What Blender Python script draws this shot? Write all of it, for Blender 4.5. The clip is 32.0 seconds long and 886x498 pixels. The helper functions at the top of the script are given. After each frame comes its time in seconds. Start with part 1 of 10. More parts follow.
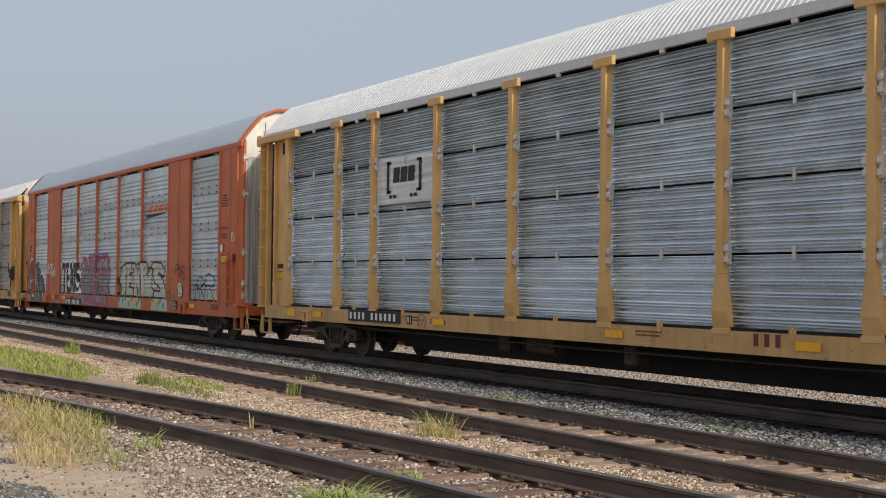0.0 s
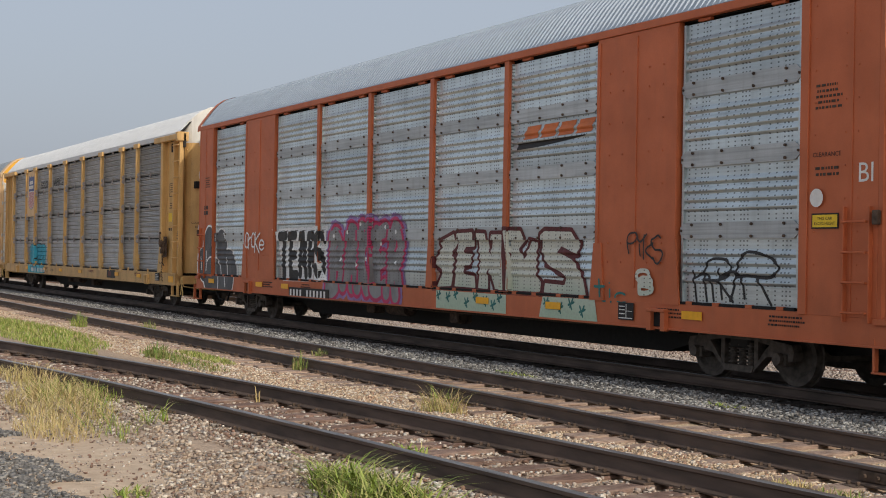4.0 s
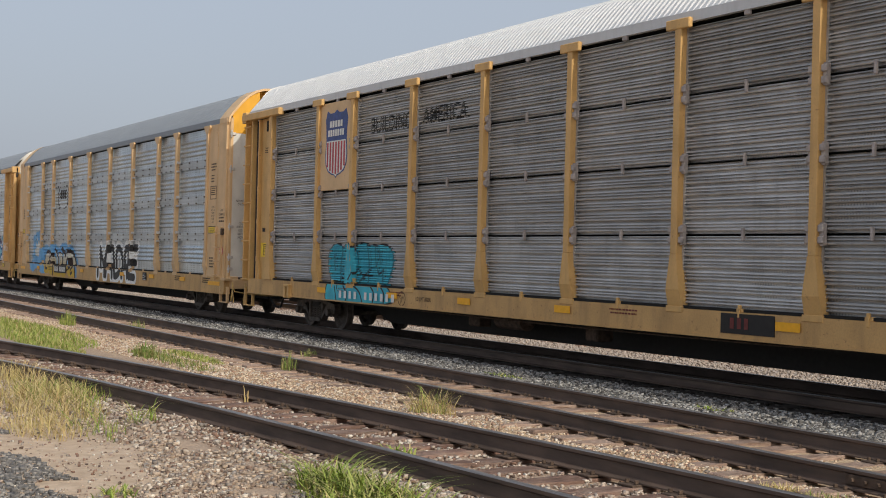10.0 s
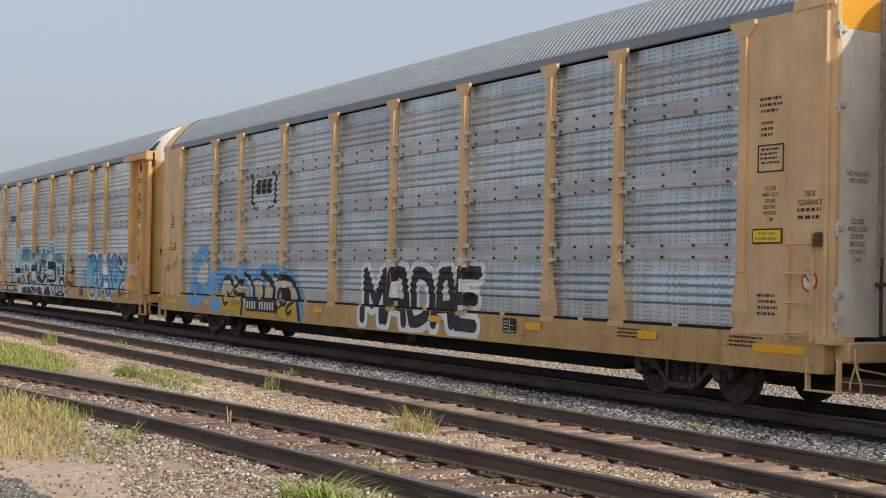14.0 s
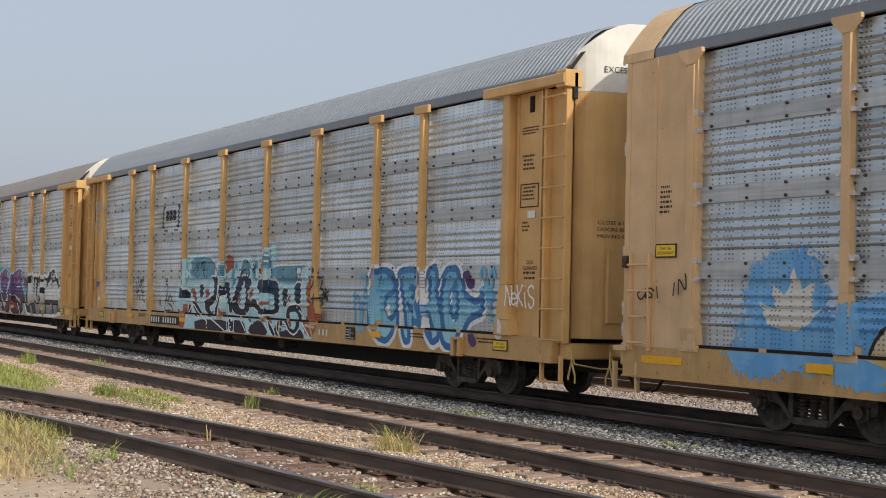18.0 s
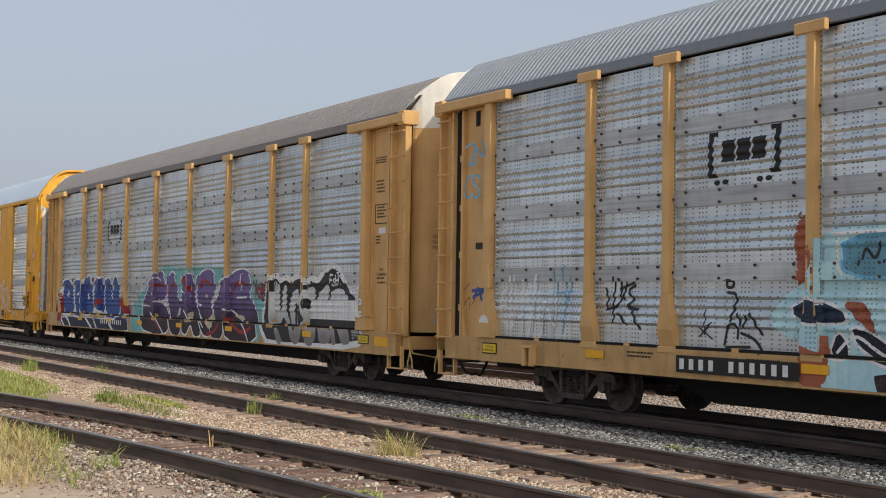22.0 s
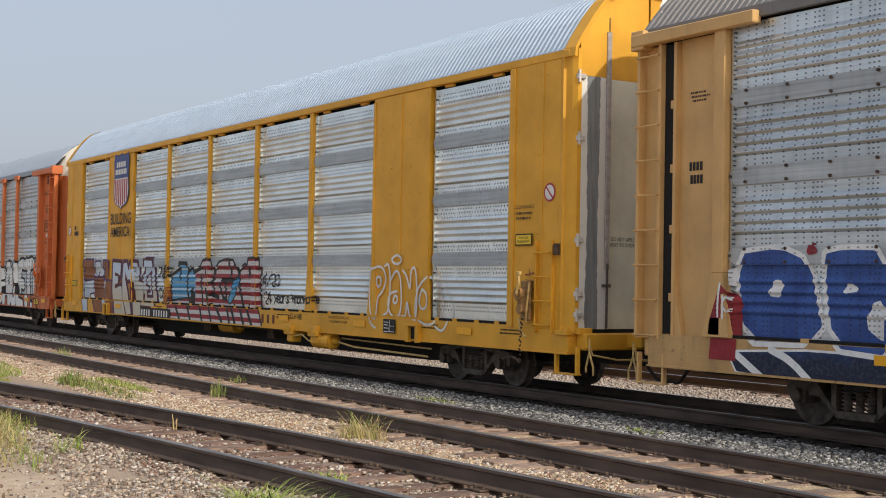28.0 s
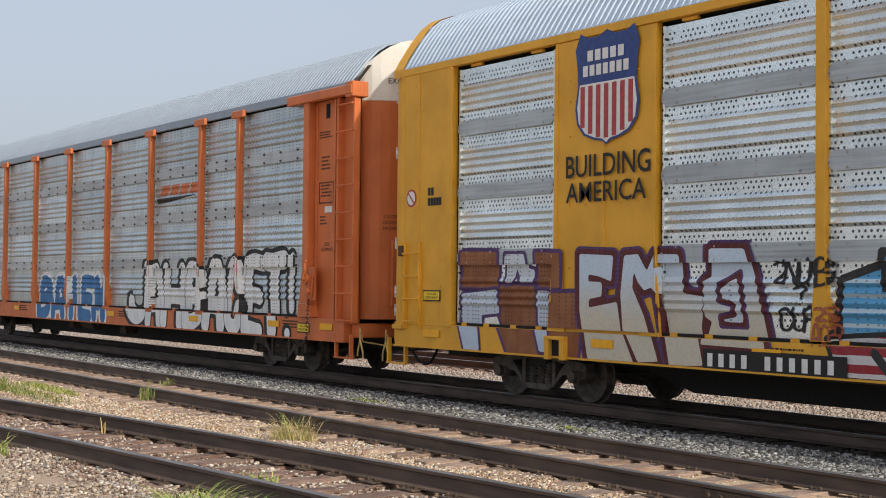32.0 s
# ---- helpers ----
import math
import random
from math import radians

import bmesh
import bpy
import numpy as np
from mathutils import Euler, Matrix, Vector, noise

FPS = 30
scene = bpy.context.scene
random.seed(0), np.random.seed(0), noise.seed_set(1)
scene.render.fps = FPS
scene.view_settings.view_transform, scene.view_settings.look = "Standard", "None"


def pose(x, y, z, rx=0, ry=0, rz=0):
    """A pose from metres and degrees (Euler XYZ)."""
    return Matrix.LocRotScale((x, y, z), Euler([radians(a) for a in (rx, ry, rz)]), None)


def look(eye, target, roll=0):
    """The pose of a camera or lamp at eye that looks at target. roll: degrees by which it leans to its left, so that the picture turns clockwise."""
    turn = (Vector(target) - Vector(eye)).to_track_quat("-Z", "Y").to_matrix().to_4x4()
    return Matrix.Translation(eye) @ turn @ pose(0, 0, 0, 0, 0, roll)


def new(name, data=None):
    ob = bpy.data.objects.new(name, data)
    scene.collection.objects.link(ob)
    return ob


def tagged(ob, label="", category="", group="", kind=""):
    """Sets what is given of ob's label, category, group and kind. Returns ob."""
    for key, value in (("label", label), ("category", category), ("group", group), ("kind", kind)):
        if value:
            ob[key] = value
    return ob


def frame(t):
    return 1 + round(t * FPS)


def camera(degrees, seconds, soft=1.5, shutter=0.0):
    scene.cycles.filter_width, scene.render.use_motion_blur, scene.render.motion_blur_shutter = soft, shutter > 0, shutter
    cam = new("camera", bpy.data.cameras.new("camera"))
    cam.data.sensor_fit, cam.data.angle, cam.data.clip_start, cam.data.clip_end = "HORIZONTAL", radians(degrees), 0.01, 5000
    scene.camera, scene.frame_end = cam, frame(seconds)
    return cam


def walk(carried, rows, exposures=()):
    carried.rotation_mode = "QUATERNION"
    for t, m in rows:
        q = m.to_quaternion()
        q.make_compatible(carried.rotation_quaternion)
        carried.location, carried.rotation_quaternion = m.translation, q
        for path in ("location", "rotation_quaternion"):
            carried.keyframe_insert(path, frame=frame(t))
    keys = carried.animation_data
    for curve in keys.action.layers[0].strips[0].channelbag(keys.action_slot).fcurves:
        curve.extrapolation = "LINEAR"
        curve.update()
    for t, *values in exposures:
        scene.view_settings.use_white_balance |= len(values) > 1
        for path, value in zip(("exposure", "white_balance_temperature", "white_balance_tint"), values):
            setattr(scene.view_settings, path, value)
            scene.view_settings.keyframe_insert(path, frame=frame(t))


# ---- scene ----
# ------------------------------------------------------------------ camera
# World: x runs along the tracks (the train rolls towards +x), y away from the camera, z = 0 on top of the main line's rails.
EYE_Z = 1.735
TURNS = [
    (0.0, 61.35, 1.36, -0.62), (0.5, 61.38, 1.32, -0.62), (1.0, 61.44, 1.26, -0.65), (1.5, 61.47, 1.18, -0.63),
    (2.0, 61.49, 1.01, -0.69), (2.5, 61.58, 0.82, -0.77), (3.0, 61.62, 0.58, -0.83), (3.5, 61.61, 0.40, -0.87),
    (5.5, 61.72, 0.22, -1.20), (6.0, 61.75, 0.27, -1.13), (6.5, 61.63, 0.34, -1.17), (7.0, 61.52, 0.37, -1.16),
    (7.5, 61.43, 0.38, -1.20), (8.0, 61.45, 0.35, -1.20), (8.5, 61.35, 0.32, -1.27), (9.0, 61.29, 0.31, -1.32),
    (9.5, 61.24, 0.32, -1.40), (10.0, 61.20, 0.39, -1.42), (10.5, 61.07, 0.52, -1.47), (11.0, 60.99, 0.66, -1.44),
    (11.5, 60.86, 0.76, -1.39), (12.0, 60.76, 0.84, -1.25), (12.5, 60.71, 0.93, -1.18), (13.0, 60.61, 1.00, -1.18),
    (13.5, 60.52, 1.06, -1.22), (14.0, 60.49, 1.18, -1.21), (14.5, 60.49, 1.37, -1.24), (16.5, 60.10, 2.00, -1.15),
    (17.0, 59.90, 2.08, -1.13), (17.5, 59.74, 2.10, -1.21), (18.0, 59.68, 1.98, -1.30), (18.5, 59.71, 1.81, -1.34),
    (19.0, 59.83, 1.75, -1.41), (19.5, 59.80, 1.83, -1.35), (20.0, 59.81, 1.97, -1.23), (20.5, 59.87, 2.05, -1.11),
    (21.0, 59.89, 2.10, -0.93), (21.5, 59.85, 2.14, -0.94), (22.0, 59.74, 2.15, -0.86), (22.5, 59.59, 2.16, -0.83),
    (23.0, 59.50, 2.11, -0.82), (23.5, 59.49, 1.96, -0.90), (24.0, 59.50, 1.76, -0.93), (24.5, 59.55, 1.56, -0.94),
    (25.0, 59.56, 1.39, -1.04), (25.5, 59.57, 1.27, -1.12), (27.5, 58.78, 1.39, -1.04), (28.0, 58.27, 1.48, -1.03),
    (28.5, 57.67, 1.60, -1.03), (29.0, 57.11, 1.69, -0.99), (29.5, 56.71, 1.74, -0.94), (30.0, 56.26, 1.76, -0.87),
    (30.5, 55.82, 1.74, -0.68), (31.0, 55.57, 1.68, -0.61), (31.5, 55.44, 1.59, -0.56), (32.0, 55.37, 1.52, -0.58),
]
cam = camera(36.0, 32.0, soft=1.0)
walk(cam, [(t, pose(0, 0, EYE_Z, 90 + pitch, roll, yaw)) for t, yaw, pitch, roll in TURNS],
     [(0, -0.16), (7, -0.18), (10, -0.13), (14, -0.02), (20, -0.03), (24, -0.08), (28, 0.03), (30, 0.07), (32, 0.13)])

# ------------------------------------------------------------------ sky, sun, exposure
SUN_AZ, SUN_EL = 2.0, 32.0          # degrees; azimuth counted from +x towards +y
world = bpy.data.worlds.new("sky")
scene.world = world
world.use_nodes = True
wn = world.node_tree
wn.nodes.clear()
sky = wn.nodes.new("ShaderNodeTexSky")
sky.sky_type, sky.sun_disc = "NISHITA", False
sky.sun_elevation, sky.sun_rotation = radians(SUN_EL), radians(90 - SUN_AZ)
sky.altitude, sky.air_density, sky.dust_density, sky.ozone_density = 50, 1.0, 7.0, 1.0
haze = wn.nodes.new("ShaderNodeMixRGB")
haze.inputs[0].default_value = 0.55
haze.inputs[2].default_value = (5.85, 6.42, 7.45, 1)
wback = wn.nodes.new("ShaderNodeBackground")
wback.inputs[1].default_value = 0.118
wout = wn.nodes.new("ShaderNodeOutputWorld")
wn.links.new(sky.outputs[0], haze.inputs[1])
wn.links.new(haze.outputs[0], wback.inputs[0])
wn.links.new(wback.outputs[0], wout.inputs[0])
sun = new("sun", bpy.data.lights.new("sun", "SUN"))
sun.data.energy, sun.data.angle, sun.data.color = 2.7, radians(1.2), (1.0, 0.92, 0.80)
sd = Vector((math.cos(radians(SUN_EL)) * math.cos(radians(SUN_AZ)), math.cos(radians(SUN_EL)) * math.sin(radians(SUN_AZ)), math.sin(radians(SUN_EL))))
sun.matrix_world = look(sd * 60, (0, 0, 0))


# ------------------------------------------------------------------ materials
class Mat:
    """A small wrapper round a node material."""

    def __init__(self, name, rough=0.6, metal=0.0, spec=0.4):
        self.m = bpy.data.materials.new(name)
        self.m.use_nodes = True
        self.t = self.m.node_tree
        self.b = self.t.nodes["Principled BSDF"]
        self.b.inputs["Roughness"].default_value = rough
        self.b.inputs["Metallic"].default_value = metal
        self.b.inputs["Specular IOR Level"].default_value = spec
        self.co = self.node("ShaderNodeTexCoord")

    def node(self, kind, **kw):
        n = self.t.nodes.new(kind)
        for k, v in kw.items():
            if k == "op":
                n.operation = v
            elif k == "blend":
                n.blend_type = v
        return n

    def link(self, a, b):
        self.t.links.new(a, b)

    def val(self, sock, v):
        if isinstance(v, (int, float)):
            sock.default_value = v
        elif isinstance(v, tuple):
            sock.default_value = (*v, 1.0) if len(v) == 3 else v
        else:
            self.link(v, sock)

    def math(self, op, a, b=0.0, c=0.0):
        n = self.node("ShaderNodeMath", op=op)
        for i, v in enumerate((a, b, c)):
            self.val(n.inputs[i], v)
        return n.outputs[0]

    def mix(self, f, a, b, blend="MIX"):
        n = self.node("ShaderNodeMixRGB", blend=blend)
        for i, v in enumerate((f, a, b)):
            self.val(n.inputs[i], v)
        return n.outputs[0]

    def coords(self, scale=(1, 1, 1), src="Object"):
        n = self.node("ShaderNodeMapping")
        n.inputs["Scale"].default_value = scale
        self.link(self.co.outputs[src], n.inputs["Vector"])
        return n.outputs[0]

    def world_pos(self):
        g = self.node("ShaderNodeNewGeometry")
        return g.outputs["Position"]

    def noise(self, scale, detail=4, stretch=(1, 1, 1), src="Object", rough=0.55, offset=False):
        n = self.node("ShaderNodeTexNoise")
        n.inputs["Scale"].default_value, n.inputs["Detail"].default_value, n.inputs["Roughness"].default_value = scale, detail, rough
        v = self.world_pos() if src == "World" else self.coords(stretch, src)
        if src == "World" and stretch != (1, 1, 1):
            mp = self.node("ShaderNodeMapping")
            mp.inputs["Scale"].default_value = stretch
            self.link(v, mp.inputs["Vector"])
            v = mp.outputs[0]
        if offset:
            oi = self.node("ShaderNodeObjectInfo")
            add = self.node("ShaderNodeVectorMath", op="ADD")
            sc = self.node("ShaderNodeVectorMath", op="SCALE")
            comb = self.node("ShaderNodeCombineXYZ")
            self.link(oi.outputs["Random"], comb.inputs[0])
            self.link(oi.outputs["Random"], comb.inputs[2])
            self.link(comb.outputs[0], sc.inputs[0])
            sc.inputs["Scale"].default_value = 37.0
            self.link(v, add.inputs[0])
            self.link(sc.outputs[0], add.inputs[1])
            v = add.outputs[0]
        self.link(v, n.inputs["Vector"])
        return n.outputs["Fac"]

    def ramp(self, fac, *stops):
        n = self.node("ShaderNodeValToRGB")
        el = n.color_ramp.elements
        while len(el) < len(stops):
            el.new(0.5)
        for e, (p, c) in zip(el, stops):
            e.position = p
            e.color = (c, c, c, 1) if isinstance(c, (int, float)) else (*c, 1)
        self.link(fac, n.inputs[0])
        return n.outputs[0]

    def bump(self, height, strength=0.3, dist=0.01):
        n = self.node("ShaderNodeBump")
        n.inputs["Strength"].default_value, n.inputs["Distance"].default_value = strength, dist
        self.link(height, n.inputs["Height"])
        self.link(n.outputs[0], self.b.inputs["Normal"])

    def color(self, c):
        self.val(self.b.inputs["Base Color"], c)
        return self.m


def mul(c, k):
    return tuple(x * k for x in c)


def paint(name, c, dirt=(0.10, 0.075, 0.05), amount=0.35, rough=0.55, chip=(0.16, 0.07, 0.04), chips=0.65):
    """Old railway paint: faded patches, streaks that run down, rust chips."""
    m = Mat(name, rough)
    fade = m.ramp(m.noise(1.3, 3, offset=True), (0.3, mul(c, 0.86)), (0.7, tuple(min(1, x * 1.10 + 0.008) for x in c)))
    streak = m.ramp(m.noise(3.4, 5, (1.3, 1.3, 0.22), offset=True), (0.48, 0.0), (0.78, 1.0))
    col = m.mix(m.math("MULTIPLY", streak, amount), fade, dirt)
    grain = m.noise(38, 4, offset=True)
    col = m.mix(m.math("MULTIPLY", m.ramp(grain, (0.40, 0.0), (0.75, 1.0)), amount * 0.45), col, dirt)
    rust = m.ramp(m.noise(9, 7, offset=True, rough=0.7), (chips, 0.0), (chips + 0.05, 1.0))
    col = m.mix(m.math("MULTIPLY", rust, 0.55), col, chip)
    m.bump(grain, 0.12, 0.004)
    m.link(m.math("MULTIPLY_ADD", grain, 0.25, rough - 0.12), m.b.inputs["Roughness"])
    return m.color(col)


def xyz(m, src="Object"):
    s = m.node("ShaderNodeSeparateXYZ")
    m.link(m.co.outputs[src], s.inputs[0])
    return s.outputs[0], s.outputs[1], s.outputs[2]


def holes(m, style):
    """Mask of the punched ventilation holes, in columns of slots or staggered rows of round holes."""
    x, _, z = xyz(m)
    if style == "slots":
        u = m.math("MULTIPLY", x, 1 / 0.072)
        gz = m.math("FRACT", m.math("MULTIPLY", z, 1 / 0.062))
        dx = m.math("MULTIPLY", m.math("ABSOLUTE", m.math("SUBTRACT", m.math("FRACT", u), 0.5)), 0.072)
        dz = m.math("MULTIPLY", m.math("ABSOLUTE", m.math("SUBTRACT", gz, 0.5)), 0.062)
        hole = m.math("MULTIPLY", m.math("LESS_THAN", dx, 0.0165), m.math("LESS_THAN", dz, 0.0105))
        col = m.math("MULTIPLY", m.math("FRACT", m.math("MULTIPLY", m.math("FLOOR", u), 1 / 12)), 12)
        on = m.math("LESS_THAN", col, 2.5)
        for k in (5, 8, 10):
            on = m.math("MAXIMUM", on, m.math("COMPARE", col, k, 0.4))
        return m.math("MULTIPLY", hole, on)
    if style == "mesh":                            # fine perforation that is clogged in places
        gx = m.math("LESS_THAN", m.math("FRACT", m.math("MULTIPLY", x, 1 / 0.052)), 0.42)
        gz = m.math("LESS_THAN", m.math("FRACT", m.math("MULTIPLY", z, 1 / 0.0573)), 0.55)
        free = m.ramp(m.noise(1.6, 4, (0.7, 1, 1.6), offset=True), (0.50, 0.0), (0.60, 0.55))
        return m.math("MULTIPLY", m.math("MULTIPLY", gx, gz), free)
    out = None
    for z0, off, r in ((0.155, 0.0, 0.018), (0.222, 0.042, 0.018), (0.300, 0.0, 0.016), (0.441, 0.0, 0.008), (0.557, 0.0, 0.008), (0.735, 0.0, 0.016), (0.808, 0.042, 0.018), (0.878, 0.0, 0.018)):
        gx = m.math("MULTIPLY", m.math("SUBTRACT", m.math("FRACT", m.math("MULTIPLY", m.math("ADD", x, off), 1 / 0.085)), 0.5), 0.085)
        gz = m.math("SUBTRACT", z, z0)
        h = m.math("LESS_THAN", m.math("ADD", m.math("MULTIPLY", gx, gx), m.math("MULTIPLY", gz, gz)), r * r)
        out = h if out is None else m.math("MAXIMUM", out, h)
    return m.math("MULTIPLY", out, m.math("GREATER_THAN", m.math("FRACT", m.math("MULTIPLY", x, 1 / 0.56)), 0.14))


def sheet_metal(name, c, metal=0.35, rough=0.5, punch="", dirt=0.3, spread=0.16, patchy=1.0, lines=1.0):
    """Galvanised sheet: spangle, dull oxide patches, dirt in the lower folds; each sheet has its own tone."""
    m = Mat(name, rough, metal)
    oi = m.node("ShaderNodeObjectInfo")
    tone = m.math("MULTIPLY_ADD", oi.outputs["Random"], 2 * spread, 1.0 - spread)
    patch = m.ramp(m.noise(1.1, 4, (1, 1, 2.2), offset=True), (0.3, mul(c, 1 - 0.18 * patchy)), (0.72, mul(c, 1 + 0.12 * patchy)))
    n = m.node("ShaderNodeMixRGB", blend="MULTIPLY")
    n.inputs[0].default_value = 1.0
    m.link(patch, n.inputs[1])
    comb = m.node("ShaderNodeCombineXYZ")
    for i in range(3):
        m.link(tone, comb.inputs[i])
    m.link(comb.outputs[0], n.inputs[2])
    col = n.outputs[0]
    streak = m.ramp(m.noise(6, 5, (1.2, 1, 0.12), offset=True), (0.5, 0.0), (0.8, 1.0))
    col = m.mix(m.math("MULTIPLY", streak, dirt), col, (0.09, 0.08, 0.07))
    scuff = m.ramp(m.noise(5, 4, (0.10, 1, 4.5), offset=True), (0.30, 0.72), (0.52, 1.0), (0.70, 1.12))
    col = m.mix(lines, col, m.mix(1.0, col, scuff, "MULTIPLY"))
    grain = m.noise(60, 3, (1, 1, 2), offset=True)
    col = m.mix(m.math("MULTIPLY", m.ramp(grain, (0.35, 0.0), (0.8, 1.0)), 0.22), col, mul(c, 0.55))
    if punch:
        col = m.mix(m.math("MULTIPLY", holes(m, punch), {"slots": 0.70, "mesh": 0.8}.get(punch, 0.9)), col, (0.012, 0.012, 0.013))
    m.bump(grain, 0.10, 0.003)
    m.link(m.math("MULTIPLY_ADD", grain, 0.3, rough - 0.15), m.b.inputs["Roughness"])
    return m.color(col)


def sheet_holes(m):
    """Holes that show through spray paint, only above the sill."""
    return m.math("MULTIPLY", holes(m, "slots"), m.math("GREATER_THAN", xyz(m)[2], 1.15))


def spray(name, a, b=None, punch=True, scale=2.2, grit=0.20):
    """Spray paint, two tones that drift into each other; the holes of the sheet behind still show."""
    m = Mat(name, 0.62, 0.0, 0.3)
    b = b or mul(a, 0.8)
    col = m.ramp(m.noise(scale, 3), (0.42, a), (0.58, b))
    grain = m.noise(26, 4)
    col = m.mix(m.math("MULTIPLY", m.ramp(grain, (0.45, 0.0), (0.8, 1.0)), grit), col, (0.16, 0.16, 0.16))
    streak = m.ramp(m.noise(5, 5, (1.5, 1, 0.15)), (0.5, 0.0), (0.8, 1.0))
    col = m.mix(m.math("MULTIPLY", streak, 0.16), col, (0.10, 0.09, 0.08))
    if punch:
        col = m.mix(m.math("MULTIPLY", sheet_holes(m), 0.55), col, (0.015, 0.015, 0.016))
    return m.color(col)


def plain(name, c, rough=0.6, metal=0.0, var=0.25, scale=12):
    m = Mat(name, rough, metal)
    col = m.ramp(m.noise(scale, 5, offset=True), (0.3, mul(c, 1 - var)), (0.7, tuple(min(1, x * (1 + var)) for x in c)))
    m.bump(m.noise(45, 3), 0.15, 0.004)
    return m.color(col)


def rubble(name, tones, rough=0.9):
    """Loose stones: every stone has its own tone."""
    m = Mat(name, rough, 0.0, 0.2)
    g = m.node("ShaderNodeNewGeometry")
    stops = [((i + 0.5) / len(tones), c) for i, c in enumerate(tones)]
    col = m.ramp(g.outputs["Random Per Island"], *stops)
    n = m.noise(55, 4, src="World")
    col = m.mix(m.math("MULTIPLY", m.ramp(n, (0.35, 0.0), (0.75, 1.0)), 0.35), col, (0.10, 0.085, 0.07))
    m.bump(n, 0.4, 0.006)
    return m.color(col)


M = {}
M["tan"] = paint("tan_yellow_paint", (0.640, 0.395, 0.155), amount=0.15, chips=0.68)
M["tan_worn"] = paint("worn_tan_paint", (0.665, 0.455, 0.245), amount=0.15, chips=0.69)
M["tan_grimy"] = paint("grimy_tan_paint", (0.63, 0.39, 0.145), amount=0.26, chips=0.63)
M["sill_grime"] = paint("rust_streaked_sill_paint", (0.57, 0.35, 0.135), amount=0.42, chips=0.60)
M["gold"] = paint("golden_yellow_paint", (0.73, 0.37, 0.026), amount=0.08, chips=0.70)
M["rust_red"] = paint("faded_orange_red_paint", (0.49, 0.125, 0.045), amount=0.14, chips=0.67)
M["orange"] = paint("orange_paint", (0.62, 0.165, 0.045), amount=0.20, chips=0.66)
M["white"] = paint("white_paint", (0.74, 0.73, 0.68), dirt=(0.25, 0.22, 0.17), amount=0.22, chips=0.68)
M["cream"] = paint("cream_paint", (0.66, 0.66, 0.55), dirt=(0.22, 0.2, 0.15), amount=0.2, chips=0.68)
m = Mat("bare_galvanised_door", 0.5, 0.2)
col = m.ramp(m.noise(4.5, 6, (1, 2.2, 0.10), rough=0.65), (0.34, (0.22, 0.235, 0.24)), (0.50, (0.40, 0.41, 0.405)), (0.62, (0.66, 0.65, 0.61)))
col = m.mix(m.math("MULTIPLY", m.ramp(m.noise(8, 6, (1, 1, 0.3), rough=0.7), (0.60, 0.0), (0.68, 1.0)), 0.5), col, (0.20, 0.11, 0.07))
m.bump(m.noise(30, 4), 0.2, 0.005)
M["bare"] = m.color(col)
m = Mat("patched_door_paint", 0.55)
_, across, _ = xyz(m)
edge = m.math("ADD", m.math("ABSOLUTE", m.math("ADD", across, 1.16)), m.math("MULTIPLY", m.noise(1.9, 5, (1, 1, 0.8), rough=0.6), 0.16))
brushed = m.ramp(m.noise(9, 5, (1, 2, 0.12), rough=0.6), (0.3, (0.15, 0.165, 0.175)), (0.7, (0.27, 0.29, 0.30)))
col = m.mix(m.ramp(edge, (0.195, 1.0), (0.205, 0.0)), (0.72, 0.72, 0.68), brushed)
col = m.mix(m.math("MULTIPLY", m.ramp(m.noise(7, 6, (1, 1, 0.3), rough=0.7), (0.60, 0.0), (0.68, 1.0)), 0.4), col, (0.22, 0.15, 0.10))
m.bump(m.noise(30, 4), 0.2, 0.005)
M["bare_g"] = m.color(col)
M["reflector"] = plain("amber_reflective_tape", (0.85, 0.42, 0.015), 0.45, var=0.08)
M["lemon"] = plain("yellow_sticker", (0.80, 0.55, 0.03), 0.5, var=0.08)
M["ink"] = plain("black_lettering", (0.014, 0.013, 0.013), 0.6)
M["faded_ink"] = plain("faded_black_stencil", (0.055, 0.040, 0.030), 0.7, var=0.5)
M["chalk"] = plain("white_lettering", (0.72, 0.72, 0.70), 0.6, var=0.1)
M["maroon"] = plain("maroon_lettering", (0.14, 0.028, 0.026), 0.6)
M["blue"] = plain("deep_blue_enamel", (0.025, 0.055, 0.21), 0.45)
M["red"] = plain("red_enamel", (0.40, 0.045, 0.055), 0.5)
M["fine_a"] = sheet_metal("blue_grey_corrugated_sheet", (0.72, 0.81, 0.87), 0.66, 0.30, "mesh", 0.18, lines=0.6)
M["fine_c"] = sheet_metal("sooty_corrugated_sheet", (0.50, 0.495, 0.485), 0.42, 0.42, "mesh", 0.36)
M["band_b"] = sheet_metal("punched_sheet_pale", (0.61, 0.68, 0.70), 0.75, 0.36, "slots", 0.22, lines=0.5)
M["band_d"] = sheet_metal("punched_sheet_grey", (0.53, 0.585, 0.62), 0.75, 0.34, "slots", 0.26, lines=0.6)
M["band_e"] = sheet_metal("punched_sheet_weathered", (0.64, 0.69, 0.71), 0.75, 0.36, "slots", 0.28, lines=0.6)
M["band_g"] = sheet_metal("punched_bright_aluminium", (0.83, 0.885, 0.885), 0.85, 0.30, "round", 0.08, 0.06, lines=0.2)
M["bright_board"] = sheet_metal("pale_ribbed_board", (0.66, 0.69, 0.68), 0.35, 0.4, dirt=0.2, spread=0.0)
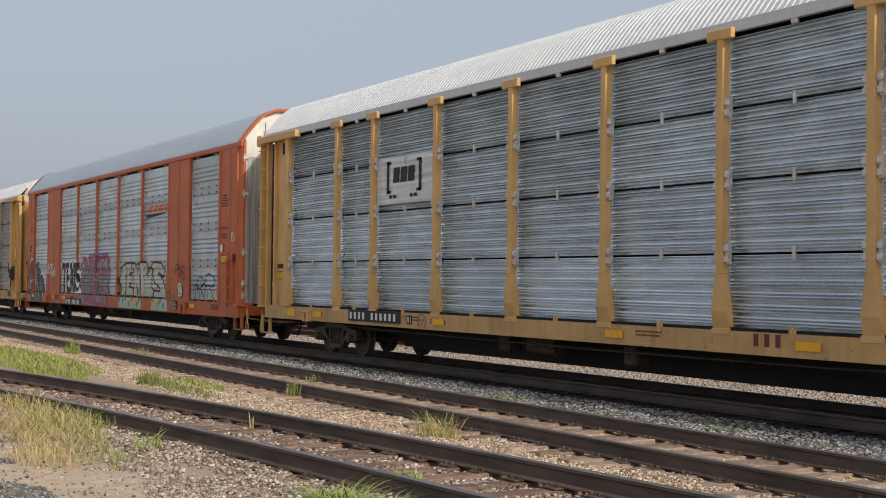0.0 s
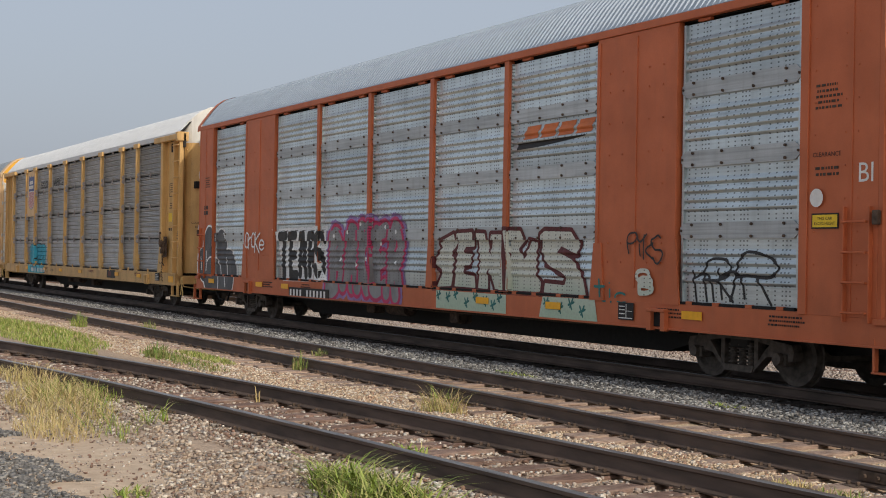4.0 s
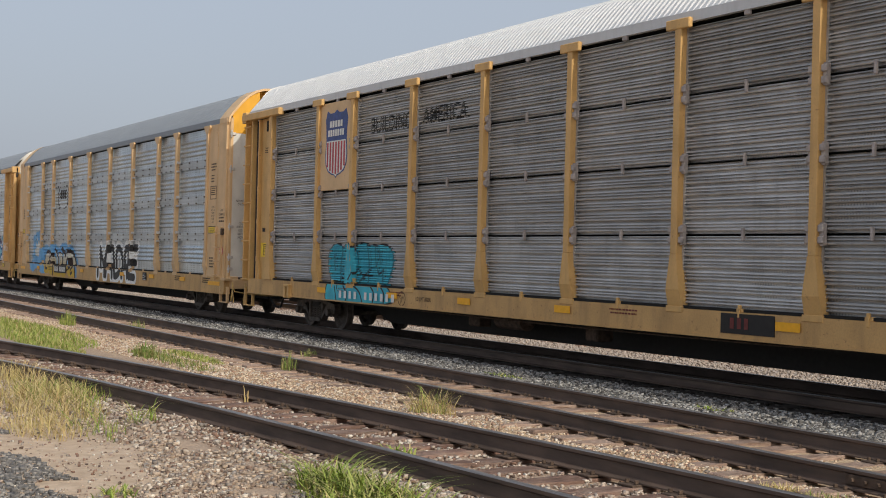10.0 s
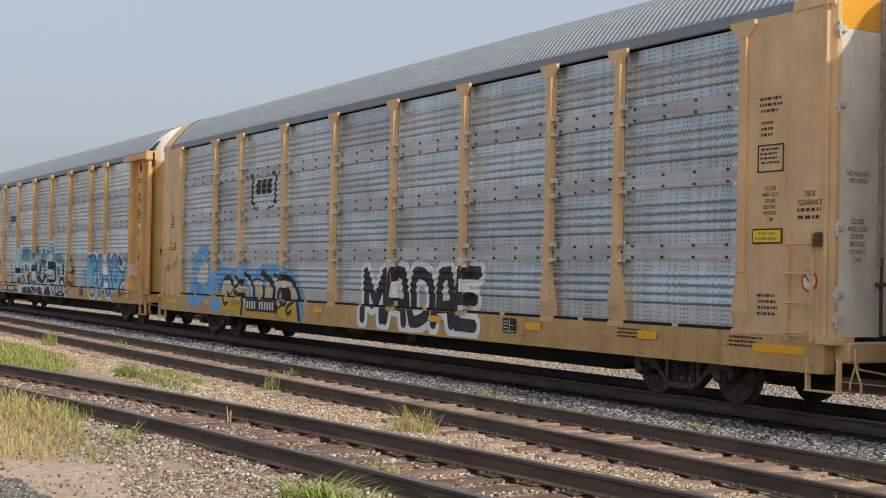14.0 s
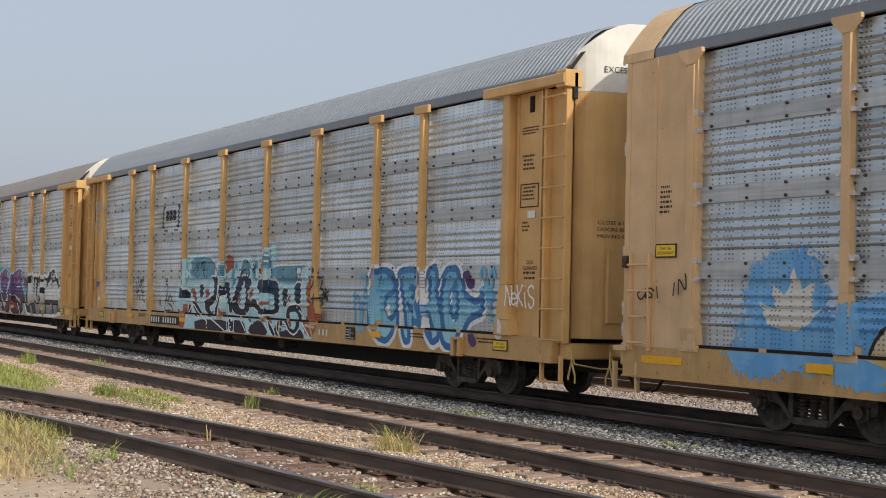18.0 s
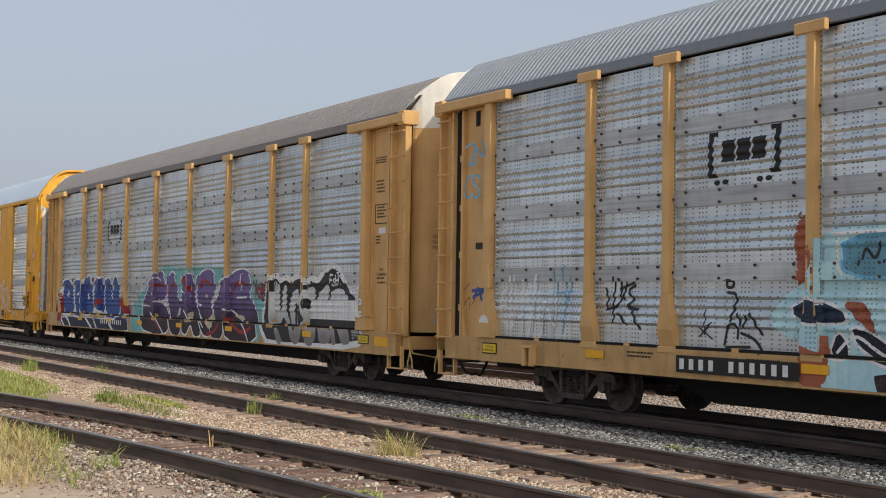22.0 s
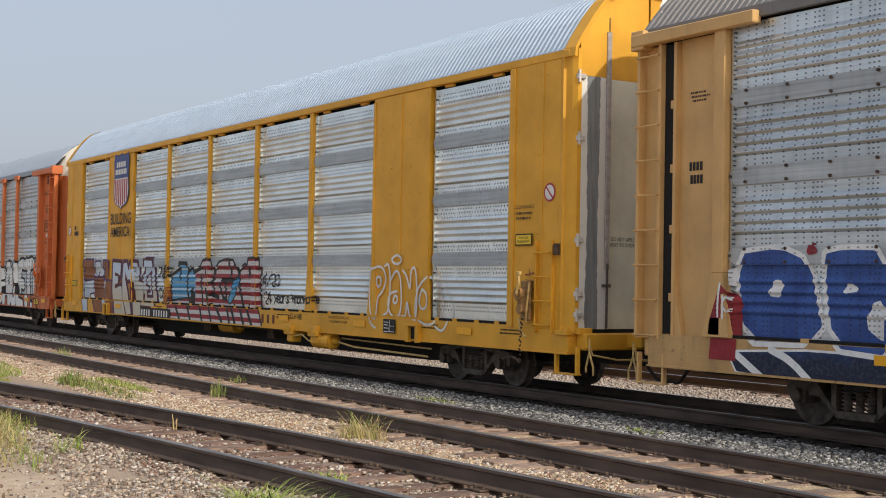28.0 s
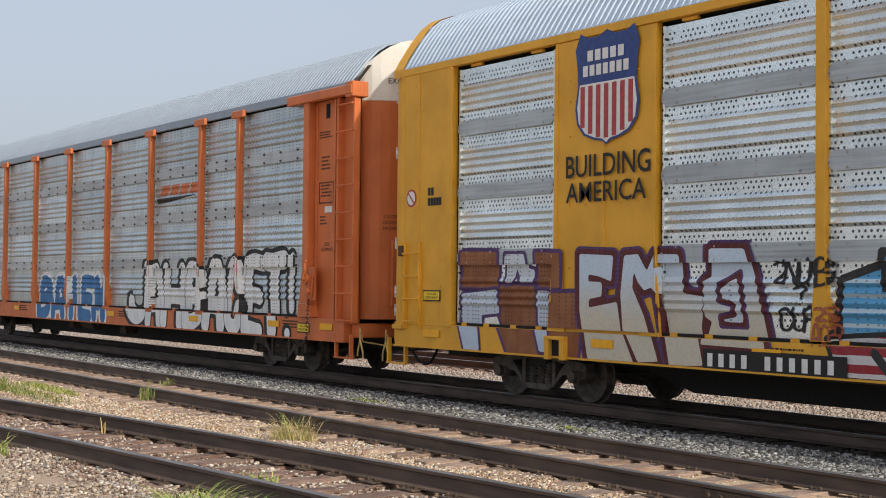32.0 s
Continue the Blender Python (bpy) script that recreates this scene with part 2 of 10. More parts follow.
M["plate"] = sheet_metal("dull_zinc_plate", (0.48, 0.515, 0.53), 0.35, 0.5, dirt=0.25, spread=0.12)
M["plate_g"] = sheet_metal("zinc_plate", (0.45, 0.505, 0.535), 0.3, 0.5, dirt=0.12, spread=0.08)
M["clip_dull"] = plain("sooty_zinc_clip", (0.37, 0.335, 0.32), 0.6, 0.1)
M["clip"] = plain("zinc_clip", (0.58, 0.56, 0.54), 0.45, 0.3)
M["roof_white"] = sheet_metal("white_roof_sheet", (0.60, 0.62, 0.635), 0.05, 0.5, dirt=0.16, spread=0.03, patchy=0.35, lines=0.0)
M["roof_blue"] = sheet_metal("blue_grey_roof_sheet", (0.30, 0.355, 0.42), 0.30, 0.45, dirt=0.18, spread=0.03, patchy=0.35, lines=0.0)
M["roof_grey"] = sheet_metal("grey_roof_sheet", (0.225, 0.255, 0.29), 0.25, 0.5, dirt=0.2, spread=0.03, patchy=0.35, lines=0.0)
M["roof_brown"] = sheet_metal("brown_grey_roof_sheet", (0.215, 0.205, 0.20), 0.2, 0.6, dirt=0.25, spread=0.03, patchy=0.35, lines=0.0)
M["roof_sky"] = sheet_metal("bright_roof_sheet", (0.40, 0.49, 0.60), 0.15, 0.55, dirt=0.08, spread=0.03, patchy=0.35, lines=0.0)
M["dark"] = plain("sooty_black_steel", (0.022, 0.020, 0.018), 0.75)
# near-black that paints the shade inside the cars, gaps and openings
M["hollow"] = plain("interior_shade_black", (0.012, 0.012, 0.012), 0.9)
M["cast"] = plain("dusty_cast_steel", (0.095, 0.078, 0.064), 0.75, var=0.5, scale=9)
M["iron"] = plain("brown_iron", (0.085, 0.058, 0.042), 0.9, var=0.5)
M["rusty_gold"] = plain("rusted_yellow_steel", (0.30, 0.17, 0.06), 0.7, var=0.5)
M["handle"] = plain("worn_yellow_rod", (0.55, 0.38, 0.14), 0.6)
m = Mat("rusty_rail", 0.7, 0.2)
m.bump(m.noise(30, 5, (0.3, 1, 1)), 0.25, 0.006)
M["rail"] = m.color(m.ramp(m.noise(2.5, 6, (0.5, 3, 3)), (0.3, (0.060, 0.044, 0.036)), (0.7, (0.150, 0.105, 0.082))))
m = Mat("worn_rail_head", 0.42, 0.55)
M["rail_top"] = m.color(m.ramp(m.noise(4, 5, (0.15, 5, 5)), (0.3, (0.13, 0.12, 0.115)), (0.7, (0.27, 0.26, 0.26))))


def timber(name, dark, pale):
    """Weathered sleeper: long cracks in the grain, bleached top, every sleeper its own tone."""
    m = Mat(name, 0.9, 0.0, 0.2)
    oi = m.node("ShaderNodeObjectInfo")
    grain = m.noise(7, 6, (9, 0.7, 5), offset=True, rough=0.7)
    col = m.ramp(grain, (0.34, dark), (0.50, tuple((a + b) / 2 for a, b in zip(dark, pale))), (0.72, pale))
    col = m.mix(m.math("MULTIPLY", oi.outputs["Random"], 0.55), col, (0.13, 0.085, 0.065))
    col = m.mix(m.math("MULTIPLY", m.ramp(m.noise(4, 4, offset=True), (0.45, 0.0), (0.7, 1.0)), 0.5), col, (0.40, 0.32, 0.26))
    m.bump(grain, 0.7, 0.02)
    return m.color(col)


M["tie"] = timber("weathered_oak_sleeper", (0.060, 0.036, 0.029), (0.37, 0.235, 0.185))
M["tie_pale"] = timber("sun_bleached_sleeper", (0.13, 0.082, 0.062), (0.56, 0.42, 0.335))
M["tie_dark"] = plain("dark_sleeper", (0.035, 0.028, 0.024), 0.9, var=0.4, scale=6)
M["stone_grey"] = rubble("grey_ballast", [(0.07, 0.07, 0.07), (0.20, 0.197, 0.19), (0.44, 0.44, 0.42), (0.13, 0.127, 0.122), (0.62, 0.61, 0.59), (0.28, 0.273, 0.26), (0.09, 0.085, 0.082)])
M["stone_tan"] = rubble("tan_ballast", [(0.42, 0.29, 0.20), (0.78, 0.65, 0.49), (0.55, 0.43, 0.32), (0.76, 0.70, 0.61), (0.24, 0.175, 0.135), (0.66, 0.53, 0.38), (0.36, 0.22, 0.155)])
M["stone_mix"] = rubble("mixed_gravel", [(0.20, 0.13, 0.10), (0.60, 0.51, 0.42), (0.36, 0.27, 0.21), (0.80, 0.75, 0.66), (0.10, 0.075, 0.065), (0.30, 0.18, 0.13), (0.47, 0.41, 0.36)])
M["stone_pale"] = rubble("pale_angular_gravel", [(0.27, 0.20, 0.15), (0.62, 0.51, 0.40), (0.42, 0.34, 0.27), (0.72, 0.65, 0.55), (0.16, 0.125, 0.105), (0.52, 0.40, 0.29), (0.33, 0.31, 0.29), (0.24, 0.16, 0.12)])
M["stone_far"] = rubble("pinkish_gravel", [(0.40, 0.35, 0.31), (0.55, 0.50, 0.46), (0.30, 0.25, 0.22), (0.48, 0.41, 0.36)])
# near-black tones stand in for the train's shade on its track bed
M["stone_oily"] = rubble("shade_dark_ballast", [(0.018, 0.017, 0.016), (0.05, 0.047, 0.044), (0.03, 0.028, 0.026), (0.085, 0.08, 0.075)])
M["asphalt"] = rubble("asphalt_crumbs", [(0.11, 0.108, 0.105), (0.22, 0.215, 0.21), (0.15, 0.148, 0.145), (0.34, 0.325, 0.30)])


def blades(name, tones):
    m = Mat(name, 0.7, 0.0, 0.25)
    g = m.node("ShaderNodeNewGeometry")
    col = m.ramp(g.outputs["Random Per Island"], *[((i + 0.5) / len(tones), c) for i, c in enumerate(tones)])
    m.b.inputs["Transmission Weight"].default_value = 0.0
    return m.color(col)


M["grass_dry"] = blades("dry_grass", [(0.46, 0.34, 0.15), (0.60, 0.47, 0.25), (0.34, 0.32, 0.09), (0.54, 0.40, 0.20), (0.42, 0.36, 0.13), (0.64, 0.52, 0.30)])
M["grass_green"] = blades("green_grass", [(0.17, 0.25, 0.04), (0.30, 0.37, 0.08), (0.12, 0.18, 0.03), (0.44, 0.42, 0.15), (0.22, 0.31, 0.05), (0.50, 0.42, 0.20)])
M["grass_mixed"] = blades("mixed_weeds", [(0.13, 0.22, 0.04), (0.30, 0.28, 0.11), (0.10, 0.17, 0.03), (0.40, 0.33, 0.16), (0.18, 0.25, 0.05)])


# ------------------------------------------------------------------ building helpers
MESHES = {}


def mesh_of(name, bm, smooth=False):
    bmesh.ops.recalc_face_normals(bm, faces=bm.faces)
    me = bpy.data.meshes.new(name)
    bm.to_mesh(me)
    bm.free()
    if smooth:
        for p in me.polygons:
            p.use_smooth = True
    return me


def piece(name, me, mat, parent=None, at=(0, 0, 0), label="", turn=0.0, flip=False):
    """One mesh object on shared mesh data, with a material of its own."""
    ob = new(name, me)
    if not me.materials:
        me.materials.append(mat)
    if len(me.materials) == 1:
        ob.material_slots[0].link = "OBJECT"
        ob.material_slots[0].material = mat
    ob.location = at
    if turn or flip:
        ob.rotation_euler = (0, 0, radians(turn))
    if parent:
        ob.parent = parent
    if label:
        tagged(ob, label)
    return ob


def part(name, bm, mat, parent=None, label="", at=(0, 0, 0)):
    return piece(name, mesh_of(name, bm), mat, parent, at, label)


def cached(key, build):
    if key not in MESHES:
        bm = bmesh.new()
        build(bm)
        MESHES[key] = mesh_of(str(key[0]), bm)
    return MESHES[key]


def box(bm, x0, x1, y0, y1, z0, z1, bevel=0.0):
    r = bmesh.ops.create_cube(bm, size=1.0)
    bmesh.ops.scale(bm, vec=(x1 - x0, y1 - y0, z1 - z0), verts=r["verts"])
    bmesh.ops.translate(bm, vec=((x0 + x1) / 2, (y0 + y1) / 2, (z0 + z1) / 2), verts=r["verts"])
    if bevel:
        edges = {e for v in r["verts"] for e in v.link_edges}
        bmesh.ops.bevel(bm, geom=list(edges), offset=bevel, segments=1, affect="EDGES")


def rod(bm, a, b, r, seg=8):
    a, b = Vector(a), Vector(b)
    d = b - a
    res = bmesh.ops.create_cone(bm, cap_ends=True, segments=seg, radius1=r, radius2=r, depth=d.length)
    m4 = Matrix.Translation((a + b) / 2) @ d.to_track_quat("Z", "Y").to_matrix().to_4x4()
    bmesh.ops.transform(bm, matrix=m4, verts=res["verts"])


def pipe(bm, pts, r, seg=6):
    for a, b in zip(pts[:-1], pts[1:]):
        rod(bm, a, b, r, seg)


def prism(bm, poly, y0, y1):
    """A polygon in x, z pulled from y0 to y1."""
    a = [bm.verts.new((x, y0, z)) for x, z in poly]
    b = [bm.verts.new((x, y1, z)) for x, z in poly]
    bm.faces.new(a)
    bm.faces.new(b[::-1])
    for i in range(len(poly)):
        j = (i + 1) % len(poly)
        bm.faces.new((a[i], a[j], b[j], b[i]))


def run_profile(bm, prof, x0, x1):
    """A closed profile in y, z pulled along x."""
    a = [bm.verts.new((x0, y, z)) for y, z in prof]
    b = [bm.verts.new((x1, y, z)) for y, z in prof]
    bm.faces.new(a)
    bm.faces.new(b[::-1])
    for i in range(len(prof)):
        j = (i + 1) % len(prof)
        bm.faces.new((a[i], a[j], b[j], b[i]))


# ------------------------------------------------------------------ ground and tracks
MAIN_Y, MID_Y, FAR_Y = 14.21, 9.26, 19.20
NEAR_TOP, MID_TOP, FAR_TOP = 0.17, 0.07, 0.0


def near_y(x):
    """Centre line of the nearest track, which bends away from the main line."""
    u = x + 10.0
    return 5.74 + 0.0865 * u - 0.0039 * u * u if x < 1.1 else 6.22


def step(a, b, v):
    t = min(1.0, max(0.0, (v - a) / (b - a)))
    return t * t * (3 - 2 * t)


def ground_z(x, y):
    z = -0.06
    d = abs(y - near_y(x)) if x > -60 else 99
    z += 0.008 * (1 - step(1.2, 2.2, d))
    if x > -60 and y < near_y(x):
        z += 0.034 * step(0.70, 0.90, d) * (1 - step(1.3, 2.0, d))
    z -= 0.08 * step(6.6, 8.0, y)
    z -= 0.07 * step(11.0, 12.0, y)
    z -= 0.20 * step(25.0, 28.0, y)
    if -60 < x < 20 and y < 30:
        z += 0.035 * (noise.noise((x * 0.7, y * 0.7, 0)) + 0.5 * noise.noise((x * 2.1, y * 2.1, 3)))
    return z


m = Mat("trackside_ground", 0.95, 0.0, 0.15)
pos = m.world_pos()
sp = m.node("ShaderNodeSeparateXYZ")
m.link(pos, sp.inputs[0])
wob = m.noise(0.55, 4, src="World")
yy = m.math("ADD", sp.outputs[1], m.math("MULTIPLY", m.math("SUBTRACT", wob, 0.5), 1.6))
fine = m.noise(34, 5, src="World")
mid = m.noise(6, 5, src="World")
earth = m.ramp(fine, (0.3, (0.28, 0.20, 0.145)), (0.7, (0.48, 0.375, 0.285)))
dust = m.ramp(mid, (0.3, (0.44, 0.335, 0.24)), (0.7, (0.58, 0.46, 0.345)))
tan = m.ramp(fine, (0.3, (0.34, 0.235, 0.15)), (0.7, (0.66, 0.52, 0.355)))
grey = m.ramp(fine, (0.3, (0.09, 0.088, 0.085)), (0.7, (0.27, 0.265, 0.255)))
# the train's shade painted into the ground colour, y 13.1 to 16.2
bed_shade = m.ramp(fine, (0.3, (0.018, 0.017, 0.016)), (0.7, (0.06, 0.056, 0.052)))
pink = m.ramp(fine, (0.3, (0.32, 0.27, 0.235)), (0.7, (0.53, 0.47, 0.42)))
field = m.ramp(m.noise(0.12, 5, src="World"), (0.35, (0.30, 0.27, 0.16)), (0.65, (0.17, 0.20, 0.07)))
col = m.mix(m.ramp(m.math("MULTIPLY", yy, 0.1), (0.33, 0.0), (0.40, 1.0)), dust, earth)
col = m.mix(m.ramp(m.math("MULTIPLY", yy, 0.1), (0.62, 0.0), (0.70, 1.0)), col, tan)
col = m.mix(m.ramp(m.math("MULTIPLY", sp.outputs[1], 0.05), (0.552, 0.0), (0.575, 1.0)), col, grey)
col = m.mix(m.ramp(m.math("MULTIPLY", sp.outputs[1], 0.05), (0.642, 0.0), (0.656, 1.0)), col, bed_shade)
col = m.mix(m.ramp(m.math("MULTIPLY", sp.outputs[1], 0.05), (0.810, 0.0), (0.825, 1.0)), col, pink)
col = m.mix(m.ramp(m.math("MULTIPLY", yy, 0.02), (0.50, 0.0), (0.60, 1.0)), col, field)
m.bump(m.math("ADD", fine, m.math("MULTIPLY", mid, 1.5)), 0.5, 0.03)
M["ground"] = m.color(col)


def build_ground():
    xs = [-3000, -1200, -500, -250, -150, -110, *np.arange(-90, 14.01, 0.5), 20, 40, 90, 200, 600, 1500, 3000]
    ys = [-3000, -1000, -300, -100, -40, -18, -9, -5, *np.arange(-3, 24.01, 0.25), 27, 32, 40, 55, 90, 180, 400, 1000, 3000]
    verts = [(x, y, ground_z(x, y)) for y in ys for x in xs]
    n = len(xs)
    faces = [(j * n + i, j * n + i + 1, (j + 1) * n + i + 1, (j + 1) * n + i) for j in range(len(ys) - 1) for i in range(n - 1)]
    me = bpy.data.meshes.new("ground")
    me.from_pydata(verts, [], faces)
    for p in me.polygons:
        p.use_smooth = True
    me.materials.append(M["ground"])
    tagged(new("ground", me), "dusty railway yard ground of sand, earth and gravel", "ground", kind="structure")


build_ground()

RAIL = [(-0.07, -0.17), (0.07, -0.17), (0.07, -0.158), (0.016, -0.140), (0.010, -0.045), (0.036, -0.032), (0.036, -0.006), (0.030, 0.0),
        (-0.030, 0.0), (-0.036, -0.006), (-0.036, -0.032), (-0.010, -0.045), (-0.016, -0.140), (-0.07, -0.158)]


def rail_mesh(name, line):
    """Flat-bottomed rail swept along points; the running surface is a second material."""
    n = len(RAIL)
    verts, faces, top = [], [], []
    for i, (x, y, z) in enumerate(line):
        a, b = line[max(i - 1, 0)], line[min(i + 1, len(line) - 1)]
        d = Vector((b[0] - a[0], b[1] - a[1], 0)).normalized()
        side = Vector((-d.y, d.x, 0))
        verts += [tuple(Vector((x, y, z + h)) + side * w) for w, h in RAIL]
    for i in range(len(line) - 1):
        for k in range(n):
            faces.append((i * n + k, i * n + (k + 1) % n, (i + 1) * n + (k + 1) % n, (i + 1) * n + k))
            top.append(1 if k in (6, 7, 8) else 0)
    faces += [tuple(range(n)), tuple(range((len(line) - 1) * n, len(line) * n))]
    top += [0, 0]
    me = bpy.data.meshes.new(name)
    me.from_pydata(verts, [], faces)
    me.materials.append(M["rail"])
    me.materials.append(M["rail_top"])
    me.polygons.foreach_set("material_index", top)
    bm = bmesh.new()
    bm.from_mesh(me)
    bmesh.ops.recalc_face_normals(bm, faces=bm.faces)
    bm.to_mesh(me)
    bm.free()
    return me


def tie_variant(bm, k):
    rnd = random.Random(k)
    box(bm, -0.115, 0.115, -1.30, 1.30, -0.18, 0.0, 0.012)
    bmesh.ops.subdivide_edges(bm, edges=[e for e in bm.edges if abs(e.verts[0].co.y - e.verts[1].co.y) > 1], cuts=5)
    for v in bm.verts:
        v.co += Vector((rnd.uniform(-0.012, 0.012), 0, rnd.uniform(-0.012, 0.006)))


def plate_piece(bm):
    box(bm, -0.09, 0.09, -0.17, 0.17, 0.0, 0.018, 0.004)
    for sx in (-0.055, 0.055):
        for sy in (-0.10, 0.10):
            box(bm, sx - 0.012, sx + 0.012, sy - 0.018, sy + 0.018, 0.018, 0.05, 0.004)


def railway_track(label, centre, top, x0, x1, tie_x0, tie_x1, tie_mat, plates):
    root = tagged(new("railway_track"), label, "railway track", "parallel tracks", "structure")
    n = int((x1 - x0) / 1.0)
    xs = [x0 + (x1 - x0) * i / n for i in range(n + 1)]
    for off in (-0.7525, 0.7525):
        line = []
        for x in xs:
            s = (centre(x + 0.1) - centre(x - 0.1)) / 0.2
            k = 1 / math.sqrt(1 + s * s)
            line.append((x - s * k * off, centre(x) + k * off, top))
        ob = new("rail", rail_mesh("rail", line))
        ob.parent = root
        tagged(ob, "brown rusty steel rail with a worn grey head")
    rnd = random.Random(len(label))
    x = tie_x0
    while x < tie_x1:
        s = (centre(x + 0.1) - centre(x - 0.1)) / 0.2
        ang = math.degrees(math.atan(s))
        me = cached(("tie", rnd.randint(0, 4)), lambda bm, k=rnd.randint(0, 99): tie_variant(bm, k))
        t = piece("tie", me, tie_mat, root, (x, centre(x) + rnd.uniform(-0.05, 0.05), top - (0.168 if tie_mat is M["tie_pale"] else 0.180) - rnd.uniform(0, 0.014)), turn=ang + rnd.uniform(-1.5, 1.5))
        if plates:
            for off in (-0.7525, 0.7525):
                piece("tie_plate", cached(("tie_plate",), plate_piece), M["iron"], root,
                      (x - s * off, centre(x) + off, top - 0.186), turn=ang)
        x += 0.52 + rnd.uniform(-0.04, 0.04)
    # the sleepers further along, joined
    verts, faces = [], []
    for a, b in ((x0, tie_x0 - 0.5), (tie_x1 + 0.3, x1)):
        for x in np.arange(a, b, 0.53):
            i, c = len(verts), centre(x)
            verts += [(x + p, c + q, top - r) for r in (0.36, 0.185) for p, q in ((-0.115, -1.3), (0.115, -1.3), (0.115, 1.3), (-0.115, 1.3))]
            faces += [(i + 4, i + 5, i + 6, i + 7), (i, i + 1, i + 5, i + 4), (i + 1, i + 2, i + 6, i + 5), (i + 2, i + 3, i + 7, i + 6), (i + 3, i, i + 4, i + 7)]
    me = bpy.data.meshes.new("far_sleepers")
    me.from_pydata(verts, [], faces)
    tagged(piece("far_sleepers", me, tie_mat, root), "row of wooden sleepers further along", kind="stuff")
    return root


near_track = railway_track("rusty siding track on weathered wooden sleepers, bending away", near_y, NEAR_TOP, -62, 40, -33, -1, M["tie"], True)
mid_track = railway_track("straight rusty siding track on pale wooden sleepers", lambda x: MID_Y, MID_TOP, -300, 200, -66, -2, M["tie_pale"], True)
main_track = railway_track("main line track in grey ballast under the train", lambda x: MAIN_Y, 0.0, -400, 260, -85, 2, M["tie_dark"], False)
far_track = railway_track("further track behind the train", lambda x: FAR_Y, FAR_TOP, -400, 260, -70, -2, M["tie"], False)
railway_track("furthest track behind the train", lambda x: FAR_Y + 4.0, FAR_TOP, -400, 260, -40, -8, M["tie"], False)


def joint_bar(bm):
    box(bm, -0.45, 0.45, -0.036, -0.012, -0.135, -0.048, 0.006)
    for i in range(6):
        x = -0.36 + i * 0.144
        rod(bm, (x, -0.03, -0.09), (x, -0.065, -0.09), 0.018, 6)


for x, off, tr, cy, top in ((-6.6, -0.7525, near_track, None, NEAR_TOP), (-7.9, -0.7525, mid_track, MID_Y, MID_TOP)):
    part("joint_bar", (lambda b: (joint_bar(b), b)[1])(bmesh.new()), M["iron"], tr, "bolted rusty joint bar", (x, (cy or near_y(x)) + off, top))


CHIP = [(x, y, z) for x in (-0.62, 0.62) for y in (-0.62, 0.62) for z in (-0.62, 0.62)]
CHIP_F = [(0, 1, 3), (0, 3, 2), (4, 6, 7), (4, 7, 5), (0, 4, 5), (0, 5, 1), (2, 3, 7), (2, 7, 6), (0, 2, 6), (0, 6, 4), (1, 5, 7), (1, 7, 3)]


def stones(name, label, mat, count, x_range, y_range, size, seed, keep=None, near_bias=1.6, sink=0.25, drop=0.0):
    """Loose stones as one mesh; denser towards the +x end, where the camera is near."""
    rng = np.random.default_rng(seed)
    u = rng.random(count) ** near_bias
    x = x_range[1] + (x_range[0] - x_range[1]) * u
    y = rng.uniform(*y_range, count)
    if keep:
        ok = np.array([keep(a, b) for a, b in zip(x, y)])
        x, y = x[ok], y[ok]
    n = len(x)
    r = rng.uniform(size[0], size[1], n) * rng.uniform(0.7, 1.0, n)
    z = np.array([ground_z(a, b) for a, b in zip(x, y)]) - drop
    base = np.array(CHIP)
    v = base[None] * (1 + rng.uniform(-0.55, 0.55, (n, 8, 3)))
    v *= (r[:, None] * rng.uniform(0.65, 1.25, (n, 3)))[:, None, :]
    a = rng.uniform(0, 6.283, n)
    ca, sa = np.cos(a)[:, None], np.sin(a)[:, None]
    vx, vy = v[:, :, 0] * ca - v[:, :, 1] * sa, v[:, :, 0] * sa + v[:, :, 1] * ca
    out = np.stack([vx + x[:, None], vy + y[:, None], v[:, :, 2] * 0.80 + (z + r * (0.8 - sink * 1.6))[:, None]], 2).reshape(-1, 3)
    f = (np.array(CHIP_F)[None] + 8 * np.arange(n)[:, None, None]).reshape(-1, 3)
    me = bpy.data.meshes.new(name)
    me.vertices.add(len(out))
    me.vertices.foreach_set("co", out.ravel())
    me.loops.add(f.size)
    me.loops.foreach_set("vertex_index", f.ravel())
    me.polygons.add(len(f))
    me.polygons.foreach_set("loop_start", np.arange(0, f.size, 3))
    me.update()
    me.validate()
    me.materials.append(mat)
    return tagged(new(name, me), label, "gravel", kind="stuff")


def off_rails(x, y):
    return min(abs(abs(y - near_y(x)) - 0.7525), abs(abs(y - MID_Y) - 0.7525), abs(abs(y - MAIN_Y) - 0.7525), abs(abs(y - FAR_Y) - 0.7525)) > 0.10


def on_sand(x, y):
    """The bare trodden patch in the foreground."""
    return ((x + 12.4) / 2.3) ** 2 + ((y - 2.75) / 0.75) ** 2 < 1.0 + 0.5 * noise.noise((x, y, 5))


stones("ballast", "grey and white crushed stone ballast beside the main line", M["stone_grey"], 38000, (-62, -7), (10.75, 12.98), (0.016, 0.038), 1, off_rails)
# stones in shade colours, under and just behind the train
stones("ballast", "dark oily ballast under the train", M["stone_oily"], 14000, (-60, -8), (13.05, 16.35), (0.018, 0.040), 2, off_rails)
stones("ballast", "tan and cream gravel between the sidings", M["stone_tan"], 34000, (-42, -5), (6.4, 8.4), (0.008, 0.029), 3, lambda x, y: off_rails(x, y) and y > near_y(x) + 0.85)
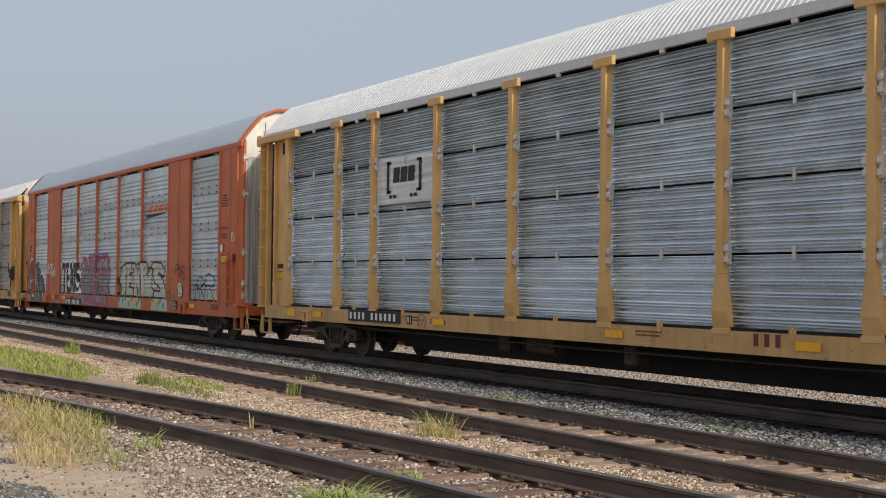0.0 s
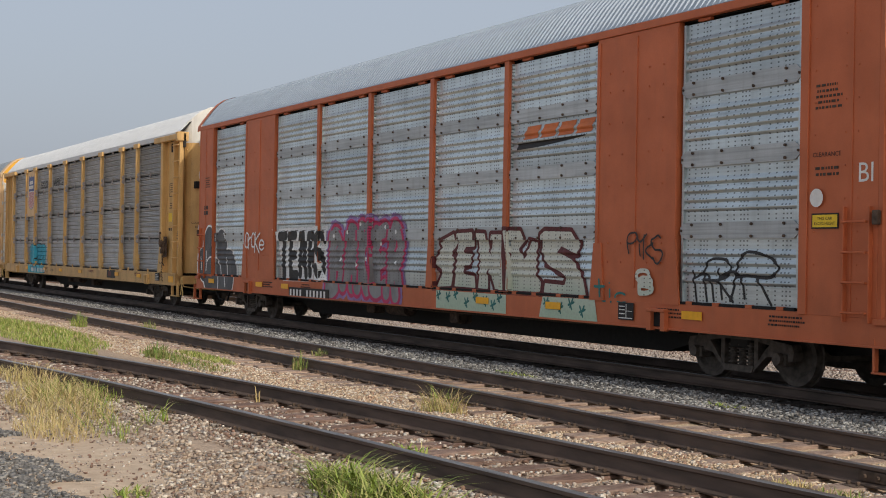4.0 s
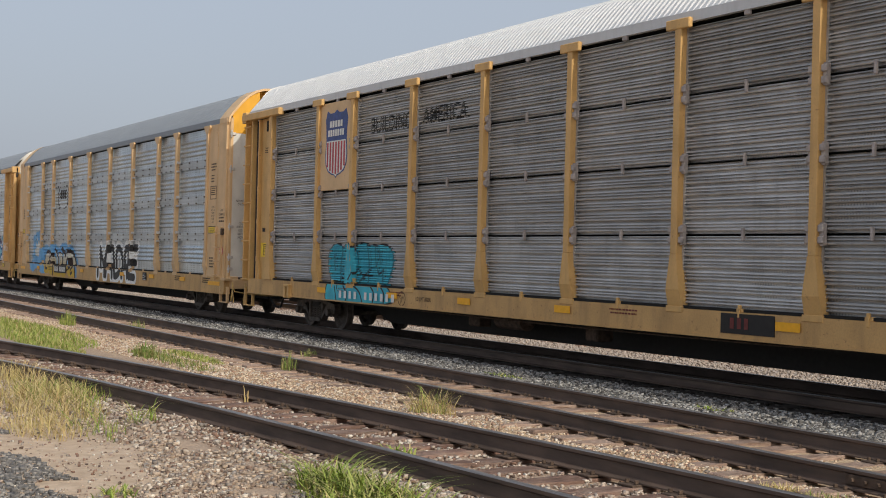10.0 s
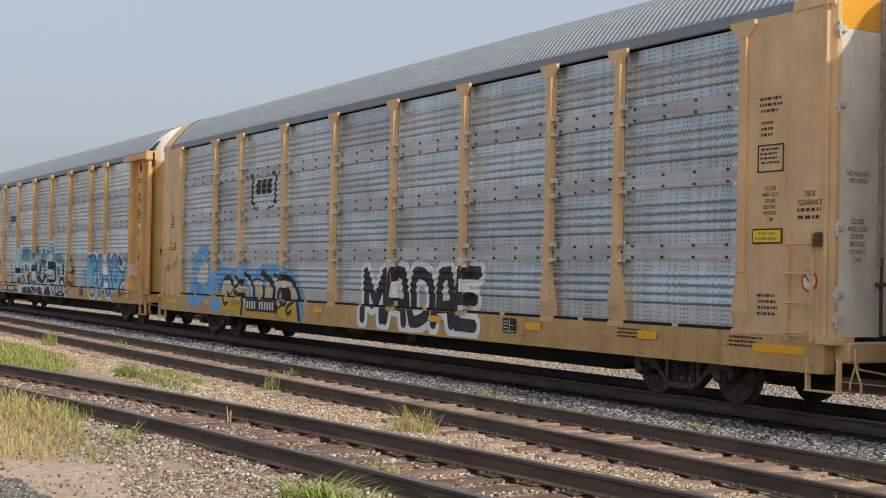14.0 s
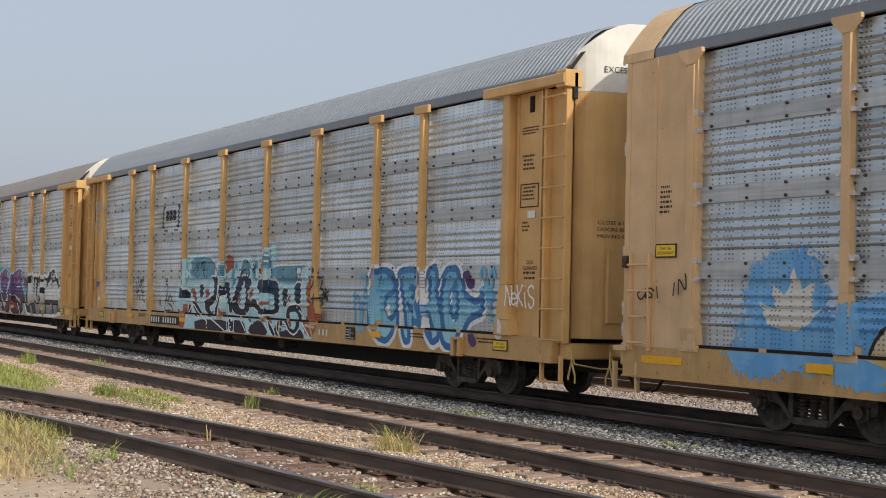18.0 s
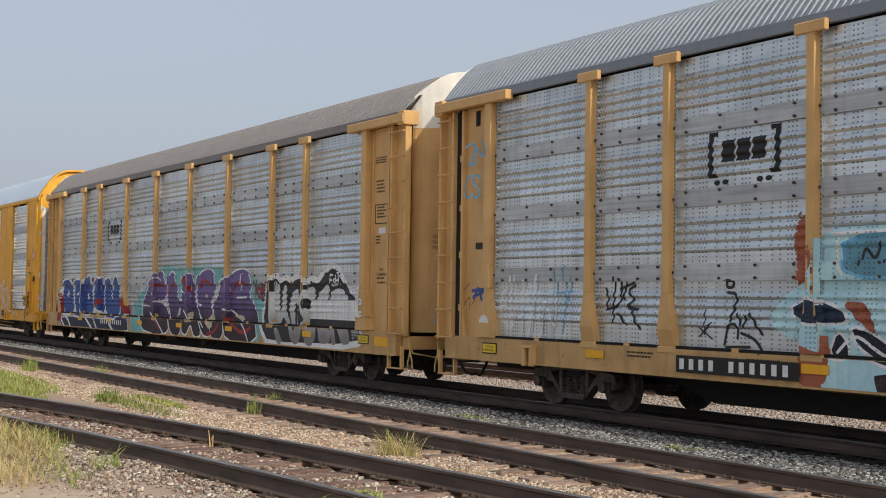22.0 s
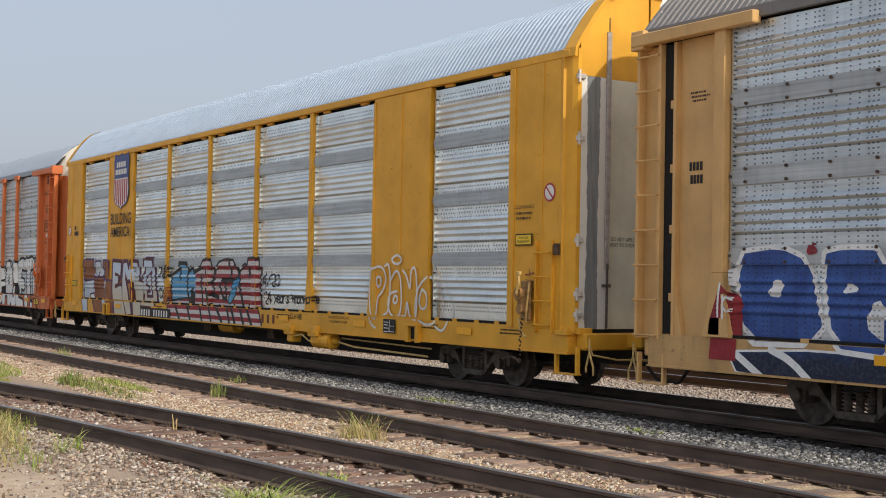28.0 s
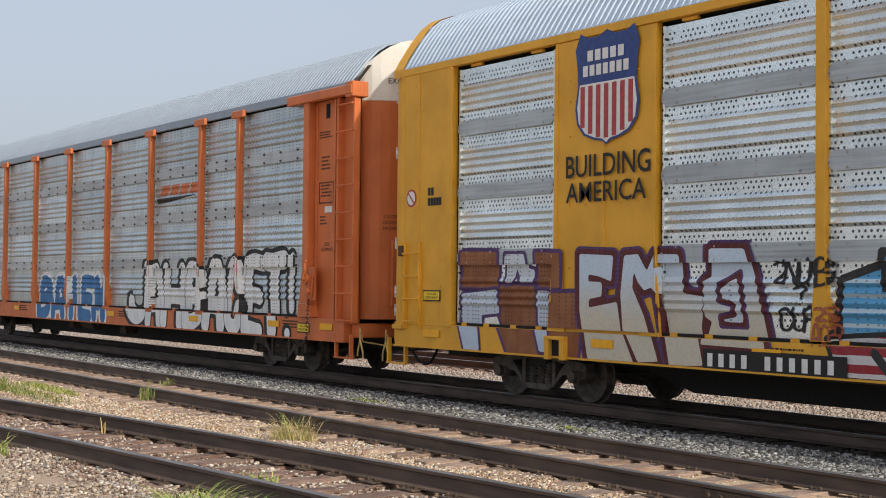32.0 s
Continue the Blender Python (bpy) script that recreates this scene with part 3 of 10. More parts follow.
stones("ballast", "mixed gravel between the rails of the siding", M["stone_mix"], 40000, (-34, -5), (3.0, 7.2), (0.008, 0.030), 4, lambda x, y: off_rails(x, y) and abs(y - near_y(x)) < 1.45 and noise.noise((x * 1.7, y * 1.7, 2)) > -0.45, sink=-0.05)
stones("ballast", "tan gravel between the sleepers of the straight siding", M["stone_tan"], 13000, (-55, -6), (8.1, 10.8), (0.009, 0.024), 5, lambda x, y: off_rails(x, y) and (abs(y - MID_Y) > 0.8 or noise.noise((x * 2.2, y * 2.2, 6)) > -0.1), sink=0.45)
stones("ballast", "loose mixed gravel along the near siding", M["stone_pale"], 24000, (-22, -5), (2.6, 5.0), (0.007, 0.033), 6,
       lambda x, y: y < near_y(x) - 0.85 and not on_sand(x, y) and noise.noise((x * 1.3, y * 1.3, 8)) > -0.35, near_bias=1.2)
stones("ballast", "pinkish gravel behind the train", M["stone_far"], 22000, (-80, -8), (16.15, 18.35), (0.018, 0.042), 7, off_rails)
stones("asphalt_rubble", "broken grey asphalt crumbs on sandy ground", M["asphalt"], 15000, (-14.6, -7.0), (1.0, 2.75), (0.008, 0.030), 8, lambda x, y: noise.noise((x * 0.9, y * 0.9, 4)) > -0.28 and y < 2.6 + 0.25 * noise.noise((x, 3, 1)), near_bias=1.0)
stones("pebbles", "scattered pale pebbles on the sandy patch", M["stone_mix"], 2600, (-16, -7.5), (1.6, 3.6), (0.006, 0.020), 9, near_bias=1.0)


def grass(label, x, y, rx, ry, count, height, mat, seed, lean=0.35, width=0.006, name="grass_clump"):
    """A clump of curved blades, each with three joints."""
    rng = np.random.default_rng(seed)
    verts, faces = [], []
    for _ in range(count):
        a, q = rng.uniform(0, 6.283), math.sqrt(rng.random())
        px, py = x + rx * q * math.cos(a), y + ry * q * math.sin(a)
        pz = ground_z(px, py) - 0.01
        h = height * rng.uniform(0.45, 1.1) * (1.1 - 0.5 * q)
        d, w = rng.uniform(0, 6.283), width * rng.uniform(0.7, 1.4)
        ln = h * lean * rng.uniform(0.2, 1.6)
        sx, sy = -math.sin(d) * w, math.cos(d) * w
        i = len(verts)
        for k, (f, g, s) in enumerate(((0, 0, 1), (0.55, 0.3, 0.85), (0.9, 0.8, 0.45))):
            cx, cy, cz = px + math.cos(d) * ln * g, py + math.sin(d) * ln * g, pz + h * f
            verts += [(cx - sx * s, cy - sy * s, cz), (cx + sx * s, cy + sy * s, cz)]
        verts.append((px + math.cos(d) * ln * 1.25, py + math.sin(d) * ln * 1.25, pz + h * 0.98))
        faces += [(i, i + 1, i + 3, i + 2), (i + 2, i + 3, i + 5, i + 4), (i + 4, i + 5, i + 6)]
    me = bpy.data.meshes.new(name)
    me.from_pydata(verts, [], faces)
    me.materials.append(mat)
    return tagged(new(name, me), label, "grass", "weeds along the tracks", "stuff" if count > 250 else "")

DRY, GREEN, MIXED = M["grass_dry"], M["grass_green"], M["grass_mixed"]
grass("tall dry yellow grass with green stems beside the siding", -15.6, 3.5, 1.7, 0.50, 1250, 0.27, DRY, 1, 1.2, 0.0035)
grass("tall dry yellow grass with green stems beside the siding", -13.7, 3.05, 0.9, 0.36, 420, 0.20, DRY, 2, 1.1, 0.0035)
grass("tall dry yellow grass with green stems beside the siding", -18.5, 3.9, 2.2, 0.42, 1300, 0.28, DRY, 3, 0.8, 0.004)
grass("green stems among the dry grass", -15.9, 3.7, 1.6, 0.35, 190, 0.30, GREEN, 31, 0.8, 0.005)
grass("green stems among the dry grass", -13.3, 3.5, 0.7, 0.25, 60, 0.28, GREEN, 32, 0.9, 0.005)
grass("tall dry yellow grass with green stems beside the siding", -16.6, 4.12, 0.7, 0.25, 260, 0.26, DRY, 33, 1.0, 0.0035)
grass("green stems among the dry grass", -16.2, 4.15, 0.8, 0.22, 110, 0.28, GREEN, 34, 0.9, 0.005)
grass("small green weed at the edge of the gravel", -13.55, 4.02, 0.22, 0.16, 46, 0.26, GREEN, 4, 1.3, 0.005)
grass("bright green grass tuft in front of the rail", -8.85, 4.25, 0.95, 0.30, 720, 0.26, GREEN, 5, 1.4, 0.007)
grass("bright green grass tuft in front of the rail", -9.5, 4.25, 0.32, 0.18, 120, 0.30, GREEN, 6, 1.3, 0.006)
grass("low green weed on sandy ground", -9.85, 2.75, 0.22, 0.16, 90, 0.10, GREEN, 7, 0.9, 0.008)
grass("broad-leaved green weed between the rails", -10.65, 5.48, 0.26, 0.16, 70, 0.20, GREEN, 8, 1.1, 0.012)
grass("tall thin grass tuft between the sidings", -14.35, 7.78, 0.42, 0.24, 200, 0.38, DRY, 9, 1.0, 0.003)
grass("green stems in the thin grass tuft", -14.42, 7.80, 0.34, 0.20, 90, 0.40, GREEN, 91, 1.2, 0.003)
grass("thin grass tuft beside the rail", -20.2, 8.35, 0.14, 0.12, 60, 0.42, MIXED, 10, 0.25)
grass("low green grass strip between the sidings", -31.0, 6.2, 6.5, 0.95, 5200, 0.17, GREEN, 11, 0.7, 0.007)
grass("low green grass strip between the sidings", -25.6, 5.75, 2.4, 0.42, 1300, 0.14, GREEN, 12, 0.7)
grass("sparse yellowish grass between the sidings", -21.8, 6.9, 2.2, 0.32, 700, 0.14, MIXED, 13, 0.7)
grass("low green grass patch beside the rail", -23.2, 7.75, 1.6, 0.20, 700, 0.13, GREEN, 14, 0.7)
grass("dark leafy weed in the gravel", -22.4, 6.7, 0.35, 0.22, 160, 0.30, MIXED, 15, 0.5, 0.010)
grass("thin green weed between the sidings", -33.4, 8.0, 0.3, 0.2, 120, 0.42, GREEN, 16, 0.4)
grass("thin weed between the rails", -31.0, 9.0, 0.25, 0.2, 90, 0.40, MIXED, 17, 0.4)
grass("small green plants growing in the ballast", -19.1, 11.7, 0.55, 0.22, 130, 0.10, GREEN, 18, 1.2, 0.012)
grass("small green plants growing in the ballast", -14.2, 12.0, 0.45, 0.20, 90, 0.08, GREEN, 19, 1.2, 0.012)
grass("dry weed by the rail", -7.8, 7.75, 0.30, 0.16, 150, 0.16, MIXED, 20, 0.7)
grass("dry weed by the rail", -8.5, 7.95, 0.35, 0.14, 110, 0.12, DRY, 21, 0.7)
grass("single dry stem beside the rail", -15.4, 5.85, 0.05, 0.05, 8, 0.28, DRY, 22, 0.2)
grass("single dry stem beside the rail", -17.6, 5.7, 0.05, 0.05, 8, 0.30, DRY, 23, 0.2)
grass("thin weed between the rails", -23.0, 9.9, 0.25, 0.15, 60, 0.22, MIXED, 24, 0.5)
grass("green verge far along the tracks", -52.0, 6.2, 14.0, 1.6, 4200, 0.38, GREEN, 25, 0.5, 0.02)


# ------------------------------------------------------------------ railcars
SIDE = -1.55                       # near face of the sill; panels lie a little behind it
PANEL_Y, POST_Y = -1.485, -1.60
EDGES = [-11.86, -8.97, -7.08, -4.25, -1.42, 1.42, 4.25, 7.08, 8.97, 11.80]
ROWS_Z = [1.13, 2.18, 3.22, 4.24, 5.25]
ROOF = [(-1.56, 5.28), (-1.545, 5.42), (-1.43, 5.58), (-1.20, 5.86), (-1.00, 6.06), (-0.80, 6.19), (-0.55, 6.27), (0.0, 6.30)]


ARCH = {"a": 1.0, "b": 1.08, "c": 0.94, "d": 1.0, "e": 1.0, "f": 0.95, "g": 1.22, "h": 1.0}   # how high each roof is arched


def crown(z, arch):
    return z + max(0.0, z - 5.42) * (arch - 1)


def roof_z(y):
    y = -abs(y)
    for (a, za), (b, zb) in zip(ROOF[:-1], ROOF[1:]):
        if y <= b:
            return za + (zb - za) * max(0.0, (y - a) / (b - a))
    return ROOF[-1][1]


# Profile of each kind of side sheet: step between folds, (share of the step, depth) along it, plain band below the first of four folds
FOLDS = {"fine": (0.172, ((0, 0.026), (0.02, 0.125), (0.25, 0.125), (0.27, 0.006), (0.32, 0.0), (0.47, 0.026), (0.485, 0.090), (0.565, 0.090), (0.58, 0.006), (0.72, 0.024), (0.735, 0.085), (0.815, 0.085), (0.83, 0.006), (1.0, 0.026)), 0.0),
         "worn": (0.172, ((0, 0.022), (0.02, 0.075), (0.22, 0.075), (0.24, 0.006), (0.32, 0.0), (0.47, 0.022), (0.485, 0.052), (0.565, 0.052), (0.58, 0.004), (0.72, 0.020), (0.735, 0.050), (0.815, 0.050), (0.83, 0.004), (1.0, 0.022)), 0.0),
         "wave": (0.132, ((0, 0.033), (0.07, 0.034), (0.33, 0.004), (0.40, 0.0), (0.50, 0.002), (0.64, 0.012), (0.88, 0.030), (1.0, 0.033)), 0.265),
         "rib": (0.118, ((0, 0.038), (0.04, 0.037), (0.36, 0.003), (0.42, 0.0), (0.47, 0.001), (0.97, 0.037), (1.0, 0.038)), 0.275)}


def fold(kind, z):
    """How far a side sheet lies back at the height z above its lower edge."""
    step_, knots, off = FOLDS[kind]
    if off and not off < z < off + 4 * step_:
        return knots[0][1]
    p = ((z - off) / step_) % 1.0
    for (a, va), (b, vb) in zip(knots[:-1], knots[1:]):
        if p <= b:
            return va + (vb - va) * (p - a) / (b - a)
    return 0.0


def fold_knots(kind, h):
    step_, knots, off = FOLDS[kind]
    out, k = [0.0] if off else [], 0
    while k * step_ + off < h and (not off or k < 4):
        out += [off + k * step_ + p * step_ for p, _ in knots[:-1] if off + k * step_ + p * step_ < h - 0.004]
        k += 1
    return out + ([off + 4 * step_] if off else []) + [h]


def panel_mesh(kind, w, h):
    def build(bm):
        zs = fold_knots(kind, h)
        prof = [(fold(kind, z), z) for z in zs] + [(0.14, h), (0.14, 0.0)]
        run_profile(bm, prof, -w / 2, w / 2)
        for s in (-1, 1):
            box(bm, s * (w / 2 - 0.022) - 0.022, s * (w / 2 - 0.022) + 0.022, -0.006, 0.14, 0.0, h)
    return cached(("side_panel", kind, round(w, 3), round(h, 3)), build)


def cover_mesh(w, plate):
    """Flat splice plate with cut corners and bolts."""
    pale = plate is M["plate_g"]
    def build(bm):
        a, h = w / 2, 0.12
        prism(bm, [(-a, -h + 0.07), (-a + 0.10, -h), (a - 0.10, -h), (a, -h + 0.07), (a, h - 0.07), (a - 0.10, h), (-a + 0.10, h), (-a, h - 0.07)], -0.014, 0.0)
        skin = len(bm.faces)
        for fx in (-0.39, -0.13, 0.13, 0.39):
            for z in (-0.085, 0.085):
                rod(bm, (fx * w, -0.012, z), (fx * w, -0.030 if pale else -0.042, z), 0.014 if pale else 0.021, 6)
        for s in (-1, 1):
            rod(bm, (s * (a - 0.03), -0.012, 0), (s * (a - 0.03), -0.03, 0), 0.02, 6)
        bm.faces.ensure_lookup_table()
        for f in bm.faces[skin:]:
            f.material_index = 1
    me = cached(("splice_plate", round(w, 3), plate.name), build)
    if not me.materials:
        me.materials.append(plate)
        me.materials.append(M["clip_dull"] if pale else M["iron"])
    return me


def post_mesh(style):
    def build(bm):
        top = 5.285 if style == "flush" else 5.27
        if style == "flush":                       # narrow flush post between inset sheets
            box(bm, -0.075, 0.075, POST_Y + 0.045, -1.42, 1.95, top, 0.008)
            prism(bm, [(-0.075, 1.95), (-0.15, 1.12), (0.15, 1.12), (0.075, 1.95)], POST_Y + 0.045, -1.42)
            return
        w = 0.072
        box(bm, -w, w, POST_Y, -1.44, 1.88, top, 0.008)
        prism(bm, [(-w, 1.88), (-0.155, 1.36), (0.155, 1.36), (w, 1.88)], POST_Y, -1.44)
        ring = [[bm.verts.new((x, y, z)) for x, y in ((-hw, yf), (hw, yf), (hw, -1.44), (-hw, -1.44))] for z, hw, yf in ((1.36, 0.155, POST_Y), (1.09, 0.175, SIDE + 0.02))]
        bm.faces.new(ring[0])
        bm.faces.new(ring[1][::-1])
        for i in range(4):
            bm.faces.new((ring[0][i], ring[0][(i + 1) % 4], ring[1][(i + 1) % 4], ring[1][i]))
        box(bm, -0.19, 0.19, SIDE - 0.012, SIDE + 0.03, 1.03, 1.12, 0.006)
        if style == "tee":
            box(bm, -0.27, 0.27, POST_Y - 0.02, POST_Y + 0.06, 5.19, 5.34, 0.012)
        else:
            prism(bm, [(-w, 5.08), (-0.24, 5.24), (-0.24, 5.30), (0.24, 5.30), (0.24, 5.24), (w, 5.08)], POST_Y - 0.012, POST_Y + 0.05)
    return cached(("post", style), build)


def roof_mesh(x0, x1, arch, pitch=0.14, depth=0.034):
    """Sheet roof with ribs that run across the car; a plain fascia hangs at each eave."""
    def build(bm):
        prof = [(y, crown(z, arch)) for y, z in ROOF[1:] + [(-y, z) for y, z in ROOF[-2:0:-1]]]
        n = int((x1 - x0) / pitch)
        rings = []
        for i in range(n):
            for f, d in ((0.0, 0), (0.45, 0), (0.60, depth), (0.85, depth)):
                x = x0 + (i + f) * (x1 - x0) / n
                ring = []
                for k, (y, z) in enumerate(prof):
                    c = Vector((y, z - 5.0)).normalized() * d if 0 < k < len(prof) - 1 else Vector((0, 0))
                    ring.append(bm.verts.new((x, y - c.x, z - c.y)))
                rings.append(ring)
        for a, b in zip(rings[:-1], rings[1:]):
            for k in range(len(prof) - 1):
                bm.faces.new((a[k], a[k + 1], b[k + 1], b[k]))
    return cached(("roof", x0, x1, arch), build)


def sill_mesh(low):
    def build(bm):
        for s in (1, -1):
            prof = [(SIDE, low + 0.025), (SIDE - 0.03, low + 0.025), (SIDE - 0.03, low), (SIDE + 0.18, low), (SIDE + 0.18, 1.09), (SIDE, 1.09)]
            run_profile(bm, [(s * y, z) for y, z in prof], -13.35, 13.35)
    return cached(("side_sill", low), build)


def frame_mesh():
    def build(bm):
        box(bm, -13.3, 13.3, -1.36, 1.36, 0.98, 1.08)
        run_profile(bm, [(-0.32, 0.50), (0.32, 0.50), (0.32, 0.98), (-0.32, 0.98)], -13.5, 13.5)
        prism(bm, [(-8.5, 0.56), (-7.4, 0.25), (7.4, 0.25), (8.5, 0.56)], -0.34, 0.34)
        for i in range(-8, 9):
            if abs(abs(i * 1.15) - 10) > 1.4:
                box(bm, i * 1.15 - 0.05, i * 1.15 + 0.05, -1.35, 1.35, 0.80, 0.98)
        for s in (-1, 1):
            run_profile(bm, [(s * 1.0, 0.62), (s * 1.06, 0.62), (s * 1.06, 0.66), (s * 1.0, 0.66)], -8.6, 8.6)
            box(bm, s * 10 - 0.35, s * 10 + 0.35, -1.2, 1.2, 0.74, 0.98)
    return cached(("underframe",), build)


def inner_mesh():
    def build(bm):
        box(bm, -12.9, 12.9, -1.30, 1.30, 1.085, 1.11)
        for z in (2.75, 4.2):
            box(bm, -12.9, 12.9, -1.30, 1.30, z, z + 0.05)
        # added backing sheet behind the panels, black for the inside shade
        box(bm, -12.9, 12.9, -1.325, -1.31, 1.12, 5.25)
    return cached(("deck",), build)


def wheelset_mesh():
    def build(bm):
        for s in (-1, 1):
            prof = [(0.20, 0.0), (0.19, 0.09), (0.12, 0.12), (0.09, 0.28), (0.14, 0.335), (0.14, 0.405), (0.03, 0.412), (0.02, 0.435), (0.0, 0.435), (0.0, 0.34), (0.05, 0.28), (0.07, 0.12), (0.0, 0.09), (0.0, 0.0)]
            seg, rings = 28, []
            for k in range(seg):
                a = 2 * math.pi * k / seg
                rings.append([bm.verts.new((math.sin(a) * r, s * (0.68 + y), math.cos(a) * r)) for y, r in prof])
            for k in range(seg):
                a, b = rings[k], rings[(k + 1) % seg]
                for j in range(len(prof) - 1):
                    if prof[j][1] or prof[j + 1][1]:
                        bm.faces.new([v for v in (a[j], a[j + 1], b[j + 1], b[j])])
        rod(bm, (0, -1.06, 0), (0, 1.06, 0), 0.075, 12)
        for s in (-1, 1):
            for k in range(3):
                a = 2.094 * k
                rod(bm, (0.055 * math.sin(a), s * 1.05, 0.055 * math.cos(a)), (0.055 * math.sin(a), s * 1.085, 0.055 * math.cos(a)), 0.016, 6)
        bmesh.ops.remove_doubles(bm, verts=bm.verts, dist=0.0005)
    return cached(("wheelset",), build)


def side_frame_mesh():
    def build(bm):
        top = [(-1.14, 0.50), (-1.10, 0.60), (-0.72, 0.64), (-0.42, 0.72), (0.42, 0.72), (0.72, 0.64), (1.10, 0.60), (1.14, 0.50)]
        bot = [(1.14, 0.40), (1.02, 0.36), (0.76, 0.40), (0.58, 0.46), (0.30, 0.16), (-0.30, 0.16), (-0.58, 0.46), (-0.76, 0.40), (-1.02, 0.36), (-1.14, 0.40)]
        ring = top + bot
        prism(bm, [(-0.36, 0.62), (0.36, 0.62), (0.42, 0.72), (-0.42, 0.72)], -0.09, 0.09)          # top chord
        prism(bm, [(-0.30, 0.16), (0.30, 0.16), (0.34, 0.25), (-0.34, 0.25)], -0.10, 0.10)          # spring seat
        for s in (-1, 1):
            prism(bm, [(s * 0.30, 0.16), (s * 0.34, 0.25), (s * 0.56, 0.50), (s * 0.72, 0.64), (s * 0.74, 0.42), (s * 0.58, 0.40)], -0.08, 0.08)
            prism(bm, [(s * 0.36, 0.62), (s * 0.42, 0.72), (s * 0.72, 0.645), (s * 1.10, 0.60), (s * 1.14, 0.50), (s * 1.12, 0.38), (s * 1.02, 0.36), (s * 1.02, 0.47), (s * 0.78, 0.47), (s * 0.74, 0.38), (s * 0.70, 0.56)], -0.085, 0.085)
            prism(bm, [(s * 0.32, 0.25), (s * 0.40, 0.25), (s * 0.40, 0.64), (s * 0.32, 0.64)], -0.07, 0.07)
            box(bm, s * 0.90 - 0.10, s * 0.90 + 0.10, -0.12, 0.10, 0.30, 0.47, 0.02)
            rod(bm, (s * 0.90, -0.10, 0.40), (s * 0.90, -0.19, 0.40), 0.085, 12)
    return cached(("side_frame",), build)


def spring_mesh():
    """Coil spring, turned as one ringed column."""
    def build(bm):
        prof = [(0.05, 0.25)]
        for k in range(6):
            z = 0.272 + k * 0.05
            prof += [(0.055, z), (0.082, z + 0.006), (0.082, z + 0.022), (0.055, z + 0.028)]
        prof.append((0.05, 0.58))
        rings = [[bm.verts.new((r * math.cos(math.pi * a / 6), r * math.sin(math.pi * a / 6), z)) for a in range(12)] for r, z in prof]
        for lo, hi in zip(rings[:-1], rings[1:]):
            for a in range(12):
                bm.faces.new((lo[a], lo[(a + 1) % 12], hi[(a + 1) % 12], hi[a]))
    return cached(("spring",), build)


def truck(car, x):
    bol = piece("truck", cached(("truck",), lambda bm: (box(bm, -0.20, 0.20, -1.08, 1.08, 0.50, 0.74, 0.02), box(bm, -1.1, 1.1, -0.25, 0.25, 0.44, 0.52),
                box(bm, -0.62, -0.54, -0.85, 0.85, 0.34, 0.44), box(bm, 0.54, 0.62, -0.85, 0.85, 0.34, 0.44))), M["dark"], car, (x, 0, 0), "sooty four-wheel truck bolster")
    for s in (-1, 1):
        piece("side_frame", side_frame_mesh(), M["cast"], bol, (0, s * 1.0, 0), turn=0 if s < 0 else 180)
        for q in (-0.19, 0.0, 0.19):
            piece("spring", spring_mesh(), M["cast"], bol, (q, s * 1.0, 0))
    sets = []
    for s in (-0.90, 0.90):
        w = piece("wheelset", wheelset_mesh(), M["cast"], bol, (s, 0, 0.412), "steel wheel pair with dusty faces")
        sets.append((w, s))
    return sets


def ladder_channel(bm, x0, x1, z0, z1, rungs, y0=-1.56, back=True):
    """Ladder: two stiles, a back plate and round rungs."""
    w, d = (0.06, 0.16) if back else (0.028, 0.07)
    box(bm, x0, x0 + w, y0, y0 + d, z0, z1, 0.005)
    box(bm, x1 - w, x1, y0, y0 + d, z0, z1, 0.005)
    if back:
        box(bm, x0, x1, y0 + 0.13, y0 + 0.16, z0, z1)
    for z in rungs:
        rod(bm, (x0 + 0.02, y0 - 0.035, z), (x1 - 0.02, y0 - 0.035, z), 0.014, 6)
        for x in (x0 + 0.035, x1 - 0.035):
            rod(bm, (x, y0 + 0.01, z), (x, y0 - 0.05, z), 0.018, 6)


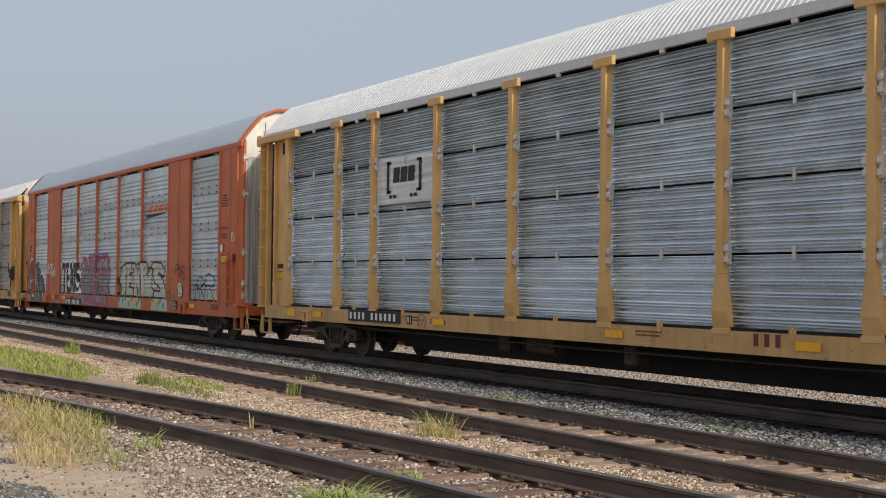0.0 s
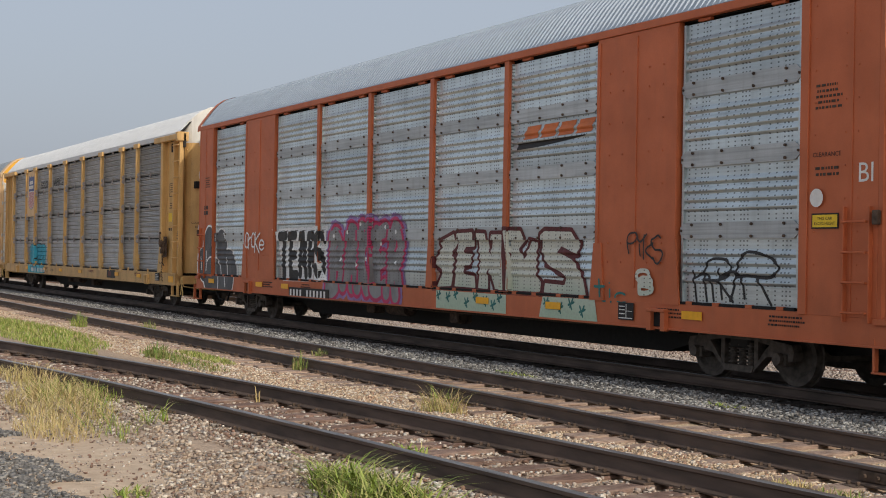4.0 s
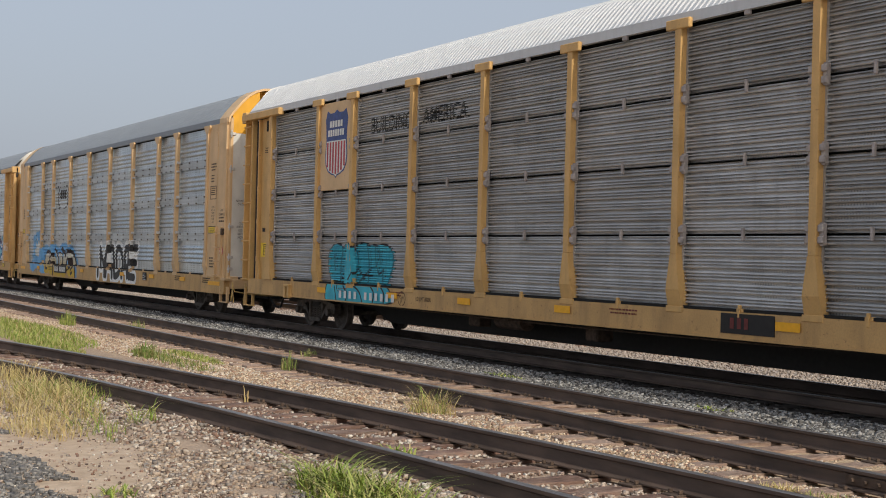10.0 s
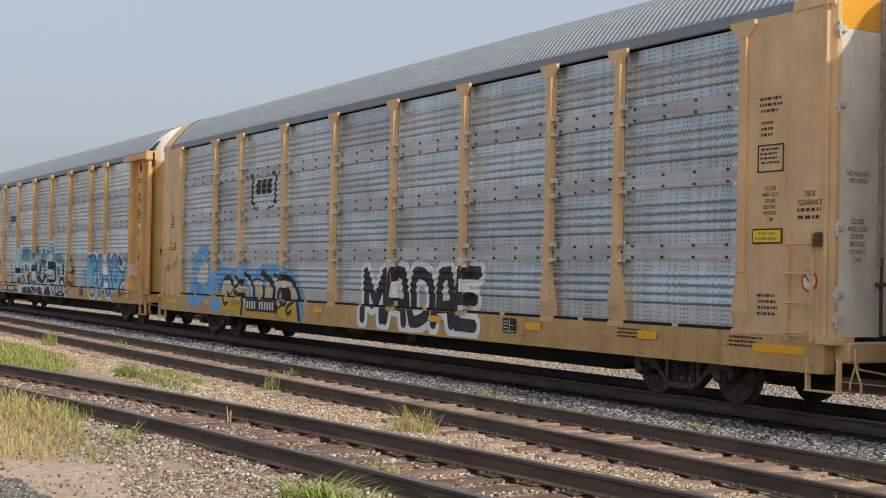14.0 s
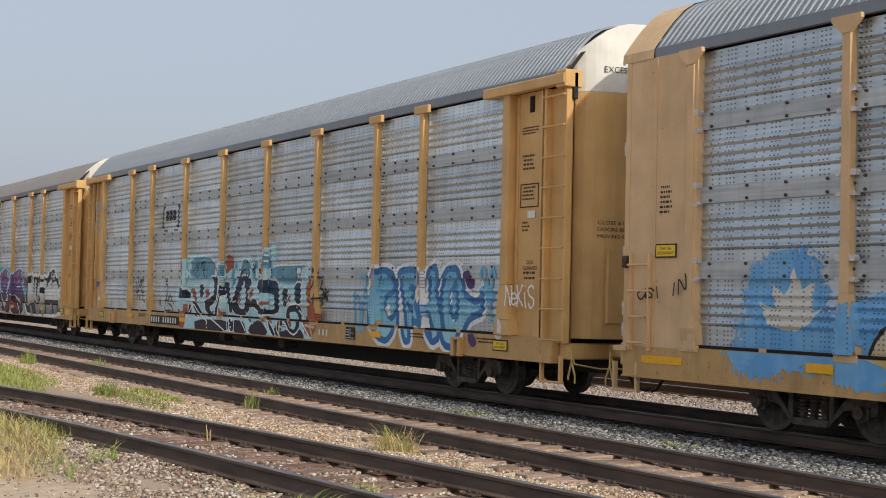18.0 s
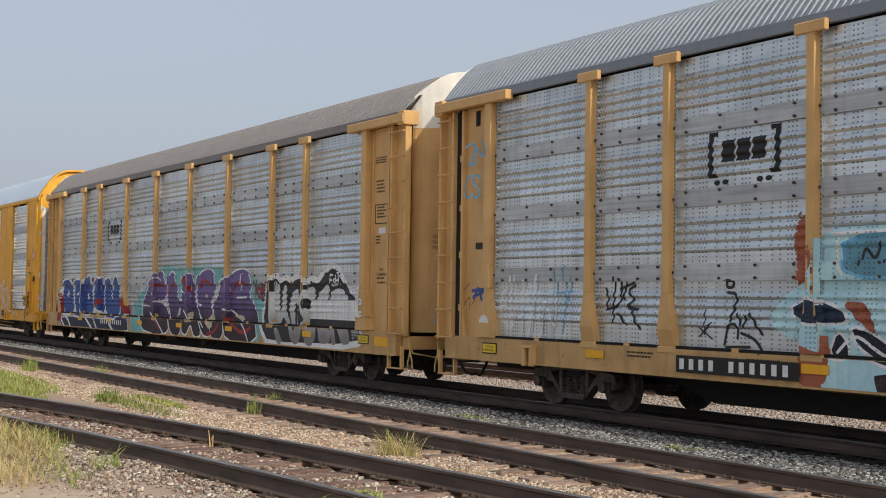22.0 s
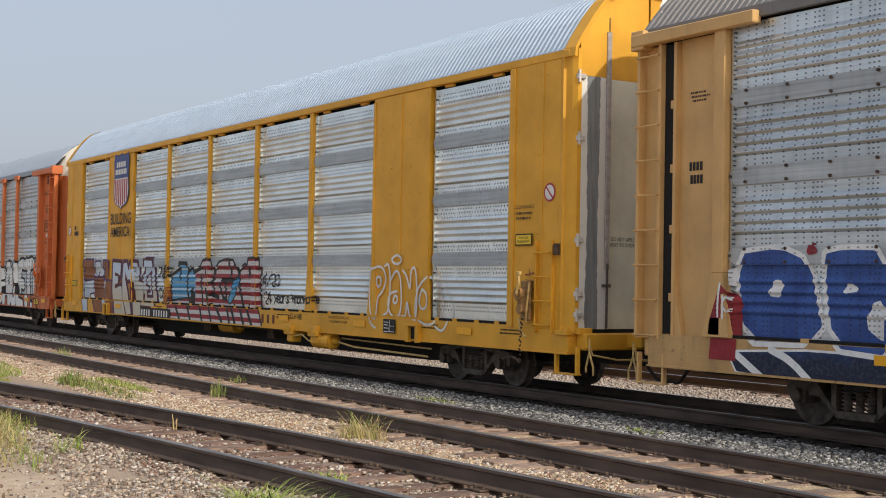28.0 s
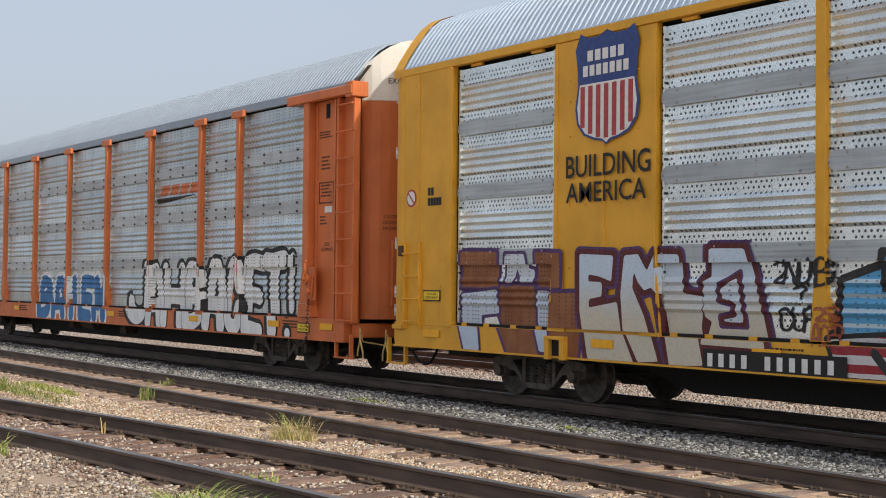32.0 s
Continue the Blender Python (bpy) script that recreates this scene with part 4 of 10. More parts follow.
def radial_end(car, s, body, low, high, split=5.10, slot=False, hole=True, out=0.0):
    """Car end with a ladder, a door pocket and rounded doors; s is +1 or -1 along x."""
    def b_beam(bm):
        box(bm, 11.25, 13.70 + out, -1.66, -1.50, 5.19, 5.36, 0.012)
        box(bm, 13.45 + out, 13.72 + out, -1.64, -1.30, 5.14, 5.42, 0.012)
    def b_post(bm):
        box(bm, 11.82, 12.03, -1.60, -1.40, 1.95, 5.20, 0.012)
        prism(bm, [(11.82, 1.95), (11.72, 1.36), (12.12, 1.36), (12.03, 1.95)], -1.60, -1.40)
        prism(bm, [(11.72, 1.355), (11.68, 1.10), (12.20, 1.10), (12.12, 1.355)], -1.61, -1.40)
    def b_pocket(bm):
        box(bm, 12.02, 12.92, -1.43, -1.36, 1.06, 5.20)
        box(bm, 12.06, 12.12, -1.46, -1.42, 1.2, 5.15, 0.006)
        box(bm, 12.86, 12.92, -1.52, -1.36, 1.06, 5.18, 0.006)
        prism(bm, [(12.70, 1.06), (12.92, 1.06), (12.92, 1.75), (12.86, 1.75)], -1.50, -1.43)
    def b_ladder(bm):
        ladder_channel(bm, (13.14 if s < 0 else 13.03) + out, 13.66 + out, 1.02, 5.18, [1.07 + 0.495 * i for i in range(9)])
    def door(z0, z1):
        def b(bm):
            plan = []
            for i in range(9):
                a = math.radians(90 * i / 8)
                plan.append((13.28 + 0.62 * math.sin(a), -0.30 - 1.05 * math.cos(a)))
            plan += [(13.92, 0.0)] + [(x, -y) for x, y in plan[::-1]]
            lo = [bm.verts.new((x, y, z0)) for x, y in plan]
            hi = [bm.verts.new((x, y, min(z1, roof_z(y) - 0.03))) for x, y in plan]
            for i in range(len(plan) - 1):
                bm.faces.new((lo[i], lo[i + 1], hi[i + 1], hi[i]))
            bm.faces.new(lo)
            bm.faces.new(hi[::-1])
            if z0 < 2:
                for zz in (1.35, 2.9, 3.9, 4.9):
                    for i in range(0, 8, 1):
                        x, y = plan[i]
                        rod(bm, (x, y, zz), (x + 0.02 * math.sin(1.57 * i / 8), y - 0.02, zz), 0.012, 5)
        return b
    def b_inset(bm):
        box(bm, 13.83, 13.90, -0.86, -0.38, 1.35, 2.55, 0.01)
    def put(name, key, b, mat, label=""):
        def mirrored(bm):
            b(bm)
            if s < 0:
                for v in bm.verts:
                    v.co.x = -v.co.x
        return piece(name, cached((name, key, s), mirrored), mat, car, label=label)
    put("top_bracket", out, b_beam, body)
    put("corner_post", 0, b_post, body)
    put("door_pocket", 0, b_pocket, body)
    put("ladder", out, b_ladder, body, "tall ladder with round steel rungs")
    d = put("end_door", split, door(1.10, split), low, "rounded end door with rows of rivets")
    put("door_top", split, door(split + 0.004, 7.0), high, "white painted top of the end door")
    if hole:
        put("door_hole", 0, lambda bm: box(bm, 12.42, 12.56, -1.445, -1.425, 4.86, 5.14, 0.01), M["hollow"])
    # flat black box painted as the shade in the gap beside the ladder
    put("pocket_slot", 0, lambda bm: box(bm, 12.925, 13.135 if s < 0 else 13.025, -1.475 if s < 0 else -1.42, -1.2, 1.1, 5.16), M["hollow"])
    for k, z in enumerate((1.55, 2.5, 3.35, 4.25)):
        put("gap_clip", k, lambda bm, z=z: box(bm, 12.925, 13.0 if s < 0 else 13.02, -1.50, -1.44 if s < 0 else -1.38, z, z + 0.12, 0.008), body)
    put("door_inset", 0, b_inset, low)
    def b_seal(bm):
        a = [bm.verts.new((13.56, y * 0.985, z - 0.05)) for y, z in ROOF]
        b = [bm.verts.new((13.62, y * 0.965, z - 0.075)) for y, z in ROOF]
        for i in range(len(ROOF) - 1):
            bm.faces.new((a[i], a[i + 1], b[i + 1], b[i]))
        # black block stands in for the shaded gap by the top bracket
        if slot:
            box(bm, 13.64, 13.72, -1.46, -1.38, 4.95, 5.38, 0.01)
    put("roof_seal", slot, b_seal, M["dark"], "black rubber seal under the end of the roof")
    end_gear(car, s, body)


def sheet_end(car, s, body, door_mat, top_mat, edge=11.7, split=5.0, patch=None, arch=1.0, split_y=-0.87, corner=13.08, cap=13.16):
    """Car end closed by plain side sheets, a roof cap, a corner strip and hinged end doors."""
    def put(name, key, b, mat, label=""):
        def mirrored(bm):
            b(bm)
            if s < 0:
                for v in bm.verts:
                    v.co.x = -v.co.x
        return piece(name, cached((name, key, s), mirrored), mat, car, label=label)
    def b_sheet(bm):
        box(bm, edge + 0.02, corner, -1.555, -1.45, 1.06, 5.30, 0.006)
        box(bm, edge + 0.02, edge + 0.17, -1.58, -1.55, 1.06, 5.28, 0.006)
        box(bm, 12.62, 12.65, -1.566, -1.55, 1.10, 5.28)
        for z in np.arange(1.3, 5.2, 0.42):
            for x in (11.98, 12.52, 12.74):
                rod(bm, (x, -1.55, z), (x, -1.567, z), 0.012, 5)
    def b_strip(bm):
        plan = [(corner + 0.003, -1.552), (corner + 0.09, -1.570), (corner + 0.11, -1.53), (13.33, -1.515), (13.43, -1.48), (13.43, -1.41), (corner + 0.003, -1.41)]
        lo, hi = ([bm.verts.new((x, y, z)) for x, y in plan] for z in (1.02, 5.42))
        bm.faces.new(lo)
        bm.faces.new(hi)
        for k in range(len(plan)):
            n = (k + 1) % len(plan)
            bm.faces.new((lo[k], lo[n], hi[n], hi[k]))
    def b_cap(bm):
        prof = ROOF + [(-y, z) for y, z in ROOF[-2::-1]]
        for a, b in ((cap, 13.45),):
            va = [bm.verts.new((a, y * 1.005, crown(z, arch) + 0.012)) for y, z in prof]
            vb = [bm.verts.new((b, y * 1.005, crown(z, arch) + 0.012)) for y, z in prof]
            for i in range(len(prof) - 1):
                bm.faces.new((va[i], va[i + 1], vb[i + 1], vb[i]))
            vc = [bm.verts.new((b, y * 0.975, 5.2 + (crown(z, arch) - 5.2) * 0.955)) for y, z in prof]
            for i in range(len(prof) - 1):
                bm.faces.new((vb[i], vb[i + 1], vc[i + 1], vc[i]))
    def leaf(y0, y1, z0, z1, x=13.42):
        def b(bm):
            ys = np.linspace(y0, y1, 5)
            lo = [bm.verts.new((x, y, z0)) for y in ys]
            hi = [bm.verts.new((x, y, min(z1, crown(roof_z(y), arch) + 0.004))) for y in ys]
            lo2 = [bm.verts.new((x - 0.05, y, z0)) for y in ys]
            hi2 = [bm.verts.new((x - 0.05, y, min(z1, crown(roof_z(y), arch) + 0.004))) for y in ys]
            for i in range(4):
                bm.faces.new((lo[i], lo[i + 1], hi[i + 1], hi[i]))
                bm.faces.new((lo2[i], lo2[i + 1], hi2[i + 1], hi2[i]))
                bm.faces.new((lo[i], lo[i + 1], lo2[i + 1], lo2[i]))
                bm.faces.new((hi[i], hi[i + 1], hi2[i + 1], hi2[i]))
            bm.faces.new((lo[0], hi[0], hi2[0], lo2[0]))
            bm.faces.new((lo[4], hi[4], hi2[4], lo2[4]))
        return b
    put("side_sheet", (edge, corner), b_sheet, body, "riveted plain steel side sheet")
    put("corner_strip", corner, b_strip, body, "folded corner strip beside the end door")
    put("roof_cap", (arch, cap), b_cap, body, "smooth painted roof end cap")
    inner = 13.34 if split_y < -0.7 else 13.02
    for k, (a, b) in enumerate(((-1.43, split_y - 0.01), (split_y + 0.01, -0.02), (0.02, -split_y - 0.01), (0.01 - split_y, 1.43))):
        x = 13.42 if k in (0, 3) else inner
        put("end_door", (k, split, arch, split_y), leaf(a, b, 1.08, split, x), patch if (patch and k == 0) else door_mat, "flat folding end door leaf")
        put("door_top", (k, split, arch, split_y), leaf(a, b, split + 0.004, 7.0, x), top_mat, "painted top of the end door")
    for q in (split_y - 0.005, -split_y - 0.005):
        put("door_jamb", (q, split_y), lambda bm, q=q: box(bm, inner - 0.04, 13.43, q, q + 0.012, 1.08, 5.95), M["cast"])
    for k, z in enumerate((1.30, 1.62, 2.45, 4.02, 4.98)):
        put("hinge", k, lambda bm, z=z: (box(bm, 13.405, 13.47, -1.50, -1.35, z - 0.04, z + 0.04, 0.01), rod(bm, (13.46, -1.47, z - 0.10), (13.46, -1.47, z + 0.10), 0.022, 8)), M["clip"], "zinc hinge")
    def b_bar(bm):
        box(bm, 13.40, 13.455, split_y - 0.055, split_y + 0.03, 2.0, 5.72, 0.008)
        for z in np.arange(2.1, 5.7, 0.115):
            rod(bm, (13.45, split_y - 0.012, z), (13.459, split_y - 0.012, z), 0.016, 6)
    put("lock_bar", split_y, b_bar, M["clip_dull"], "perforated steel bar between the door leaves")
    put("door_latch", split_y, lambda bm: (rod(bm, (13.47, split_y - 0.02, 1.1), (13.47, split_y - 0.02, 2.1), 0.016, 6), box(bm, 13.43, 13.49, split_y - 0.10, split_y + 0.04, 1.73, 1.78)), M["cast"])
    put("base_bracket", corner, lambda bm: (box(bm, corner - 0.02, corner + 0.30, -1.60, -1.40, 0.98, 1.06, 0.01), box(bm, 13.36, 13.52, -1.46, -1.20, 1.0, 1.10, 0.01)), body)
    put("lock_box", corner, lambda bm: box(bm, corner - 0.03, corner + 0.07, -1.64, -1.565, 2.22, 2.40, 0.012), M["iron"], "small dark lock box on the corner")
    put("ladder", ("low", corner), lambda bm: ladder_channel(bm, corner - 0.54, corner - 0.08, 1.0, 2.45, [1.12, 1.50, 1.88, 2.26], -1.62, False), body, "short side ladder with four rungs")
    end_gear(car, s, body)


def end_gear(car, s, body):
    """What hangs at the end of a car: steps, coupler, hose, uncoupling lever."""
    def put(name, b, mat, label=""):
        def mirrored(bm):
            b(bm)
            if s < 0:
                for v in bm.verts:
                    v.co.x = -v.co.x
        return piece(name, cached((name, "gear", s), mirrored), mat, car, label=label)
    put("step", lambda bm: (box(bm, 13.02, 13.06, -1.56, -1.48, 0.40, 0.82, 0.006), box(bm, 13.55, 13.59, -1.56, -1.48, 0.40, 0.82, 0.006), box(bm, 13.02, 13.59, -1.58, -1.46, 0.38, 0.405, 0.006)), body, "hanging stirrup step")
    put("end_sill", lambda bm: (box(bm, 13.36, 13.62, -1.40, 1.40, 0.76, 1.02, 0.02), box(bm, 13.60, 13.95, -0.6, 0.6, 0.80, 1.02, 0.02)), body)
    def coupler(bm):
        box(bm, 13.6, 14.08, -0.10, 0.10, 0.72, 0.98, 0.02)
        box(bm, 14.05, 14.30, -0.20, 0.17, 0.68, 1.00, 0.04)
        box(bm, 14.20, 14.42, 0.02, 0.20, 0.68, 1.00, 0.04)
    put("coupler", coupler, M["cast"], "rusty steel knuckle coupler")
    put("air_hose", lambda bm: pipe(bm, [(13.7, -0.35, 0.72), (13.85, -0.36, 0.50), (14.02, -0.34, 0.34), (14.18, -0.30, 0.30), (14.3, -0.26, 0.33)], 0.026), M["dark"], "black rubber air hose")
    put("uncoupling_lever", lambda bm: (pipe(bm, [(13.76, -1.44, 0.86), (13.78, -1.40, 0.70), (13.78, -0.9, 0.62), (13.9, -0.2, 0.62)], 0.014),
                                         pipe(bm, [(13.78, -1.46, 0.95), (13.78, -1.46, 0.74), (13.70, -1.46, 0.50), (13.70, -1.46, 0.44)], 0.016),
                                         pipe(bm, [(13.78, -1.46, 0.74), (13.88, -1.46, 0.52), (13.88, -1.46, 0.40)], 0.016)), M["handle"], "worn yellow uncoupling lever")


def decal(car, name, mat, x0, x1, z0, z1, y=SIDE - 0.033, label=""):
    bm = bmesh.new()
    box(bm, x0, x1, y - 0.003, y + 0.004, z0, z1)
    return part(name, bm, mat, car, label)


def bars(car, mat, x0, z0, char_h, text, y, gap=0.28, label="line of unreadable small lettering", wide=0.52):
    """Unread lettering: one plain bar for each sign."""
    bm = bmesh.new()
    x = x0
    w = char_h * wide
    for ch in text:
        if ch != " ":
            if char_h > 0.1:
                piece("sign_bar", cached(("sign_bar", round(char_h, 3), wide), lambda bm: box(bm, 0, char_h * wide, -0.002, 0.002, 0, char_h)), mat, car, (x, y, z0))
            else:
                box(bm, x, x + w, y - 0.002, y + 0.002, z0, z0 + char_h)
        x += w + char_h * gap
    if char_h > 0.1:
        bm.free()
        return None
    return part("lettering", bm, mat, car, label)


def glyphs(text, offset=0.0, res=3):
    cu = bpy.data.curves.new("letters", "FONT")
    cu.body, cu.size, cu.offset, cu.resolution_u, cu.fill_mode = text, 1.0, offset, res, "FRONT"
    ob = bpy.data.objects.new("letters", cu)
    me = bpy.data.meshes.new_from_object(ob)
    bpy.data.objects.remove(ob)
    bpy.data.curves.remove(cu)
    v = np.array([w.co[:2] for w in me.vertices]) if len(me.vertices) else np.zeros((0, 2))
    f = [tuple(p.vertices) for p in me.polygons]
    bpy.data.meshes.remove(me)
    return v, f


def words(car, mat, text, x0, x1, z0, h, y, label=""):
    """Readable lettering, stretched to the length it has on the car."""
    v, f = glyphs(text)
    w = v.max(0) - v.min(0)
    v = (v - v.min(0)) / w * ((x1 - x0), h)
    bm = bmesh.new()
    vs = [bm.verts.new((x0 + a, y, z0 + b)) for a, b in v]
    for q in f:
        try:
            bm.faces.new([vs[i] for i in q])
        except ValueError:
            pass
    return part("lettering", bm, mat, car, label or "painted words " + text.lower())


def warning_sign(car, x, z, w=0.42, h=0.20, y=SIDE - 0.012, square=False):
    """Yellow sign with a black rim: this car excess height."""
    s = decal(car, "warning_sign", M["ink"], x, x + w, z, z + h, y, "small yellow warning sign with black rim")
    bm = bmesh.new()
    box(bm, x + 0.02, x + w - 0.02, y - 0.006, y - 0.004, z + 0.02, z + h - 0.02)
    part("sign_face", bm, M["lemon"], s)
    words(s, M["ink"], "THIS CAR", x + w * 0.22, x + w * 0.78, z + h * 0.56, h * 0.20, y - 0.008)
    words(s, M["ink"], "EXCESS HEIGHT", x + w * 0.12, x + w * 0.88, z + h * 0.24, h * 0.20, y - 0.008)


WHEELS = []
CARS = []
SILL = {}


def far_side(car, mat):
    def b(bm):
        run_profile(bm, [(1.46, 1.09), (1.55, 1.09), (1.55, 5.3), (1.46, 5.3)], -13.2, 13.2)
        for e in EDGES:
            box(bm, e - 0.07, e + 0.07, 1.55, 1.60, 1.1, 5.25)
    piece("far_wall", cached(("far_wall",), b), mat, car)


def clip_shape(bm):
    """Zinc clip that holds the edges of two sheets: a rounded plate with two lugs."""
    prism(bm, [(-0.036, -0.13), (-0.02, -0.15), (0.02, -0.15), (0.036, -0.13), (0.036, 0.13), (0.02, 0.15), (-0.02, 0.15), (-0.036, 0.13)], -0.062, 0.0)
    for z in (-0.075, 0.075):
        box(bm, -0.05, 0.05, -0.095, -0.05, z - 0.048, z + 0.048, 0.014)


def railcar(label, x, body, roof, kind, panel, plate, ends, post="tee", sheets=False, clips=False, under=True, cut=None, low=0.69, arch=1.0):
    """An enclosed car carrier: frame, trucks, sheet sides, roof and ends."""
    car = tagged(new("railcar"), label, "railcar", "coupled train of car carriers")
    CARS.append((car, x))
    SILL[car] = low
    car.location = (x, MAIN_Y, 0)
    piece("underframe", frame_mesh(), M["dark"], car, label="sooty steel underframe with a deep centre sill")
    piece("side_sill", sill_mesh(low), M["sill_grime"] if body in (M["tan"], M["tan_worn"], M["tan_grimy"]) else body, car, label="painted steel side sill")
    # decks and backing sheet coloured black as interior shade
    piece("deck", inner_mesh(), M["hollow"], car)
    far_side(car, body)
    rx = 13.55 if ends[0] != "sheet" else 13.16 if sheets else 12.72
    piece("roof", roof_mesh(-rx, rx, arch), roof, car, label="ribbed sheet metal roof, rounded at the eaves")
    for s in (-1, 1) if not sheets else (1,):
        piece("eave_fascia", cached(("eave_fascia", rx), lambda bm: box(bm, -rx, rx, -0.045, 0.045, 5.28, 5.435)), roof, car, (0, s * 1.50, 0))
    # added inner sheet under the roof, in the same painted shade
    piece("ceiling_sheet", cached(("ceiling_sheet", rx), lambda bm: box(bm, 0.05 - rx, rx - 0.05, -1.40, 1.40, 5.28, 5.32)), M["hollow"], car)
    for tx in (-10.0, 10.0):
        WHEELS.extend(truck(car, tx))
    # sides
    if sheets:
        bays = [(cut[0], cut[1])] + list(zip(cut[2:7], cut[3:8])) + [(cut[8], cut[9])]
        posts = cut[3:7]
        bm = bmesh.new()
        box(bm, -13.3, 13.3, -1.568, -1.45, 5.29, 5.41, 0.008)
        part("top_rail", bm, body, car, "painted rail under the eaves")
        for a, wide in ((cut[1], cut[2] - cut[1]), (cut[7], cut[8] - cut[7])):
            def b_wide(bm, w=wide):
                box(bm, 0.0, w, -1.545, -1.44, 1.06, 5.286, 0.006)
                for q in (0.04, w / 2, w - 0.04):
                    box(bm, q - 0.04, q + 0.04, -1.562, -1.54, 1.3, 5.22, 0.004)
                for z in (1.7, 2.0, 2.9, 3.4, 3.9, 4.4, 4.7):
                    for q in (0.35, 0.7, w - 0.7, w - 0.35):
                        rod(bm, (q, -1.54, z), (q, -1.562, z), 0.014, 5)
                for q in (0.08, w - 0.08):
                    prism(bm, [(q - 0.10, 2.0), (q - 0.20, 1.08), (q + 0.20, 1.08), (q + 0.10, 2.0)], -1.572, -1.54)
            piece("wide_side_sheet", cached(("wide_side_sheet", round(wide, 3)), b_wide), body, car, (a, 0, 0), "riveted plain sheet between the vented panels")
        style = "flush"
    else:
        bays = list(zip(EDGES[:-1], EDGES[1:]))
        posts = EDGES[1:-1]
        style = post
    for p in posts:
        piece("post", post_mesh(style), body, car, (p, 0, 0))
    if not sheets and ends[0] == "sheet":
        for p in (EDGES[0], EDGES[-1]):
            piece("post", post_mesh(style), body, car, (p, 0, 0))
    for a, b in bays:
        w = b - a - (0.13 if not sheets else 0.12)
        c = (a + b) / 2
        for z0, z1 in zip(ROWS_Z[:-1], ROWS_Z[1:]):
            gap = 0.035 if kind in ("fine", "worn") else 0.004
            z1 = 5.23 if sheets and z1 == ROWS_Z[-1] else z1
            piece("side_panel", panel_mesh(kind, w, z1 - z0 - gap), panel, car, (c, PANEL_Y, z0))
        if kind not in ("fine", "worn"):
            for z in (2.18, 3.23, 4.26):
                piece("splice_plate", cover_mesh(w + 0.02, plate), plate, car, (c, PANEL_Y - 0.004, z))
            if post == "vee":
                for z in (2.18, 3.23, 4.26):
                    for q, k in ((a + 0.115, 0), (b - 0.115, 0), (a + 0.115, 1), (b - 0.115, 1)):
                        piece("corner_tab", cached(("corner_tab", k), lambda bm, k=k: prism(bm, [(-0.045, (0.095, -0.155)[k]), (0.045, (0.095, -0.155)[k]), (0.045, (0.14, -0.12)[k]), (0.02, (0.175, -0.10)[k]), (-0.045, (0.175, -0.10)[k])], -0.10, 0.0)), M["clip"], car, (q, PANEL_Y, z))
        # solid black strip in place of the shade in an open slot
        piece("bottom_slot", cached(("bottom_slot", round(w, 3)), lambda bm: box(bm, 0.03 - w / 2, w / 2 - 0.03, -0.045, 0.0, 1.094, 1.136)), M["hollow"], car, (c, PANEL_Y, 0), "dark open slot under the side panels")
        for q in ((0.12, 0.35, 0.62, 0.86) if sheets else (0.5,)):
            piece("slot_tab", cached(("slot_tab",), lambda bm: box(bm, -0.07, 0.07, -0.052, 0.0, 1.088, 1.142, 0.004)), body, car, (a + q * (b - a), PANEL_Y, 0))
        if sheets:
            for q in (0.2, 0.8):
                piece("panel_tab", cached(("panel_tab",), lambda bm: box(bm, -0.14, 0.14, -0.02, 0.05, -0.022, 0.022, 0.006)), body, car, (a + q * (b - a), PANEL_Y + 0.01, 5.262))
        if clips:
            for z in ROWS_Z[1:-1]:
                for q in (a + 0.12, b - 0.12):
                    piece("clip", cached(("clip",), clip_shape), clips, car, (q, PANEL_Y, z - 0.015))
                piece("clip", cached(("clip", 1), lambda bm: box(bm, -0.025, 0.025, -0.045, 0.0, -0.09, 0.09, 0.008)), clips, car, (c, PANEL_Y, z - 0.015))
            piece("clip", cached(("clip", 2), lambda bm: box(bm, -0.06, 0.06, -0.05, 0.0, -0.06, 0.06, 0.01)), clips, car, (c, PANEL_Y, 5.27))
            piece("clip", cached(("clip", 1), None), body, car, (c, PANEL_Y - 0.03, 1.10))
    # brake gear under the floor
    if under:
        bm = bmesh.new()
        rod(bm, (-1.6, -0.95, 0.62), (-0.7, -0.95, 0.62), 0.17, 14)
        rod(bm, (-0.7, -0.95, 0.62), (-0.5, -0.95, 0.62), 0.06, 8)
        part("air_tank", bm, M["iron"] if body is not M["gold"] else M["gold"], car, "brake air tank under the floor")
        bm = bmesh.new()
        box(bm, -2.6, -2.2, -1.1, -0.8, 0.45, 0.75, 0.03)
        part("brake_valve", bm, M["iron"], car)
        bm = bmesh.new()
        box(bm, 1.4, 1.75, -1.15, -0.8, 0.42, 0.74, 0.03)
        part("valve_box", bm, M["iron"], car)
        bm = bmesh.new()
        pipe(bm, [(-9.0, -1.25, 0.70), (-4.0, -1.28, 0.66), (1.0, -1.28, 0.64), (6.0, -1.28, 0.66), (9.0, -1.25, 0.72)], 0.014)
        part("brake_pipe", bm, M["iron"], car)
    return car


def side_marks(car, xs):
    for x in xs:
        decal(car, "reflector", M["reflector"], x, x + 0.46, 0.88, 1.00, SIDE - 0.022, "amber reflective strip")


